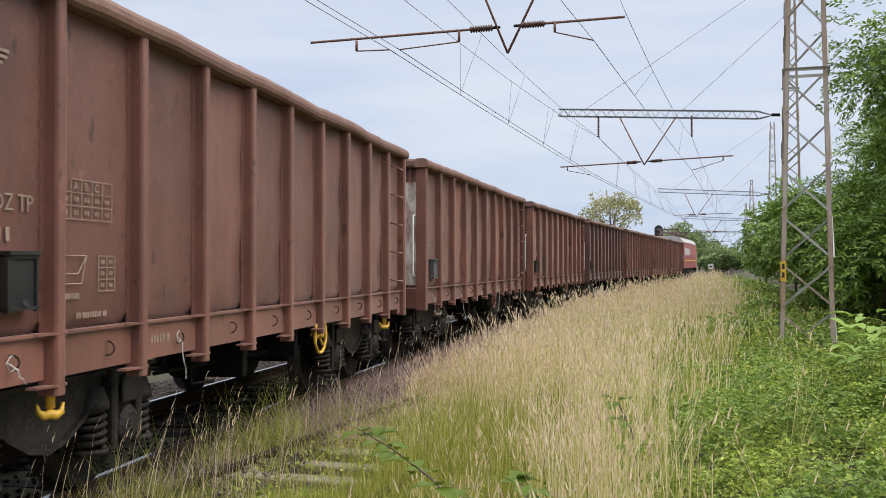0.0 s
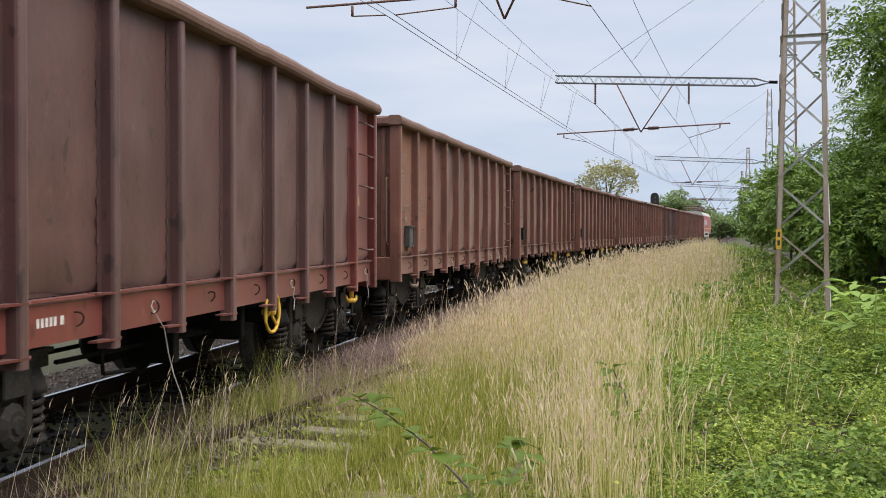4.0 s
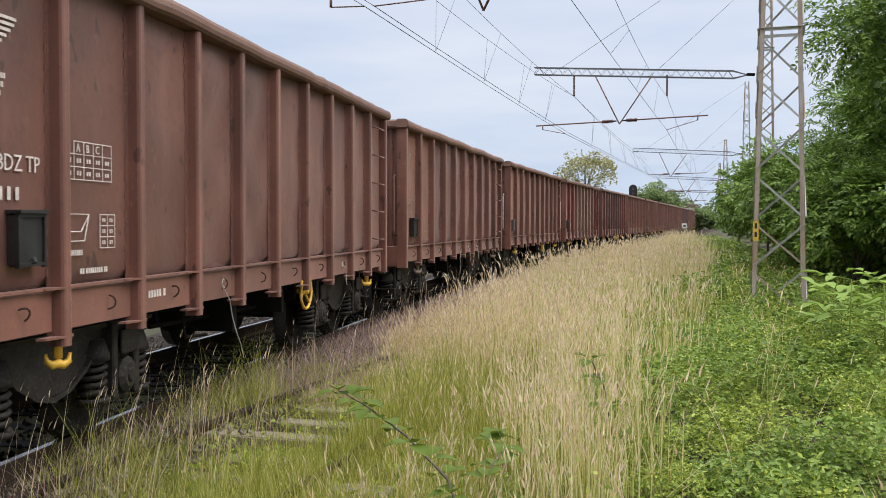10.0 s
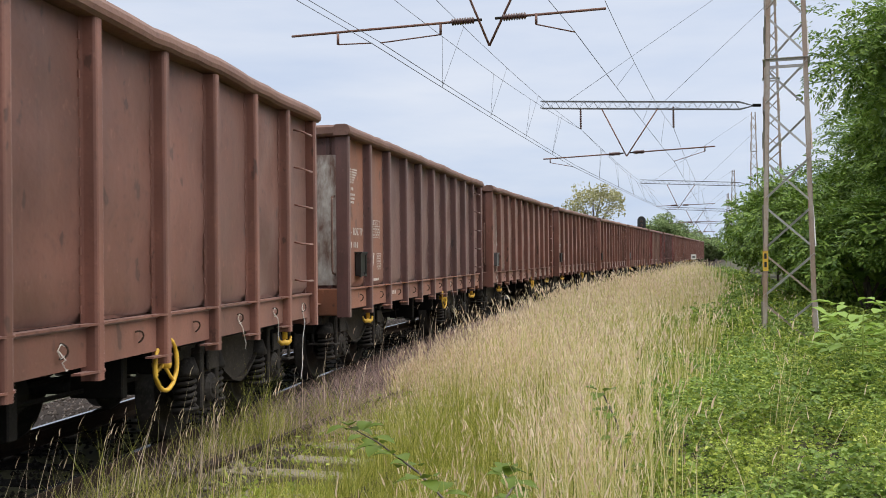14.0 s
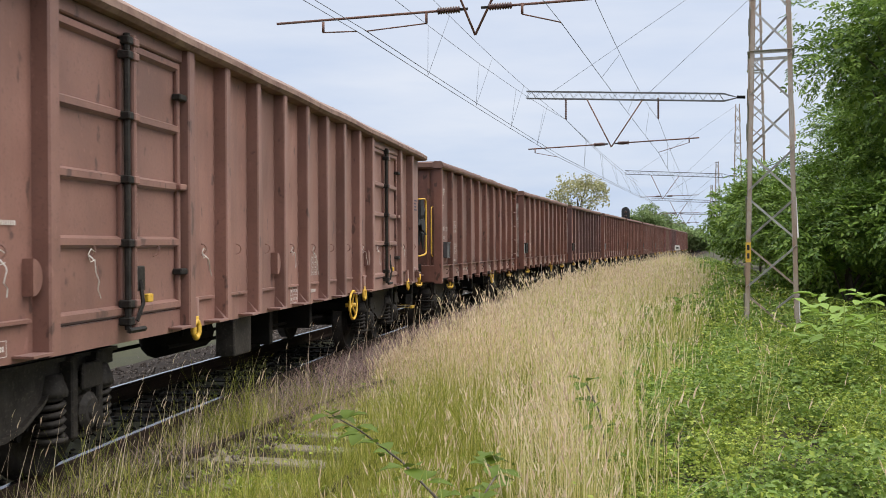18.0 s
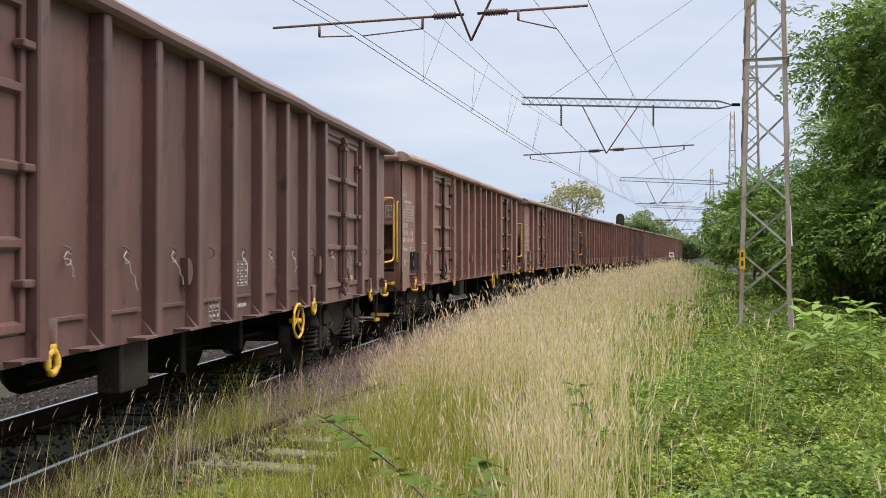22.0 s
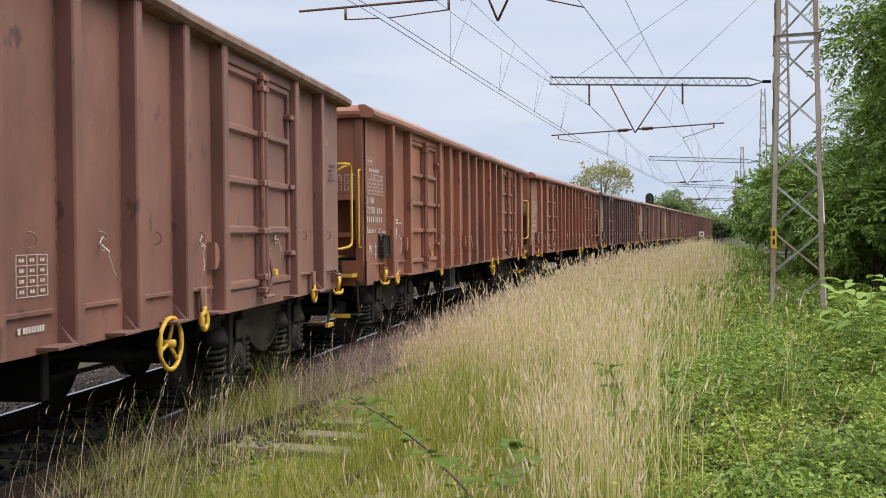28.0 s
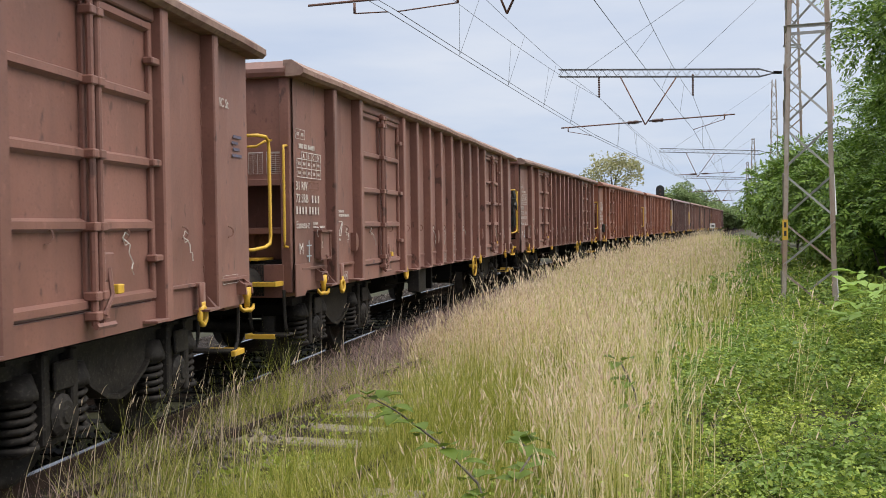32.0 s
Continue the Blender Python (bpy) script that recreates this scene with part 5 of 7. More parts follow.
def m_lintel(bm):
    box(bm, B_FACE, 1.42, -0.945, 0.945, 3.04, B_TOP, 0.01)
    box(bm, B_FACE - 0.05, B_FACE, -0.945, 0.945, B_LOW, B_TOP)
    box(bm, B_FACE, B_FACE + 0.03, -0.945, 0.945, B_LOW, 1.10)
    return False


def m_boss(bm):
    """A round pressed cover, half moon."""
    n = 10
    prism(bm, [(0.10 * math.sin(math.pi * i / n), 0.11 * math.cos(math.pi * i / n)) for i in range(n + 1)], 0, B_FACE, B_FACE + 0.07)
    return False


def m_brim(v):
    def make(bm):
        n = 44
        half = B_HALF + 0.06
        prof = [(1.30, 0.0), (1.49, 0.0), (1.525, 0.03), (1.525, 0.08), (1.40, 0.165), (1.31, 0.165)]
        rings = []
        for i in range(n + 1):
            y = -half + 2 * half * i / n
            dx = 0.010 * noise.noise(Vector((y * 0.6, v, 0)))
            dz = 0.012 * noise.noise(Vector((y * 0.8, v, 9))) + 0.006 * noise.noise(Vector((y * 4, v, 2)))
            rings.append([bm.verts.new((x + dx, y, B_TOP + h + dz)) for x, h in prof])
        k = len(prof)
        for q, w in zip(rings, rings[1:]):
            for i in range(k):
                bm.faces.new((q[i], q[(i + 1) % k], w[(i + 1) % k], w[i]))
        bm.faces.new(rings[0][::-1])
        bm.faces.new(rings[-1])
        return False
    return make


def m_bendrim(bm):
    prism(bm, [(B_HALF - 0.12, 0.0), (B_HALF + 0.06, 0.0), (B_HALF + 0.08, 0.04), (B_HALF + 0.08, 0.08), (B_HALF - 0.02, 0.165), (B_HALF - 0.12, 0.165)], 0, -1.33, 1.33)
    bmesh.ops.translate(bm, verts=bm.verts, vec=(0, 0, B_TOP))
    return False


END_LEDGE = 2.09


def m_bend(bm):
    """The upper end sheet."""
    y = B_HALF - 0.06
    box(bm, -1.33, 1.33, y - 0.04, y, END_LEDGE, B_TOP)
    return False


def m_bend_low(bm):
    """The lower end sheet, set back under the ledge."""
    y = B_HALF - 0.42
    box(bm, -1.33, 1.33, y - 0.04, y, B_LOW, END_LEDGE)
    return False


def m_ledge(z, out):
    def make(bm):
        box(bm, -1.24, 1.24, B_HALF - 0.42, B_HALF - 0.06 + out, z - 0.02, z + 0.012, 0.004)
        box(bm, -1.24, 1.24, B_HALF - 0.07 + out, B_HALF - 0.05 + out, z - 0.055, z + 0.012, 0.004)
        return False
    return make


def m_bendrib(w, d, z0=B_LOW, z1=B_TOP, flat=False):
    def make(bm):
        y = B_HALF - 0.06
        if flat:
            box(bm, -1.25, 1.25, y - 0.34, y + d, -w / 2, w / 2, 0.006)
        else:
            box(bm, -w / 2, w / 2, y - 0.01, y + d, z0, z1, 0.01)
        return False
    return make


def m_corner(bm):
    """The skirt plate at a body corner, cut slanting."""
    prism(bm, [(-7.25, 0.89), (-7.00, 0.89), (-6.92, 0.95), (-6.82, 0.95), (-6.82, 1.22), (-7.25, 1.22)], 0, B_FACE + 0.012, B_FACE + 0.026)
    return False


def m_bgrab(bm):
    """A grab frame that stands out from the front end at the body's corner."""
    tube(bm, [(1.30, 0.0, 2.44), (1.42, 0.10, 2.45), (1.44, 0.26, 2.45), (1.44, 0.34, 2.42), (1.44, 0.36, 2.34), (1.44, 0.36, 1.52), (1.44, 0.34, 1.45), (1.42, 0.26, 1.42), (1.36, 0.10, 1.40), (1.30, 0.0, 1.40)], 0.017, 6)
    return True


def m_bgrab2(bm):
    tube(bm, [(1.30, 0.02, 2.44), (1.31, -0.08, 2.43), (1.31, -0.09, 2.38), (1.31, -0.09, 1.46), (1.30, -0.08, 1.41), (1.30, 0.02, 1.40)], 0.014, 6)
    return True


def m_bstep(bm):
    box(bm, -0.22, 0.22, -0.12, 0.12, -0.02, 0.0, 0.004)
    for x in (-0.20, 0.18):
        tube(bm, [(x, -0.09, -0.01), (x, 0.0, 0.0), (x, 0.06, 0.06), (x, 0.09, 0.20), (x, 0.10, 0.46)], 0.017, 6)
    return False


def m_stepedge(bm):
    box(bm, 0.185, 0.226, -0.125, 0.125, -0.045, 0.004, 0.004)
    box(bm, -0.10, 0.226, 0.095, 0.127, -0.045, 0.004, 0.004)
    return False


def m_footboard(bm):
    """A chequered board with a turned-down edge."""
    box(bm, -0.20, 0.20, -0.11, 0.11, -0.02, 0.0, 0.004)
    for k in range(6):
        box(bm, -0.19, 0.18, -0.095 + 0.035 * k, -0.083 + 0.035 * k, 0.0, 0.006)
    return False


def long_wagon(front, paint, seed, marks=CHALK, rag=False):
    rnd = random.Random(seed)
    tones = {BROWN: "brown", PURPLE: "dark purple-brown", GREYBR: "grey-brown", RUST: "rust-orange", DULL: "dull brown", OXIDE: "faded red-brown", RED: "red", ORANGE: "faded orange"}
    w = tagged(new("door_wagon"), f"{tones[paint]} open goods wagon with double side doors", "goods wagon", "wagons of the train")
    F = B_FACE
    for side, m in ((0, Matrix.Identity(4)), (1, MIRROR)):
        for a, b in ((-7.20, -6.17), (-6.17, -5.19), (5.19, 6.17), (6.17, 7.20)):
            v = rnd.randrange(3)
            part("wall_panel", shared(f"wall_wide_{v}", m_bwall(1.12, v + 1)), paint, w, m=m @ at(0, (a + b) / 2, 0) @ Matrix.Diagonal((1, (b - a) / 1.12, 1, 1)))
        cells = [-3.18, -2.40, -1.60, -0.80, 0.0, 0.80, 1.60, 2.40, 3.18]
        for a, b in zip(cells, cells[1:]):
            v = rnd.randrange(3)
            part("wall_panel", shared(f"wall_narrow_{v}", m_bwall(0.87, v + 4)), paint, w, m=m @ at(0, (a + b) / 2, 0) @ Matrix.Diagonal((1, (b - a) / 0.87, 1, 1)))
        for y in B_RIBS:
            part("rib", shared("pressed_rib", m_brib), paint, w, m=m @ at(0, y, 0))
        for y in B_JAMB:
            part("door_post", shared("door_post", m_jamb), paint, w, m=m @ at(0, y, 0))
        part("top_rim", shared(f"long_rim_{side}", m_brim(side * 2.3)), RIM_DUST if paint in (DULL, OXIDE) else paint, w, "worn sloping top rim", m)
        for y in (-B_DOOR, B_DOOR):
            part("door_head", shared("door_head", m_lintel), paint, w, m=m @ at(0, y, 0))
            for d in (-B_LEAF, B_LEAF):
                dl = part("door_leaf", shared("door_leaf", m_leaf), paint, w, m=m @ at(0, y + d, 0))
                for z in (1.40, 2.06, 2.76) if d > 0 else ():
                    part("hinge", shared("door_hinge", m_hinge), GREASE if seed < 202 and z != 2.06 else paint, dl, m=at(-0.012, 0.44, z))
            for d in (-0.04, 0.05):
                part("lock_bar", shared("lock_bar", m_lockbar), GREASE if d < 0 and seed < 202 else paint, w, m=m @ at(0, y + d, 0))
            part("lock_gear", shared("lock_gear", m_lockgear), GREASE if seed < 202 else paint, w, m=m @ at(0, y, 0))
            bm = shared("lock_tip", lambda bm: (box(bm, F + 0.1, F + 0.14, 0.16, 0.24, 1.20, 1.26, 0.006), False)[1])
            part("lock_tip", bm, YELLOW, w, "yellow lever tip", m @ at(0, y, 0))
        for y in (-5.36, -0.97, 3.01):
            part("cover_boss", shared("cover_boss", m_boss), paint, w, m=m @ at(0, y, 1.42))
        part("corner_skirt", shared("corner_skirt", m_corner), paint, w, m=m)
        for y in (-6.52, 6.95):
            part("tow_hook", shared("tow_hook", m_towhook), YELLOW, w, m=m @ at(1.42, y, 1.06) @ Matrix.Rotation(-0.7, 4, "Z") @ Matrix.Diagonal((0.85, 0.64, 0.64, 1)))
            part("hook_bracket", shared("hook_bracket", lambda bm: (prism(bm, [(F, 1.16), (1.44, 1.10), (1.45, 1.02), (F, 1.02)], 1, -0.09, -0.07), prism(bm, [(F, 1.16), (1.44, 1.10), (1.45, 1.02), (F, 1.02)], 1, 0.07, 0.09), box(bm, F, 1.44, -0.09, 0.09, 1.095, 1.115), False)[-1]), paint, w, m=m @ at(0, y, 0))
        for y in (-5.88, -3.0, 2.79, 5.92):
            part("tow_eye", shared("tow_eye", m_toweye), YELLOW, w, m=m @ at(1.42, y, 1.04))
            part("eye_plate", shared("eye_plate", lambda bm: (box(bm, 1.405, 1.425, -0.055, 0.055, 0.99, 1.18, 0.006), box(bm, F, 1.41, -0.055, 0.055, 1.14, 1.18, 0.006), False)[1]), paint, w, m=m @ at(0, y, 0))
        for y in B_RINGS:
            part("rope_ring", shared("rope_ring", m_dring), paint, w, m=m @ at(F + 0.012, y, 1.57))
    for y in B_RINGS:
        if rnd.random() < 0.45:
            wire_tie(w, F + 0.03, y, 1.54, rnd.uniform(0.10, 0.28), rnd)
    for m in (Matrix.Identity(4), MIRROR):
        part("end_wall", shared("long_end", m_bend), paint, w, m=m)
        part("lower_end_wall", shared("long_end_low", m_bend_low), paint, w, m=m)
        part("end_ledge", shared("long_ledge", m_ledge(END_LEDGE, 0.02)), paint, w, m=m)
        part("end_shelf", shared("long_shelf", m_ledge(1.59, -0.12)), paint, w, m=m)
        for q in (-1.28, 1.28):
            part("end_post", shared("long_end_post", m_bendrib(0.11, 0.05)), paint, w, m=m @ at(q, 0, 0))
        for q in (-0.5, 0.5):
            part("end_rib", shared("long_end_rib", m_bendrib(0.10, 0.06, END_LEDGE)), paint, w, m=m @ at(q, 0, 0))
        part("headstock", shared("long_headstock", m_bendrib(0.34, 0.06, flat=True)), paint, w, m=m @ at(0, 0, 1.05))
        part("end_rim", shared("long_end_rim", m_bendrim), paint, w, m=m)
        for x in (-0.875, 0.875):
            part("buffer", shared("buffer", m_buffer), GREASE, w, m=m @ at(x, B_HALF - 0.02, 1.06))
        part("coupling", shared("coupling", m_coupler), DARK, w, m=m @ at(0, B_HALF - 0.05, 1.04))
        for x in (-1.05, 1.05):
            st = part("step", shared("wide_step", m_bstep), GREASE, w, m=m @ at(x, B_HALF - 0.10, 0.50))
            part("step_edge", shared("step_edge", m_stepedge), YELLOW, st, "yellow painted step edge")
    part("grab_frame", shared("grab_frame", m_bgrab), YELLOW, w, "bent yellow pipe grab frame", at(0, B_HALF - 0.02, 0))
    part("cross_rail", tube(bmesh.new(), [(0.30, -B_HALF - 0.01, 2.43), (0.34, -B_HALF - 0.10, 2.43), (1.02, -B_HALF - 0.10, 2.43), (1.10, -B_HALF - 0.09, 2.48), (1.13, -B_HALF + 0.03, 2.50)], 0.014, 6), YELLOW, w, "thin yellow pipe across the end", smooth=True)
    part("grab_rail", shared("long_grab", m_bgrab2), YELLOW, w, "yellow grab rail", at(0, -B_HALF - 0.01, 0))
    st = part("end_step", shared("footboard", m_footboard), GREASE, w, "chequered footboard", at(1.02, -B_HALF - 0.08, 1.05) @ Matrix.Rotation(math.pi, 4, "Z") @ Matrix.Diagonal((-1, 1, 1, 1)))
    part("step_edge", shared("step_edge", m_stepedge), YELLOW, st)
    part("end_board", shared("end_board", lambda bm: (box(bm, 0.42, 0.98, -B_HALF - 0.02, -B_HALF + 0.40, 1.26, 1.285, 0.004), False)[1]), YELLOW, w, "worn yellow board across the end")
    part("reflector", shared("reflector", lambda bm: (box(bm, -0.05, 0.05, -0.02, 0, -0.05, 0.05), False)[1]), REFLECT, w, m=at(1.11, -B_HALF + 0.40, 1.47))
    part("underframe", shared("long_underframe", m_underframe(B_HALF)), DARK, w)
    part("air_tank", shared("air_tank", m_tank), DARK, w, m=at(0.1, 0.9, 0))
    part("air_tank", shared("air_tank", m_tank), DARK, w, m=at(0.0, -1.4, 0))
    part("brake_rod", shared("long_rods", m_rods(4.2)), DARK, w)
    bm = bmesh.new()
    box(bm, 1.16, 1.34, -1.95, -1.50, 0.58, 0.97, 0.01)
    part("brake_cabinet", bm, GREASE, w)
    part("hand_brake_wheel", shared("brake_wheel", m_wheel), YELLOW, w, "yellow three-spoked brake wheel", at(1.42, 2.16, 0.81) @ Matrix.Diagonal((1, 0.98, 0.98, 1)))
    part("document_box", shared("document_box", m_wagbox), paint if seed % 3 else BLACK, w, "document box with a raised lip", at(F, -6.48, 1.40) @ Matrix.Diagonal((1, 1.2, 1, 1)))
    # painted signs
    x = F + 0.012
    grid(w, x, -7.17, 2.62, 0.27, 0.10, 2, 1, marks)
    bars(w, x, -7.08, 2.48, 1, 0.055, [[0.14, 0.10, 0.20]], marks)
    grid(w, x, -7.00, 2.39, 0.58, 0.075, 4, 1, marks, 0.008, False)
    grid(w, x, -7.14, 2.315, 0.72, 0.19, 5, 2, marks, 0.008)
    for k, sign in enumerate("ABCD"):
        write(w, sign, x, -6.965 + 0.145 * k, 2.325, 0.075, marks)
    write(w, "31 RIV", x, -7.18, 1.99, 0.13, marks)
    grid(w, x, -6.79, 2.08, 0.28, 0.075, 1, 1, RUST, 0.008, False)
    write(w, "72 SRB", x, -7.18, 1.86, 0.13, marks)
    bars(w, x, -6.72, 1.952, 1, 0.09, [[0.06, 0.06, 0.06]], marks)
    bars(w, x, -7.18, 1.828, 1, 0.09, [[0.055, 0.055, 0.055, 0.055]], marks)
    bars(w, x, -6.80, 1.828, 1, 0.09, [[0.055, 0.055, 0.055, 0.055]], marks)
    write(w, "Eanoss-z", x, -7.18, 1.59, 0.115, marks)
    bars(w, x, -6.68, 1.655, 2, 0.026, [[0.14], [0.20, 0.16]], marks)
    write(w, "M", x, -7.11, 1.32, 0.17, marks)
    bm = bmesh.new()
    box(bm, x, x + 0.002, -6.83, -6.812, 1.23, 1.46)
    box(bm, x, x + 0.002, -6.89, -6.75, 1.40, 1.413)
    box(bm, x, x + 0.002, -6.89, -6.75, 1.29, 1.303)
    part("sign", bm, TARP, w, "pale blue painted cross")
    bars(w, x, -5.86, 1.80, 2, 0.032, [[0.22], [0.42]], marks)
    for p, q in (((-5.93, 1.66), (-5.70, 1.66)), ((-5.70, 1.66), (-5.76, 1.50)), ((-5.76, 1.50), (-5.93, 1.50)), ((-5.93, 1.56), (-5.80, 1.56)), ((-5.80, 1.56), (-5.70, 1.66)), ((-5.80, 1.56), (-5.80, 1.50))):
        bm = bmesh.new()
        tube(bm, [(x, *p), (x, *q)], 0.005, 4)
        part("sign_line", bm, marks, w)
    bars(w, x, -5.93, 1.47, 1, 0.03, [[0.16]], marks)
    grid(w, x, -5.80, 1.07, 0.26, 0.09, 3, 1, marks)
    write(w, "UIC St", x, 6.42, 2.62, 0.11, marks)
    grid(w, x, 6.50, 1.20, 0.36, 0.07, 1, 1, marks)
    grid(w, x, 0.30, 1.49, 0.31, 0.23, 3, 4, marks)
    grid(w, x, -0.38, 1.15, 0.25, 0.17, 3, 2, marks)
    bars(w, x, 0.30, 1.10, 1, 0.04, [[0.04, 0.22]], marks)
    for q in (0.66, 0.86, 1.06):
        bm = bmesh.new()
        ye = -B_HALF + 0.06
        for i in range(11):
            box(bm, q, q + 0.16, ye - 0.004, ye, 2.16 + 0.0205 * i, 2.163 + 0.0205 * i)
        for k in (0, 0.05, 0.10, 0.157):
            box(bm, q + k, q + k + 0.003, ye - 0.004, ye, 2.16, 2.368)
        box(bm, q, q + 0.16, ye - 0.004, ye, 2.374, 2.384)
        part("label_plate", bm, marks, w, "small lined label plate")
    if seed in (200, 205, 207):
        for k in range(4):
            bm = bmesh.new()
            box(bm, F + 0.010, F + 0.0125, 6.78 + 0.03 * (k % 2), 7.02 - 0.05 * (k % 3), 2.22 + 0.055 * k, 2.245 + 0.055 * k)
            part("chalk_mark", bm, BLUE_CHALK, w, "smeared blue chalk stroke")
    if rag:
        bm = bmesh.new()
        for k in range(9):
            a = Vector((1.40, B_HALF + 0.10, 2.44 - 0.05 * k))
            pts = [a]
            for i in range(4):
                pts.append(pts[-1] + Vector((rnd.uniform(-0.05, 0.05), rnd.uniform(-0.05, 0.03), rnd.uniform(-0.25, 0.02))))
            tube(bm, pts, [0.045, 0.05, 0.03, 0.04, 0.01], 5)
        part("rag", bm, BLACK, w, "torn dark rag caught on the grab frame")
    for y in (-5.15, 5.15):
        bogie(w, y)
    TRAIN.append((w, front - 7.25, 5.15))
    return w


# --- the locomotive at the head
def locomotive(back):
    th = tagged(new("electric_locomotive"), "red electric locomotive with pale window band and grey roof", "locomotive")
    H = 7.1
    bm = bmesh.new()
    prism(bm, [(-1.45, 1.15), (1.45, 1.15), (1.48, 2.2), (1.40, 3.25), (1.10, 3.62), (-1.10, 3.62), (-1.40, 3.25), (-1.48, 2.2)], 1, -H, H)
    part("body", bm, LOCO_RED, th)
    bm = bmesh.new()
    prism(bm, [(-1.42, 3.28), (1.42, 3.28), (1.14, 3.66), (0.6, 3.80), (-0.6, 3.80), (-1.14, 3.66)], 1, -H - 0.02, H + 0.02)
    part("roof", bm, CREAM, th, "pale grey roof")
    for y0, y1 in ((-H + 0.5, H - 0.5),):
        bm = bmesh.new()
        prism(bm, [(1.47, 2.25), (1.487, 2.25), (1.46, 2.80), (1.43, 2.80)], 1, -H + 0.4, -H + 5.5)
        part("side_band", bm, CREAM, th)
        bm = bmesh.new()
        prism(bm, [(1.465, 1.75), (1.487, 1.75), (1.488, 1.84), (1.47, 1.84)], 1, -H, H)
        part("stripe", bm, YELLOW, th)
    for s in (-1, 1):
        bm = bmesh.new()
        for x in (-1.05, 0.15):
            box(bm, x, x + 0.9, s * (H + 0.005), s * (H + 0.03), 2.35, 3.05, 0.01)
        part("cab_window", bm, GLASS, th)
        bm = bmesh.new()
        box(bm, -1.42, 1.42, s * H, s * (H + 0.02), 1.85, 2.25)
        part("cab_band", bm, CREAM, th)
        for x in (-0.9, 0.9):
            part("buffer", shared("buffer", m_buffer), GREASE, th, m=(Matrix.Identity(4) if s > 0 else MIRROR) @ at(x, H, 1.06))
            bm = bmesh.new()
            tube(bm, [(x, s * H, 1.6), (x, s * (H + 0.06), 1.6)], 0.12, 12)
            part("head_lamp", bm, WHITE, th)
        bm = bmesh.new()
        box(bm, -1.4, 1.4, s * (H - 0.15), s * (H + 0.05), 0.75, 1.2, 0.02)
        part("buffer_beam", bm, DARK, th)
        for side in (-1, 1):
            part("grab_rail", tube(bmesh.new(), [(side * 1.48, s * (H - 0.3), 1.2), (side * 1.50, s * (H - 0.3), 2.6)], 0.02, 6), WHITE, th)
    bm = bmesh.new()
    for y in (-4.6, 4.6):
        for a, b in (((-0.7, y - 0.9, 3.85), (-0.7, y + 0.9, 4.15)), ((0.7, y - 0.9, 3.85), (0.7, y + 0.9, 4.15)), ((-0.8, y + 0.9, 4.15), (0.8, y + 0.9, 4.15)), ((-0.7, y + 0.9, 4.15), (-0.7, y - 0.6, 4.35)), ((0.7, y + 0.9, 4.15), (0.7, y - 0.6, 4.35)), ((-0.9, y - 0.6, 4.38), (0.9, y - 0.6, 4.38))):
            tube(bm, [a, b], 0.085, 6)
        for x in (-0.7, 0.7):
            for yy in (y - 0.9, y + 0.9):
                tube(bm, [(x, yy, 3.7), (x, yy, 4.0)], 0.14, 8)
    part("pantograph", bm, INSUL, th, "folded red pantographs")
    bm = bmesh.new()
    box(bm, -1.2, 1.2, -H + 0.5, H - 0.5, 0.6, 1.16, 0.05)
    part("underframe", bm, DARK, th)
    for y in (-4.4, 4.4):
        for a in (-1.55, 1.55):
            WHEELS.append((part("wheelset", shared("wheelset", m_wheelset), GREASE, th, "", at(0, y + a, 0.46)), th, y + a))
        for s in (1, -1):
            part("side_frame", shared("side_frame", m_sideframe), GREASE, th, m=(Matrix.Identity(4) if s > 0 else MIRROR) @ at(1.05, y * s, 0) @ Matrix.Diagonal((1, 1.5, 1, 1)))
    TRAIN.append((th, back + H + 0.62, 4.4))


# --- the train, from its head to its tail
A_FRONT = 14.47


def paints(text):
    """Ten letters, one paint for each bay from back to front."""
    key = {"b": BROWN, "p": PURPLE, "g": GREYBR, "r": RED, "o": RUST, "n": ORANGE}
    return [key[c] for c in text]


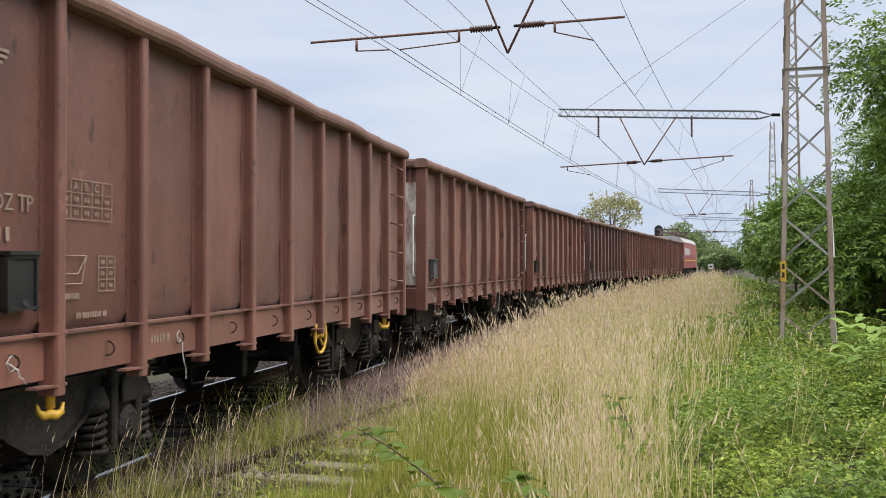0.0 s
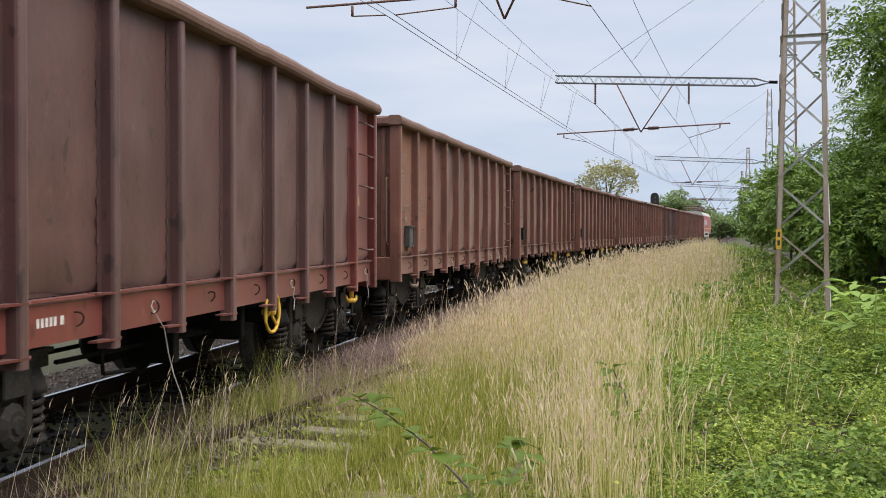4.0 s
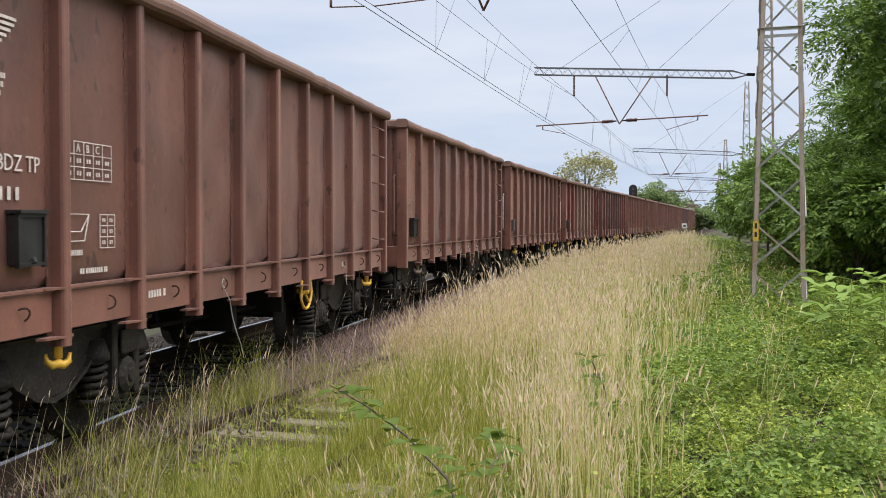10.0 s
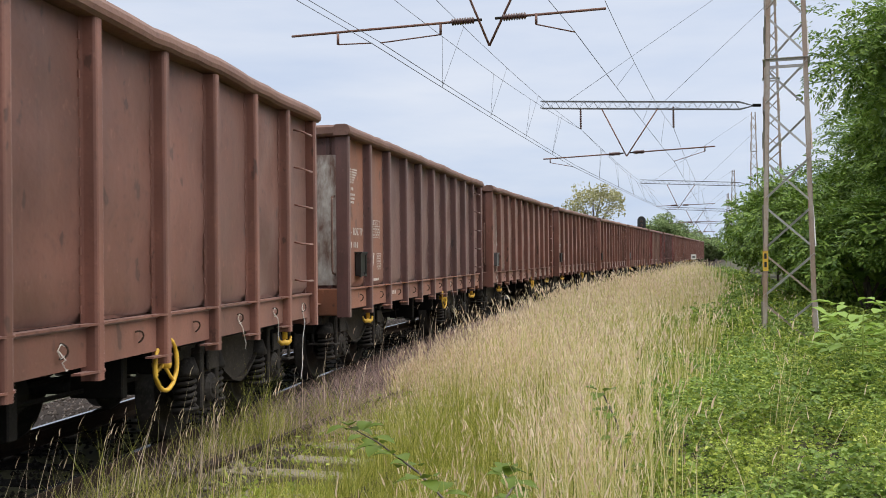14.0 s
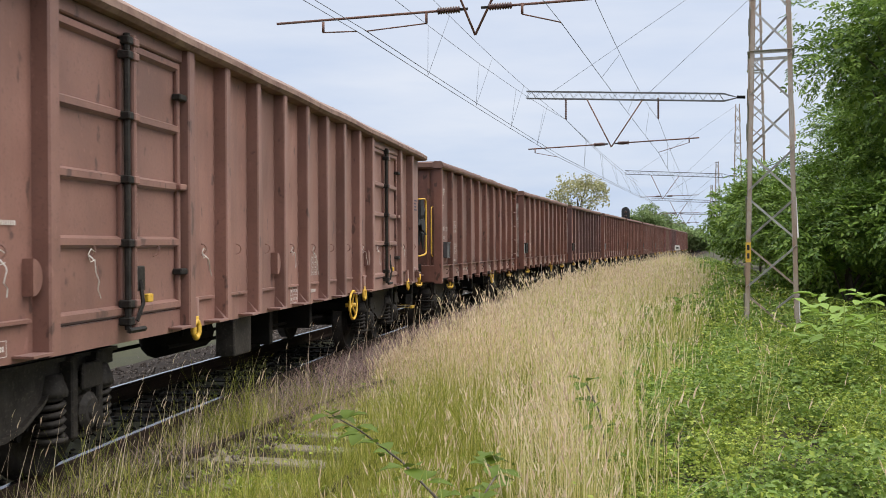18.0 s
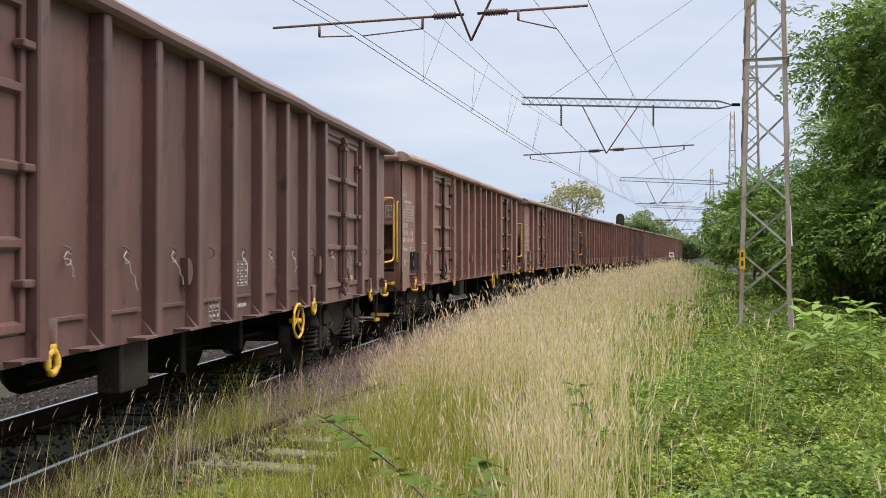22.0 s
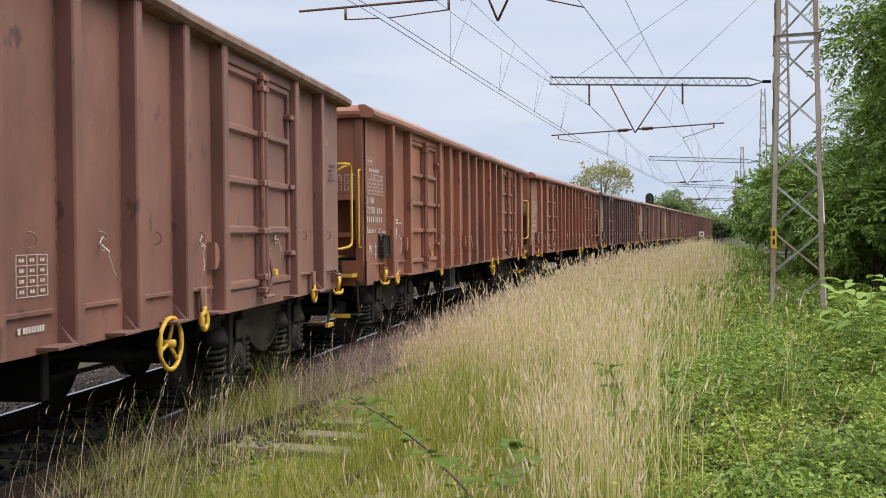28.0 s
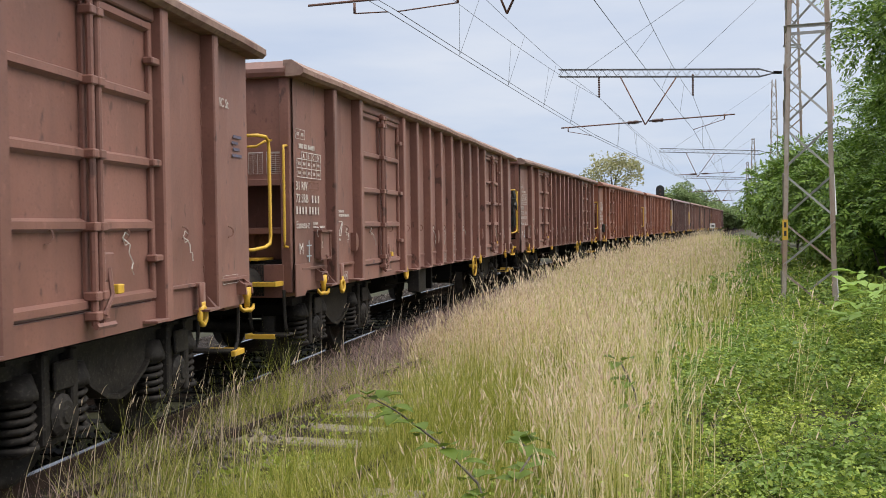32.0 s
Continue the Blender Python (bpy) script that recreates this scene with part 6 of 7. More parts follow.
def make_train():
    locomotive(A_FRONT + 6 * A_PITCH + 0.67)
    rows = [
        # place, bays, body, sill, lettering, grab rails, yellow fittings, extras
        (-6, "bbbbbbbbbb", BROWN, BROWN, CHALK, None, True, ()),
        (-5, "bbbbbbbbbb", BROWN, BROWN, CHALK, WHITE, True, ()),
        (-4, "bbbbbbbbbb", BROWN, PURPLE, OLDINK, None, False, ()),
        (-3, "ppbbbbpppb", PURPLE, PURPLE, OLDINK, WHITE, False, ()),
        (-2, "obbbbbbbbb", BROWN, BROWN, OLDINK, WHITE, False, ("flake_side",)),
        (-1, "bbobbbobbb", BROWN, BROWN, OLDINK, WHITE, False, ("flake",)),
        (0, "bbbbbbbbbb", BROWN, BROWN, OLDINK, RIM, True, ()),
        (1, "bbbbbbbbbb", BROWN, BROWN, OLDINK, None, True, ("buff",)),
        (2, "oobbbgbbgb", BROWN, BROWN, OLDINK, RIM, False, ()),
        (3, "rrpppppppr", PURPLE, RED, CHALK, WHITE, True, ("hazard",)),
        (4, "rrrggggggr", GREYBR, RED, CHALK, WHITE, True, ()),
        (5, "oopbpbpbpg", BROWN, BROWN, OLDINK, WHITE, True, ("buff",)),
        (6, "oobbbbbbbb", BROWN, BROWN, OLDINK, RIM, False, ()),
        (7, "bbbbbbbbbb", BROWN, BROWN, CHALK, RIM, True, ("hazard",)),
        (8, "bbbbbbbbbb", BROWN, BROWN, OLDINK, RIM, True, ("flake_side", "buff")),
        (9, "oopppppppp", PURPLE, RUST, CHALK, None, True, ("flake",)),
        (10, "bbbbbbbbbb", BROWN, BROWN, CHALK, None, True, ("plate", "flake")),
        (11, "bbbbbbbbbb", BROWN, BROWN, CHALK, YELLOW, True, ()),
    ]
    for n, bays, body, sill, ink, grab, yel, extra in rows:
        short_wagon(A_FRONT - A_PITCH * n, paints(bays), body, RIM, sill, 100 + n, ink, grab, yel, extra)
    first = A_FRONT - 12 * A_PITCH - 0.15
    for j, (p, rag) in enumerate(((DULL, True), (DULL, False), (PURPLE, False), (ORANGE, False), (ORANGE, False), (OXIDE, False), (OXIDE, True), (OXIDE, False))):
        long_wagon(first - B_PITCH * j, p, 200 + j, CHALK, rag)


make_train()


# --- plants
def strips(P, h, w, lean, bow, seg=3, power=0.8):
    """Bent tapering blades: roots P, heights, widths, ways to lean and how far."""
    n = len(P)
    r = np.random.RandomState(n % 97)
    a = r.rand(n) * math.pi
    side = np.stack([np.cos(a), np.sin(a), np.zeros(n)], 1)
    V = np.zeros((n, seg + 1, 2, 3), np.float32)
    for j in range(seg + 1):
        t = j / seg
        c = P + np.stack([lean[:, 0] * h * bow * t ** 2, lean[:, 1] * h * bow * t ** 2, h * (t - 0.25 * bow * t * t)], 1)
        ww = (w * max(0.06, (1 - t) ** power))[:, None] * side / 2
        V[:, j, 0], V[:, j, 1] = c - ww, c + ww
    base = (np.arange(n) * (seg + 1) * 2)[:, None]
    F = np.concatenate([np.stack([base[:, 0] + 2 * j, base[:, 0] + 2 * j + 1, base[:, 0] + 2 * j + 3, base[:, 0] + 2 * j + 2], 1) for j in range(seg)])
    return V.reshape(-1, 3), F, V[:, -1].mean(1)


def heads(T, size, lean, wide):
    """Loose seed heads on stalk tips: crossed spindles in three uneven tiers."""
    n = len(T)
    r = np.random.RandomState(5)
    size, wide = np.broadcast_to(size, n), np.broadcast_to(wide, n)
    a = r.rand(n) * math.pi
    outV, outF = [], []
    for k in range(3):
        turn = a + k * 1.05
        side = np.stack([np.cos(turn), np.sin(turn), np.zeros(n)], 1)
        shift = side * (wide * r.normal(0, 0.55, n))[:, None]
        V = np.zeros((n, 4, 2, 3), np.float32)
        lo, hi = ((0.0, 0.55), (0.22, 0.80), (0.48, 1.0))[k]
        for j, (t, q) in enumerate(((0, 0.25), (0.3, 1.0), (0.65, 0.7), (1.0, 0.08))):
            f = lo + (hi - lo) * t
            c = T + shift * t + np.stack([lean[:, 0] * size * (0.18 * f + 0.22 * f * f), lean[:, 1] * size * (0.18 * f + 0.22 * f * f), size * (0.98 * f - 0.12 * f * f)], 1)
            ww = (wide * q * (1.15 - 0.3 * k))[:, None] * side / 2
            V[:, j, 0], V[:, j, 1] = c - ww, c + ww
        base = np.arange(n) * 8 + k * n * 8
        outV.append(V.reshape(-1, 3))
        for j in range(3):
            outF.append(np.stack([base + 2 * j, base + 2 * j + 1, base + 2 * j + 3, base + 2 * j + 2], 1))
    return np.concatenate(outV), np.concatenate(outF)


def foliage(C, size, r, up=0.5, slim=0.5):
    """Leaves: a folded diamond at each centre."""
    n = len(C)
    d = r.normal(size=(n, 3))
    d[:, 2] = d[:, 2] * 0.6 - 0.15
    d /= np.linalg.norm(d, axis=1)[:, None]
    nrm = r.normal(size=(n, 3)) + np.array([0, 0, up * 2.5])
    s = np.cross(d, nrm)
    s /= np.linalg.norm(s, axis=1)[:, None] + 1e-9
    u = np.cross(s, d)
    L, W = size[:, None], size[:, None] * slim
    V = np.stack([C - d * L * 0.5, C - s * W * 0.5 + u * W * 0.14 - d * L * 0.05, C + d * L * 0.5, C + s * W * 0.5 + u * W * 0.14 - d * L * 0.05], 1)
    return V.reshape(-1, 3), np.arange(n * 4).reshape(n, 4)


def leaf_quads(B, d, nrm, L, W, fold=0.16):
    """Pointed oval leaves folded along the midrib: roots, ways, normals, lengths, widths."""
    d = d / (np.linalg.norm(d, axis=1)[:, None] + 1e-9)
    s = np.cross(d, nrm)
    s /= np.linalg.norm(s, axis=1)[:, None] + 1e-9
    u = np.cross(s, d)
    L, W = L[:, None], W[:, None]
    low, high = B + d * L * 0.30 + u * W * fold, B + d * L * 0.66 + u * W * fold * 0.7
    V = np.stack([B, low - s * W * 0.48, high - s * W * 0.42, B + d * L - u * L * 0.10, high + s * W * 0.42, low + s * W * 0.48], 1)
    b = np.arange(len(B))[:, None] * 6
    return V.reshape(-1, 3), np.concatenate([b + np.array([[0, 1, 2, 3]]), b + np.array([[0, 3, 4, 5]])])


def trifoliate(C, size, r, tilt=0.5, slim=0.62):
    """Leaves of three leaflets, spread flat under the light."""
    n = len(C)
    nrm = np.array([0, 0, 1.0]) + r.normal(0, tilt, (n, 3))
    a = r.rand(n) * 6.28
    V_, F_ = [], []
    for k in (-1, 0, 1):
        d = np.stack([np.cos(a + 1.25 * k), np.sin(a + 1.25 * k), r.normal(-0.15, 0.25, n)], 1)
        L = size * (1.0 if k == 0 else 0.82) * r.uniform(0.85, 1.15, n)
        V, F = leaf_quads(C, d, nrm, L, L * slim)
        F_.append(F + len(V_) * n * 6)
        V_.append(V)
    return np.concatenate(V_), np.concatenate(F_)


def pinnate(C, way, size, r, pairs=3, slim=0.42):
    """Feathered leaves: pairs of leaflets along a drooping rib and one at its end."""
    n = len(C)
    way = way / np.linalg.norm(way, axis=1)[:, None]
    nrm = np.array([0, 0, 1.0]) + 0.45 * way + r.normal(0, 0.30, (n, 3))
    s = np.cross(way, nrm)
    s /= np.linalg.norm(s, axis=1)[:, None] + 1e-9
    V_, F_, k_ = [], [], 0
    rows = [(0.45 + 0.75 * i, e) for i in range(pairs) for e in (-1, 1)] + [(0.45 + 0.75 * (pairs - 1) + 0.35, 0)]
    for t, e in rows:
        B = C + way * (size * t)[:, None] - np.array([0, 0, 1.0]) * (size * 0.10 * t * t)[:, None]
        d = way * 0.55 + s * (0.9 * e) + r.normal(0, 0.14, (n, 3)) - np.array([0, 0, 0.15])
        L = size * r.uniform(0.8, 1.2, n)
        V, F = leaf_quads(B, d, nrm, L, L * slim)
        V_.append(V)
        F_.append(F + k_)
        k_ += len(V)
    return np.concatenate(V_), np.concatenate(F_)


def line_cols(S, O, z=0.0):
    x, y, t = (np.interp(S, LINE_S, a) for a in (LINE_X, LINE_Y, LINE_T))
    return np.stack([x + O * np.cos(t), y - O * np.sin(t), np.full(len(S), z)], 1)


def weed_edge(y):
    """How far right the tall grass reaches before the green weeds begin."""
    return np.interp(y, [3, 5.6, 7.5, 10, 15, 23, 33, 60, 110], [0.0, 0.4, 0.5, 0.72, 1.4, 2.9, 4.7, 8.5, 14.7])


def wood_edge(y):
    return np.interp(y, [0, 10, 20, 30, 54, 110, 200], [6.5, 5.8, 5.4, 6.2, 9.2, 16.5, 34.0])


def patchy(P, s=0.5, seed=0.0):
    """Slow waves over the ground, 0 to 1."""
    x, y = P[:, 0] * s, P[:, 1] * s
    return 0.5 + 0.25 * np.sin(1.7 * x + 2.1 * np.sin(0.8 * y + seed) + seed) + 0.25 * np.sin(1.3 * y + 1.9 * np.sin(1.1 * x + seed * 2))


def grow_grass():
    r = np.random.RandomState(11)

    def inset(P):
        """Metres inside the edge of the meadow strip, counted from the track."""
        o = P[:, 0] - np.interp(P[:, 1], LINE_Y, LINE_X)
        return o - np.interp(P[:, 1], [4, 7, 8.6, 9.6, 12, 17, 45], [3.0, 3.3, 3.1, 2.45, 2.2, 2.05, 1.9]) + 0.6 * (patchy(P, 1.1, 5.0) - 0.5)

    def tussocks(n, y0, y1, bias):
        y = y0 + (y1 - y0) * r.rand(n) ** bias
        x0 = np.interp(y, LINE_Y, LINE_X) + 1.3
        x1 = weed_edge(y) + 1.8
        C = np.stack([x0 + (x1 - x0) * r.rand(n), y, np.full(n, -0.24)], 1)
        wav = weed_edge(y) + 0.7 * (patchy(C, 0.8, 3.0) - 0.5) * np.clip(y / 9, 0.7, 2.5)
        out = r.rand(n) < np.clip(0.5 + (C[:, 0] - wav) / (0.9 * np.clip(y / 9, 0.8, 2.0)), 0, 0.985)
        return C[~out & (inset(C) > 0)]
    for name, mat, seed, dry in (("tall_grass", BLADE, 0.0, 0.5), ("green_tussocks", BLADE_DARK, 4.0, 0.30)):
        V_, F_, k_, stalks = [], [], 0, []
        for n, y0, y1, bias, per, rad in ((1050, 4.2, 13, 0.95, 22, 0.15), (1350, 13, 34, 1.1, 20, 0.21), (1250, 34, 125, 1.3, 18, 0.42)):
            C = tussocks(n, y0, y1, bias)
            m = len(C)
            tall = r.uniform(0.65, 1.15, m) * (0.75 + 0.5 * patchy(C, 0.55, seed)) * np.clip(0.35 + 0.65 * inset(C) / 1.3, 0.35, 1)
            low = (C[:, 1] < 7.6) & (C[:, 0] < 0.1 - 0.12 * (C[:, 1] - 4))
            tall *= np.where(low, 0.62, 1.0)
            i = np.repeat(np.arange(m), per)
            a = r.rand(len(i)) * 6.28
            q = rad * r.rand(len(i)) ** 0.7
            out = np.stack([np.cos(a), np.sin(a)], 1)
            P = C[i] + np.concatenate([out * q[:, None], np.zeros((len(i), 1))], 1)
            h = r.uniform(0.28, 0.72, len(i)) * tall[i]
            w = (0.0045 + 0.0085 * r.rand(len(i)) ** 1.6) * np.clip(P[:, 1] / 9, 0.8, 5.0)
            turn = a + r.normal(0, 0.7, len(i))
            lean = np.stack([np.cos(turn), np.sin(turn)], 1)
            V, F, _ = strips(P, h, w, lean, 0.03 + 0.50 * r.rand(len(i)) ** 2.5, 3)
            V_.append(V)
            F_.append(F + k_)
            k_ += len(V)
            # which tussocks carry ripe stalks, and how many
            share = dry * (0.30 + 1.5 * patchy(C, 0.45, 2.0) ** 2)
            pick = r.rand(len(i)) < (share * np.where(y0 < 12, 1.15, 0.95) * r.uniform(0, 2, m) * np.where(low, 0.3, 1))[i]
            stalks.append((P[pick], tall[i][pick], lean[pick]))
        tagged(mass(name, np.concatenate(V_), np.concatenate(F_), mat), "dense tussocks of tall green meadow grass beside the track", "grass", kind="stuff")
        Q, tl, lean = (np.concatenate([e[j] for e in stalks]) for j in range(3))
        m = len(Q)
        d2 = Q[:, 1]
        h = r.uniform(0.55, 1.20, m) * np.clip(tl, 0.4, 1.15)
        w = r.uniform(0.0048, 0.0082, m) * np.clip(d2 / 9, 0.85, 4.0)
        V, F, T = strips(Q, h, w, lean, 0.02 + 0.30 * r.rand(m) ** 2, 3, 0.30)
        tagged(mass("dry_stalks", V, F, STALK), "straw-coloured dry grass stalks among the green", "grass", kind="stuff")
        has = r.rand(m) < 0.8
        T = T - np.array([0, 0, 0.012])
        V, F = heads(T[has], r.uniform(0.07, 0.17, m)[has], lean[has], (r.uniform(0.006, 0.0145, m) * np.clip(d2 / 10, 0.9, 3.0))[has])
        tagged(mass("seed_heads", V, F, SEED), "pale ripe seed heads of the meadow grass", "grass", kind="stuff")
    # low mauve grass on the ballast shoulder
    k = 64000
    S = 5.0 + 60 * r.rand(k) ** 1.5
    O = 0.95 + 1.9 * r.rand(k) ** 0.9
    keep = ((S > 9) & (O < 2.3)) | ((O < 1.5) & (r.rand(k) < 0.3)) | (S > 14)
    S, O = S[keep], O[keep]
    P = line_cols(S, O, -0.22)
    k = len(P)
    a = r.rand(k) * 6.28
    lean = np.stack([np.cos(a), np.sin(a)], 1)
    V, F, T = strips(P, r.uniform(0.12, 0.40, k), r.uniform(0.004, 0.008, k) * np.clip(S / 8, 0.9, 4), lean, r.uniform(0.2, 0.9, k), 2, 0.4)
    tagged(mass("mauve_grass", V, F, MAUVE), "low mauve-brown dry grass on the ballast shoulder", "grass", kind="stuff")
    # short mixed grass round the old sleepers
    k = 68000
    S = 3.8 + 7.0 * r.rand(k)
    O = 1.02 + 3.0 * r.rand(k) ** 0.8
    so = np.interp(S, [a for a, b in SIDE_S], [b for a, b in SIDE_S])
    bare = (O - so > -0.5) & (O - so < 0.65) & (S > 6.4) & (S < 8.7) & (r.rand(k) > 0.28)
    bare &= ~((O - so > 0.55) & (S < 9.5))
    bare |= (O < 1.28 - 0.3 * patchy(np.stack([O, S], 1), 2.0, 1.0)) & (r.rand(k) > 0.25)
    bare |= (abs(O - so + 0.75) < 0.09) & (S > 5.5)
    S, O = S[~bare], O[~bare]
    P = line_cols(S, O, -0.23)
    k = len(P)
    a = r.rand(k) * 6.28
    lean = np.stack([np.cos(a), np.sin(a)], 1)
    V, F, T = strips(P, r.uniform(0.08, 0.30, k) * (0.5 + 0.9 * patchy(P, 1.6, 6.0)) * np.where((O - so[~bare] > 0.5) & (O - so[~bare] < 1.1), 1.5, np.where(abs(O - so[~bare]) < 0.6, 0.75, 1.25)) * np.where(r.rand(k) < 0.16, 2.1, 1.0), r.uniform(0.0035, 0.0068, k), lean, r.uniform(0.05, 0.6, k), 2, 0.6)
    tagged(mass("short_grass", V, F, BLADE), "short yellow-green grass round the old sleepers", "grass", kind="stuff")
    # low broad leaves in tufts among it
    k = 420
    S = 4.0 + 4.6 * r.rand(k) ** 0.8
    O = 1.5 + 2.6 * r.rand(k)
    C = line_cols(S, O, -0.21)[patchy(np.stack([O, S], 1), 1.7, 9.0) > 0.40]
    i = np.repeat(np.arange(len(C)), 16)
    k = len(i)
    a = r.rand(k) * 6.28
    lean = np.stack([np.cos(a), np.sin(a)], 1)
    P = C[i] + np.concatenate([lean * (0.09 * r.rand(k, 1)), 0.07 * r.rand(k, 1)], 1)
    V, F, T = strips(P, r.uniform(0.06, 0.13, k), r.uniform(0.022, 0.042, k), lean, r.uniform(0.6, 1.3, k), 3, 0.45)
    tagged(mass("low_leaves", V, F, LEAF_LOW), "low broad green leaves among the short grass", "weeds", kind="stuff")
    # short straw grass along the verge
    k = 12000
    S = 4.6 + 13.0 * r.rand(k) ** 1.2
    O = 1.02 + 1.7 * r.rand(k)
    O = np.where(S > 8.6, O + 0.75, O)
    gap = patchy(np.stack([O, S], 1), 2.6, 7.0) > 0.36
    so = np.interp(S, [a for a, b in SIDE_S], [b for a, b in SIDE_S])
    gap &= ~((abs(O - so + 0.75) < 0.09) & (S > 5.5))
    gap &= ~((O - so > -0.5) & (O - so < 0.6) & (S > 6.4) & (S < 8.8) & (r.rand(k) > 0.15))
    S, O = S[gap], O[gap]
    k = len(S)
    P = line_cols(S, O, -0.22)
    a = r.rand(k) * 6.28
    lean = np.stack([np.cos(a), np.sin(a)], 1)
    V, F, T = strips(P, r.uniform(0.10, 0.36, k), r.uniform(0.0035, 0.0055, k) * np.clip(S / 10, 0.9, 2), lean, r.uniform(0.05, 0.6, k), 2, 0.5)
    tagged(mass("short_dry_grass", V, F, STALK), "short straw-coloured grass along the verge", "grass", kind="stuff")
    # single tall stalks right beside the rail, in front of the running gear
    k = 620
    S = 5.4 + 34 * r.rand(k) ** 1.7
    O = 1.1 + 1.5 * r.rand(k)
    tuft = patchy(np.stack([O, S], 1), 2.2, 4.0) > 0.42
    S, O = S[tuft], O[tuft]
    k = len(S)
    P = line_cols(S, O, -0.22)
    a = r.normal(0.4, 0.7, k)
    lean = np.stack([np.cos(a), np.sin(a)], 1)
    V, F, T = strips(P, r.uniform(0.35, 0.95, k), 0.0046 * np.clip(S / 10, 0.9, 3), lean, r.uniform(0.02, 0.30, k), 3, 0.3)
    V2, F2 = heads(T, r.uniform(0.05, 0.11, k), lean, 0.0065 * np.clip(S / 10, 0.9, 3))
    tagged(mass("verge_stalks", np.concatenate([V, V2]), np.concatenate([F, F2 + len(V)]), SEED), "single pale stalks standing beside the rail", "grass", kind="stuff")


grow_grass()


def grow_weeds():
    r = np.random.RandomState(21)
    def area(n, y0, y1, bias):
        y = y0 + (y1 - y0) * r.rand(n) ** bias
        x0, x1 = weed_edge(y) - 1.0, wood_edge(y) + 1.6
        return np.stack([x0 + (x1 - x0) * r.rand(n), y, np.zeros(n)], 1)
    def off_edge(P):
        return P[:, 0] - weed_edge(P[:, 1]) - 0.7 * (patchy(P, 0.8, 3.0) - 0.5) * np.clip(P[:, 1] / 9, 0.7, 2.5)
    # hummocks: leaves over the top of each clump, dark between them
    sorts = (("low_weeds", LEAF_LOW, 0.62, "dense bright green nettles and low weeds in hummocks"), ("nettle_clumps", LEAF_DEEP, 0.36, "dark green nettle clumps between the lighter weeds"), ("ground_cover", LEAF_LIME, 0.12, "yellow-green ground cover plants"))
    for sort, (name, mat, share, label) in enumerate(sorts):
        grow_hummocks(r, area, off_edge, name, mat, share, label, sort)
    return grow_shoots(r)


def grow_hummocks(r, area, off_edge, name, mat, share, label, sort):
    V_, F_, k_ = [], [], 0
    for n, y0, y1, bias, per, grow in ((960, 4.0, 13, 0.95, 125, 1.0), (1150, 13, 32, 1.1, 62, 1.25), (520, 32, 100, 1.3, 60, 2.2)):
        C = area(int(n * share), y0, y1, bias)
        C = C[r.rand(len(C)) < np.clip(0.5 + off_edge(C) / 0.9, 0.12, 1)]
        m = len(C)
        rad = r.uniform(0.16, 0.46, m) * grow * (1.0, 1.2, 0.8)[sort]
        tall = (0.08 + 0.46 * r.rand(m) ** 1.3 + 0.50 * patchy(C, 0.55, 4.0) ** 2) * np.clip(0.55 + 0.35 * off_edge(C), 0.45, 1.0) * (0.85, 0.95, 0.7)[sort]
        i = np.repeat(np.arange(m), per)
        a = r.rand(len(i)) * 6.28
        q = r.rand(len(i)) ** 0.55
        z = tall[i] * np.sqrt(np.clip(1 - 0.9 * q * q, 0, 1)) * (1 - 0.55 * r.rand(len(i)) ** 3)
        P = np.stack([C[i, 0] + rad[i] * q * np.cos(a), C[i, 1] + rad[i] * q * np.sin(a), -0.22 + z], 1) + r.normal(0, 0.02, (len(i), 3))
        size = r.uniform(*((0.018, 0.040), (0.030, 0.066), (0.016, 0.036))[sort], m)[i] * r.uniform(0.7, 1.35, len(i)) * np.clip(P[:, 1] / 13, 0.9, 3.5)
        if y1 < 33:
            V, F = trifoliate(P, size, r, 0.6, (0.66, 0.6, 0.8)[sort])
        else:
            V, F = foliage(P, size, r, 0.9, 0.72)
        V_.append(V)
        F_.append(F + k_)
        k_ += len(V)
    tagged(mass(name, np.concatenate(V_), np.concatenate(F_), mat), label, "weeds", kind="stuff")


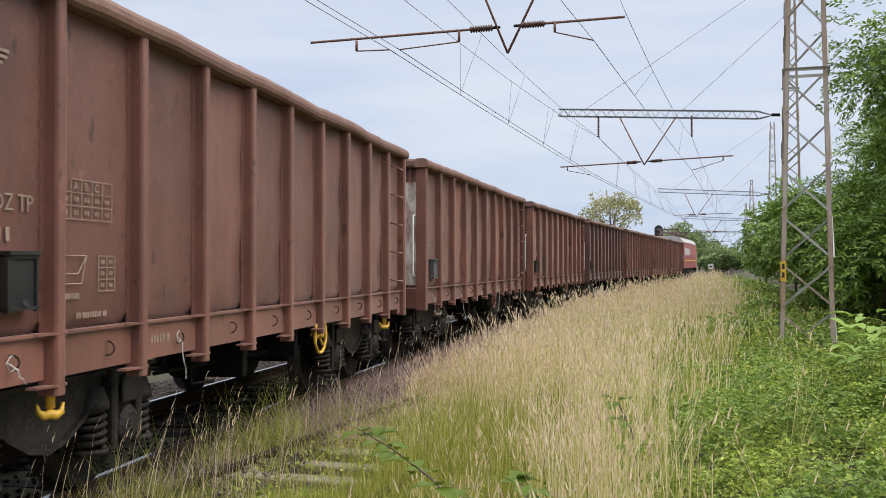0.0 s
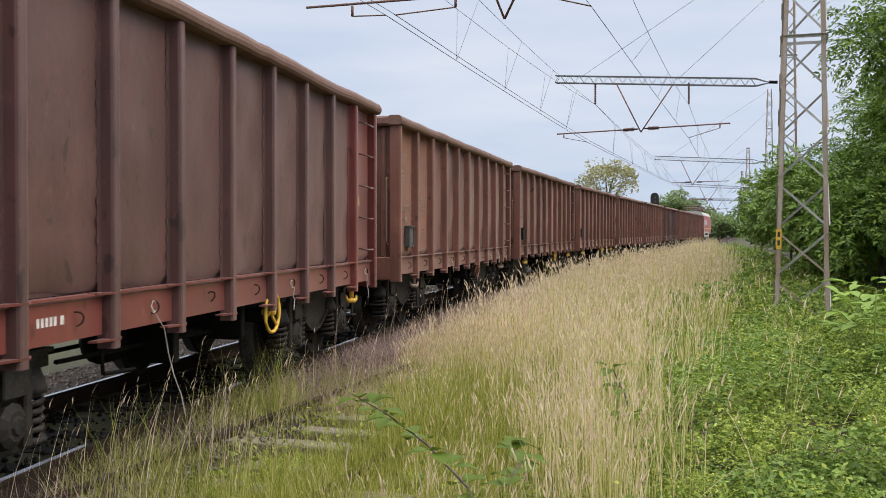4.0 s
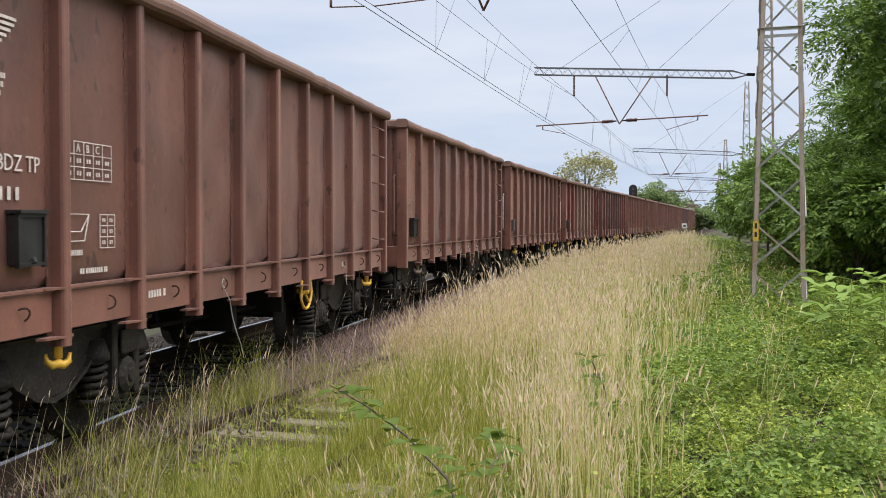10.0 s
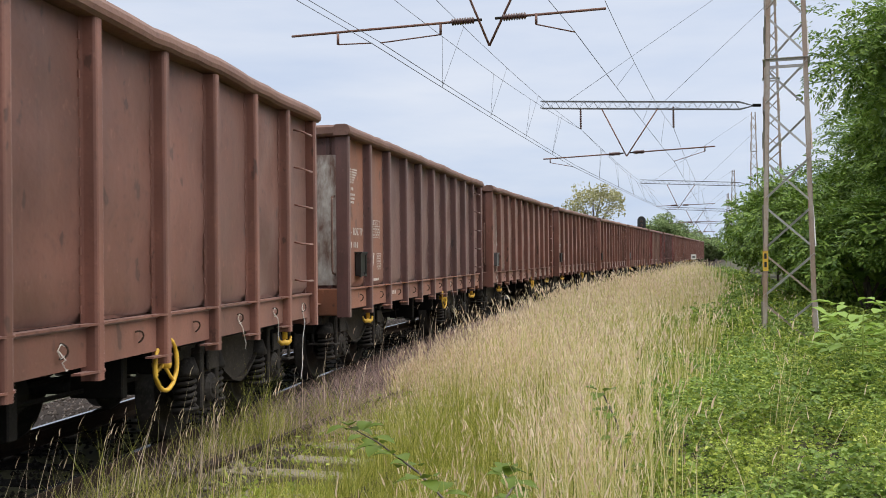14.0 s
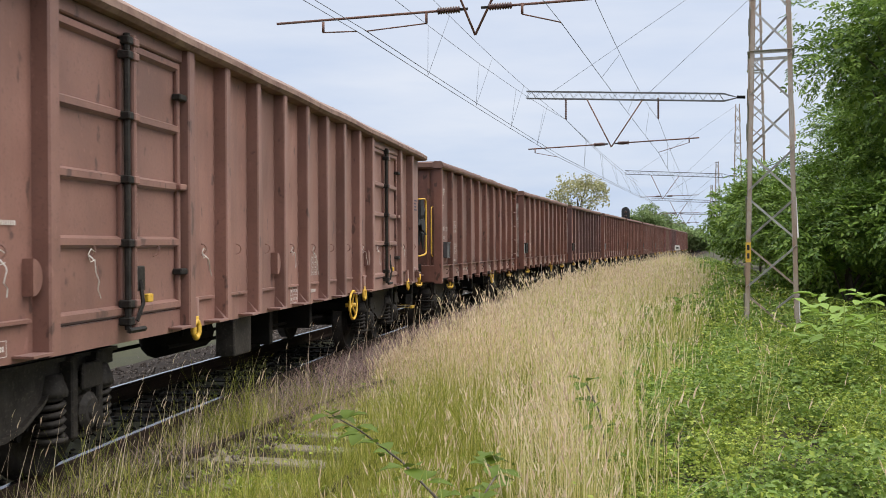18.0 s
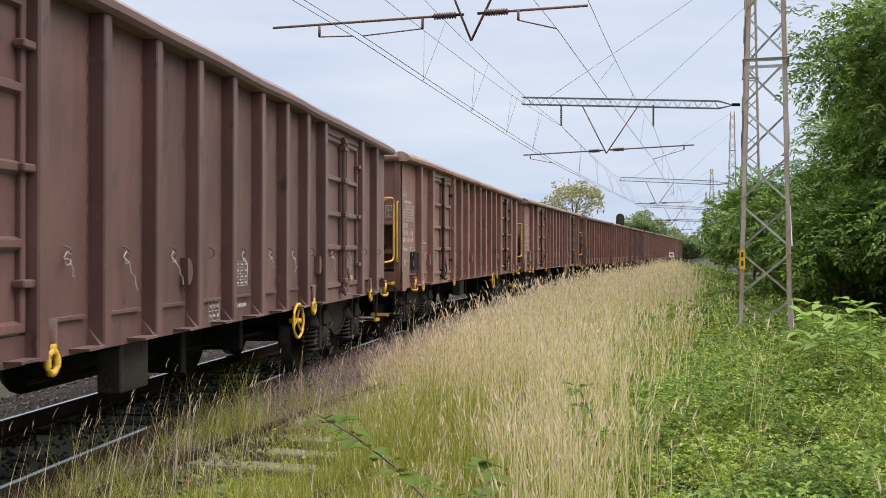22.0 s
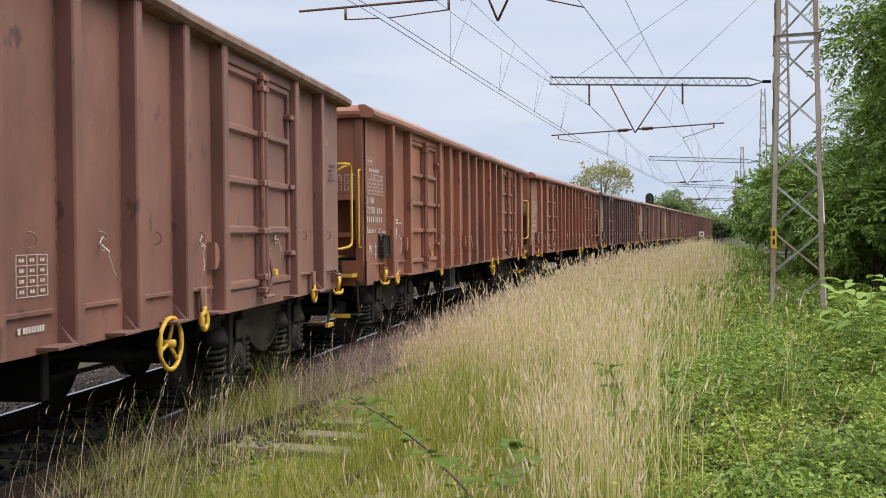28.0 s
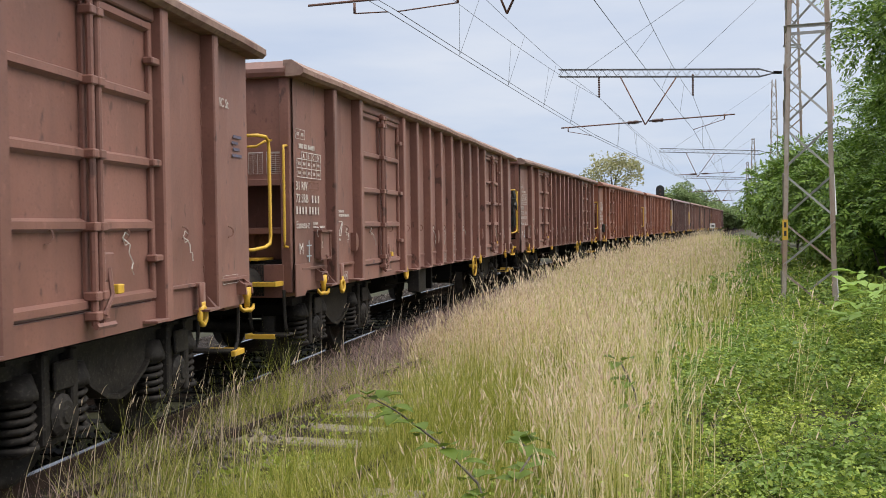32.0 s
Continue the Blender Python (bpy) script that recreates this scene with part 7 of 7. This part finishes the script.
def grow_shoots(r):
    # upright shoots that break the surface
    k = 900
    y = 4.5 + 22 * r.rand(k) ** 1.2
    x0, x1 = weed_edge(y) - 0.2, wood_edge(y) + 1.0
    Q = np.stack([x0 + (x1 - x0) * r.rand(k), y, np.full(k, -0.22)], 1)
    a = r.rand(k) * 6.28
    lean = np.stack([np.cos(a), np.sin(a)], 1)
    hh = r.uniform(0.3, 0.7, k)
    V, F, T = strips(Q, hh, np.full(k, 0.006) * np.clip(y / 8, 1, 3), lean, r.uniform(0.05, 0.35, k), 3, 0.4)
    L = np.repeat(Q, 7, 0)
    f = np.tile(np.linspace(0.45, 1.0, 7), k)
    hb = np.repeat(hh, 7)
    L = L + np.stack([r.normal(0, 0.045, 7 * k), r.normal(0, 0.045, 7 * k), hb * f * 0.95], 1) + np.repeat(np.stack([lean[:, 0], lean[:, 1], 0 * y], 1), 7, 0) * (hb * f * f * 0.18)[:, None]
    V2, F2 = foliage(L, r.uniform(0.035, 0.07, 7 * k) * np.clip(L[:, 1] / 13, 0.85, 2), r, 0.6, 0.5)
    tagged(mass("weed_shoots", np.concatenate([V, V2]), np.concatenate([F, F2 + len(V)]), LEAF_LOW), "upright leafy shoots over the weeds", "weeds", kind="stuff")
    # a few straw stalks arching over the weeds
    k = 170
    y = 4.5 + 24 * r.rand(k) ** 1.2
    x = weed_edge(y) + 2.6 * r.rand(k) ** 1.8
    Q = np.stack([x, y, np.full(k, -0.22)], 1)
    a = r.rand(k) * 6.28
    lean = np.stack([np.cos(a), np.sin(a)], 1)
    V, F, T = strips(Q, r.uniform(0.55, 0.95, k), np.full(k, 0.005) * np.clip(y / 9, 0.9, 3), lean, r.uniform(0.2, 0.9, k), 4, 0.35)
    V2, F2 = heads(T, r.uniform(0.07, 0.14, k), lean, np.full(k, 0.009) * np.clip(y / 9, 0.9, 3))
    tagged(mass("straw_stalks", np.concatenate([V, V2]), np.concatenate([F, F2 + len(V)]), SEED), "arching straw stalks over the weeds", "grass", kind="stuff")
    # small leaves and runners between the grass stems
    k = 15000
    y = 4.5 + 22 * r.rand(k) ** 1.3
    x0 = np.interp(y, LINE_Y, LINE_X) + 1.9
    x = x0 + (weed_edge(y) - x0) * r.rand(k)
    C = np.stack([x, y, -0.2 + 0.22 * r.rand(k) ** 1.5], 1)
    V, F = foliage(C, r.uniform(0.03, 0.075, k) * np.clip(y / 12, 0.9, 2), r, 0.8, 0.6)
    tagged(mass("undergrowth_leaves", V, F, LEAF_LOW), "small green leaves between the grass stems", "weeds", kind="stuff")


grow_weeds()


def crown_clumps(r, centre, radii, clumps):
    """Uneven clumps over a crown, most of them near its outside: their centres and sizes."""
    c = r.normal(size=(clumps, 3))
    c /= np.linalg.norm(c, axis=1)[:, None]
    c[:, 2] = np.where(c[:, 2] < -0.65, -0.5 * c[:, 2], c[:, 2])
    c *= 0.40 + 0.48 * r.rand(clumps, 1) ** 0.6
    return np.asarray(centre) + c * np.asarray(radii), c, r.uniform(0.17, 0.34, clumps) * radii[0]


def tree(name, foot, height, spread, leaves, leaf, mat, seed, label, clumps=60, low=0.35, slim=0.5, trunk=0.14, group=""):
    """A tapered trunk, limbs that reach the clumps, and feathered leaves over each clump; far trees have single leaves."""
    r = np.random.RandomState(seed)
    th = tagged(new(name), label, "tree" if "tree" in name else "bush", group)
    th.location = foot
    cz = height * (1 + low) / 2
    rz = height * (1 - low) / 2
    C, way, size = crown_clumps(r, (0, 0, cz), (spread, spread, rz), clumps)
    i = r.randint(0, clumps, leaves)
    d = r.normal(size=(leaves, 3)) + 0.35 * way[i] + np.array([0, 0, 0.25])
    d /= np.linalg.norm(d, axis=1)[:, None]
    P = C[i] + d * (size[i] * (0.62 + 0.45 * r.rand(leaves)))[:, None] * np.array([1, 1, 0.72])
    if leaf < 0.3:
        out = 0.8 * d + 0.5 * way[i] + np.array([0, 0, -0.30]) + r.normal(0, 0.25, (leaves, 3))
        V, F = pinnate(P, out, r.uniform(0.75, 1.25, leaves) * leaf, r, 3, slim)
    else:
        V, F = foliage(P, r.uniform(0.7, 1.3, leaves) * leaf, r, 0.9, slim)
    # the shaded leaves inside
    n = leaves // 2 if leaf < 0.3 else leaves // 7
    Q = r.normal(size=(n, 3))
    Q *= (0.72 * r.rand(n, 1) ** 0.4) / np.linalg.norm(Q, axis=1)[:, None]
    Q = np.array([0, 0, cz]) + Q * np.array([spread, spread, rz])
    V2, F2 = foliage(Q, r.uniform(0.7, 1.3, n) * leaf * (2.2 if leaf < 0.3 else 1.0), r, 0.6, 0.6)
    mass("crown", np.concatenate([V, V2]), np.concatenate([F, F2 + len(V)]), mat, th)
    top = Vector((r.uniform(-0.2, 0.2), r.uniform(-0.2, 0.2), height * 0.62))
    stem = [Vector((0, 0, -0.3)), Vector((r.uniform(-0.08, 0.08), r.uniform(-0.08, 0.08), height * 0.28)), top]
    part("trunk", tube(bmesh.new(), stem, [trunk, trunk * 0.75, trunk * 0.3], 9), BARK, th, smooth=True)
    for i in range(min(14, clumps)):
        e = Vector(C[i])
        f = 0.25 + 0.6 * (i / 14)
        a = stem[0].lerp(stem[2], f)
        m = a.lerp(e, 0.5) + Vector((0, 0, 0.08 * height * r.rand()))
        part("limb", tube(bmesh.new(), [a, m, e], [trunk * 0.38, trunk * 0.22, trunk * 0.07], 5), BARK, th, smooth=True)
    return th


def plant_trees():
    n = 0
    # the bush row along the wood's edge
    spots = [(7.5, 25.0, 3.2, 1.8), (7.9, 29.5, 3.8, 2.0), (8.0, 34.0, 4.4, 2.1), (9.0, 39.5, 4.5, 2.3), (10.3, 45.5, 4.5, 2.5), (11.4, 53.0, 4.3, 2.8), (13.6, 63.0, 4.4, 3.2), (16.4, 76.0, 4.6, 3.6), (20.0, 92.0, 4.8, 4.2), (24.5, 112.0, 5.2, 5.0)]
    for i, (x, y, h, s) in enumerate(spots):
        near = y < 50
        tree("bush", (x, y, -0.25), h, s, 2300 if near else 3600, 0.125 + 0.002 * (y - 25) if near else 0.32 + 0.003 * (y - 50), LEAF_BUSH if i % 2 else LEAF_TREE, 40 + i, "dense dark green bush at the edge of the wood", 44, 0.24 if near else 0.06, 0.44, 0.07, "bushes of the wood's edge")
    for i, (x, y, h, s) in enumerate(((9.2, 27.2, 2.2, 2.2), (9.9, 33.0, 2.4, 2.4), (11.4, 24.0, 2.4, 2.6), (11.6, 40.0, 2.6, 2.8), (14.5, 31.0, 2.8, 3.2))):
        tree("bush", (x, y, -0.25), h, s, 1100, 0.16, LEAF_BUSH, 60 + i, "low shaded bush under the trees of the wood", 26, 0.02, 0.5, 0.05, "bushes under the wood")
    # taller trees behind and beside: foot, height, spread, how low the crown reaches
    tall = [(9.6, 24.5, 9.0, 3.6, 0.36), (10.9, 31.0, 7.6, 2.9, 0.12), (12.8, 28.5, 10.5, 4.0, 0.12), (13.0, 38.0, 8.5, 3.6, 0.12), (10.2, 18.6, 8.8, 3.2, 0.3), (17.0, 36.0, 11.0, 4.5, 0.12), (16.5, 24.0, 10.0, 4.2, 0.12), (9.4, 21.0, 4.4, 2.6, 0.12)]
    for i, (x, y, h, s, low) in enumerate(tall):
        tree("tree", (x, y, -0.25), h, s, 3600 if i < 4 else 2200, 0.135, LEAF_TREE, 70 + i, "leafy green walnut tree with a full crown", 64, low, 0.42, 0.16, "trees of the wood")
    # the thin tree beyond the train, the far wood, and shrubs at the far bend
    p = sight(2.2, 0, 118)
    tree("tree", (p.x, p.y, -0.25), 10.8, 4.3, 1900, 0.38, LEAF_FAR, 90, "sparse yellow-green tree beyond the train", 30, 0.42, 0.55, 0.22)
    for i, (az, d, h, s) in enumerate(((4.6, 205, 7.6, 5.0), (5.6, 215, 9.6, 6.0), (6.5, 220, 10.2, 6.0), (7.1, 235, 8.0, 5.5), (3.6, 230, 6.5, 6.0), (7.9, 210, 5.2, 5.0), (8.5, 190, 4.6, 4.5), (8.4, 150, 3.4, 3.4))):
        p = sight(az, 0, d)
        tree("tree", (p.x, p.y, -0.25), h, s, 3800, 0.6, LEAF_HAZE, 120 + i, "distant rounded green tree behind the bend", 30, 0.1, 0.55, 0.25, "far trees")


plant_trees()


def leaf_blade(bm, base, way, up, length, width):
    """One large leaf with a folded midrib and a drooping tip."""
    way, up = way.normalized(), up.normalized()
    s = way.cross(up).normalized()
    mid, lft, rgt = [], [], []
    for t, q, dz in ((0, 0.04, 0), (0.25, 0.42, 0.03), (0.55, 0.5, 0.02), (0.8, 0.3, -0.04), (1.0, 0.02, -0.12)):
        c = base + way * length * t + up * length * dz
        mid.append(bm.verts.new(c))
        lft.append(bm.verts.new(c - s * width * q + up * width * q * 0.25))
        rgt.append(bm.verts.new(c + s * width * q + up * width * q * 0.25))
    for i in range(4):
        bm.faces.new((mid[i], mid[i + 1], lft[i + 1], lft[i]))
        bm.faces.new((mid[i], rgt[i], rgt[i + 1], mid[i + 1]))


def sapling(foot, height, seed, n=7):
    rnd = random.Random(seed)
    leaf_mat = LEAF_YOUNG
    th = tagged(new("tree_sapling"), "young sapling with large bright green leaves among weeds", "sapling", "saplings")
    th.location = foot
    top = Vector((rnd.uniform(-0.1, 0.1), rnd.uniform(-0.1, 0.1), height))
    part("stem", tube(bmesh.new(), [Vector((0, 0, -0.1)), top * 0.5, top], [0.012, 0.009, 0.005], 6), LEAF_LOW, th, smooth=True)
    for i in range(n):
        f = 0.6 + 0.4 * i / (n - 1)
        a = i * 2.4 + rnd.random()
        b = top * f
        way = Vector((math.cos(a), math.sin(a), rnd.uniform(0.0, 0.7) * f))
        L = rnd.uniform(0.22, 0.34)
        stalk = part("leaf_stalk", tube(bmesh.new(), [b, b + way * L * 0.5, b + way * L + Vector((0, 0, -0.05))], 0.004, 4), LEAF_LOW, th)
        for k in range(3):
            q = b + way * L * (0.45 + 0.55 * k / 2)
            sdw = way.cross(Vector((0, 0, 1))).normalized() * (1 if k % 2 else -1)
            d = (way * 0.7 + sdw * (1.0 if k < 2 else 0.0) + Vector((0, 0, rnd.uniform(-0.3, 0.1))))
            bm = bmesh.new()
            leaf_blade(bm, q, d, Vector((0, 0, 1)), rnd.uniform(0.20, 0.30), 0.15)
            part("leaf", bm, leaf_mat, stalk, smooth=True)


for k, (az, d, h) in enumerate(((16.3, 11.2, 1.22), (18.2, 11.6, 1.15), (15.2, 12.0, 1.0))):
    q = sight(az, 0, d)
    sapling((q.x, q.y, -0.22), h, 300 + k)


def bramble(pts, seed, n):
    rnd = random.Random(seed)
    th = tagged(new("bramble_shoot"), "arching bramble shoot with a brown stem and green leaves", "bramble", "bramble shoots")
    pts = [Vector(p) for p in pts]
    part("stem", tube(bmesh.new(), pts, [0.007, 0.007, 0.006, 0.005, 0.003][:len(pts)], 6), BARK, th, "thin brown stem", smooth=True)
    for i in range(n):
        f = i / (n - 1) * (len(pts) - 1)
        k = min(int(f), len(pts) - 2)
        b = pts[k].lerp(pts[k + 1], f - k)
        a = rnd.random() * 6.28
        for j in range(3):
            d = Vector((math.cos(a + (j - 1) * 1.1), math.sin(a + (j - 1) * 1.1), rnd.uniform(-0.2, 0.5)))
            bm = bmesh.new()
            leaf_blade(bm, b + d * 0.02, d, Vector((0, 0, 1)), rnd.uniform(0.09, 0.15), 0.105)
            part("leaf", bm, LEAF_BRAMBLE, th, smooth=True)


bramble([sight(-4.6, -17.5, 4.6), sight(-5.6, -14.6, 4.8), sight(-8.0, -12.2, 5.3), sight(-10.3, -10.5, 5.8), sight(-11.9, -9.6, 6.2)], 5, 12)
bramble([sight(3.8, -12.0, 6.6), sight(3.4, -9.5, 6.8), sight(2.6, -7.8, 7.0)], 6, 4)
bramble([sight(-3.5, -14.5, 5.2), sight(-2.5, -13.0, 5.6), sight(-3.2, -12.2, 5.9)], 8, 6)


# --- the signal beyond the train, and small posts by the far bend
def signal():
    p = sight(4.89, 0, 105)
    th = tagged(new("railway_signal"), "black colour-light signal head on a slim post", "signal")
    th.location = (p.x, p.y, 0.2)
    part("post", tube(bmesh.new(), [(0, 0, -0.45), (0, 0, 3.6)], 0.09, 8), GALV, th, smooth=True)
    bm = bmesh.new()
    n = 14
    out = [(0.42 * math.cos(math.pi * i / n), 4.85 + 0.42 * math.sin(math.pi * i / n)) for i in range(n + 1)] + [(-0.42, 3.5), (0.42, 3.5)]
    prism(bm, out, 1, -0.03, 0.03)
    part("backboard", bm, BLACK, th)
    for z in (4.75, 4.35, 3.95):
        part("lens", tube(bmesh.new(), [(0, -0.03, z), (0, -0.09, z)], 0.12, 12), INSUL, th, smooth=True)
        part("hood", tube(bmesh.new(), [(0, -0.03, z + 0.13), (0, -0.30, z + 0.11)], 0.06, 8), BLACK, th, smooth=True)


signal()


def marker_board():
    p = sight(7.72, 0, 84)
    th = tagged(new("marker_board"), "small white board on a post beside the track", "sign")
    th.location = (p.x, p.y, -0.25)
    part("post", tube(bmesh.new(), [(0, 0, 0), (0, 0, 1.45)], 0.04, 6), GALV, th)
    bm = bmesh.new()
    box(bm, -0.20, 0.20, -0.07, -0.04, 1.34, 1.74, 0.01)
    part("board", bm, WHITE, th)
    bm = bmesh.new()
    box(bm, -0.11, 0.11, -0.076, -0.072, 1.47, 1.61)
    part("mark", bm, BLACK, th)


marker_board()


# --- what moves: the train along the line, its wheels where they pass near
def motions():
    times = [i * 1.0 for i in range(33)]
    start = {}
    for th, s0, pivot in TRAIN:
        start[th] = s0
        walk(th, [(t, on_rails(s0 + travelled(t), pivot)) for t in times])
    for w, th, y in WHEELS:
        s0 = start[th] + y
        near = [t for t in np.arange(0, 32.001, 0.08) if -2 < s0 + travelled(t) < 36]
        ts = sorted({0.0, 32.0, *[round(float(t), 3) for t in near]})
        base = travelled(near[0]) if near else 0.0
        top = travelled(near[-1]) if near else 0.0
        rows = []
        for t in ts:
            a = -(min(max(travelled(t), base), top) - base) / 0.46
            rows.append((t, at(0, y, 0.46) @ Matrix.Rotation(a, 4, "X")))
        walk(w, rows)


motions()
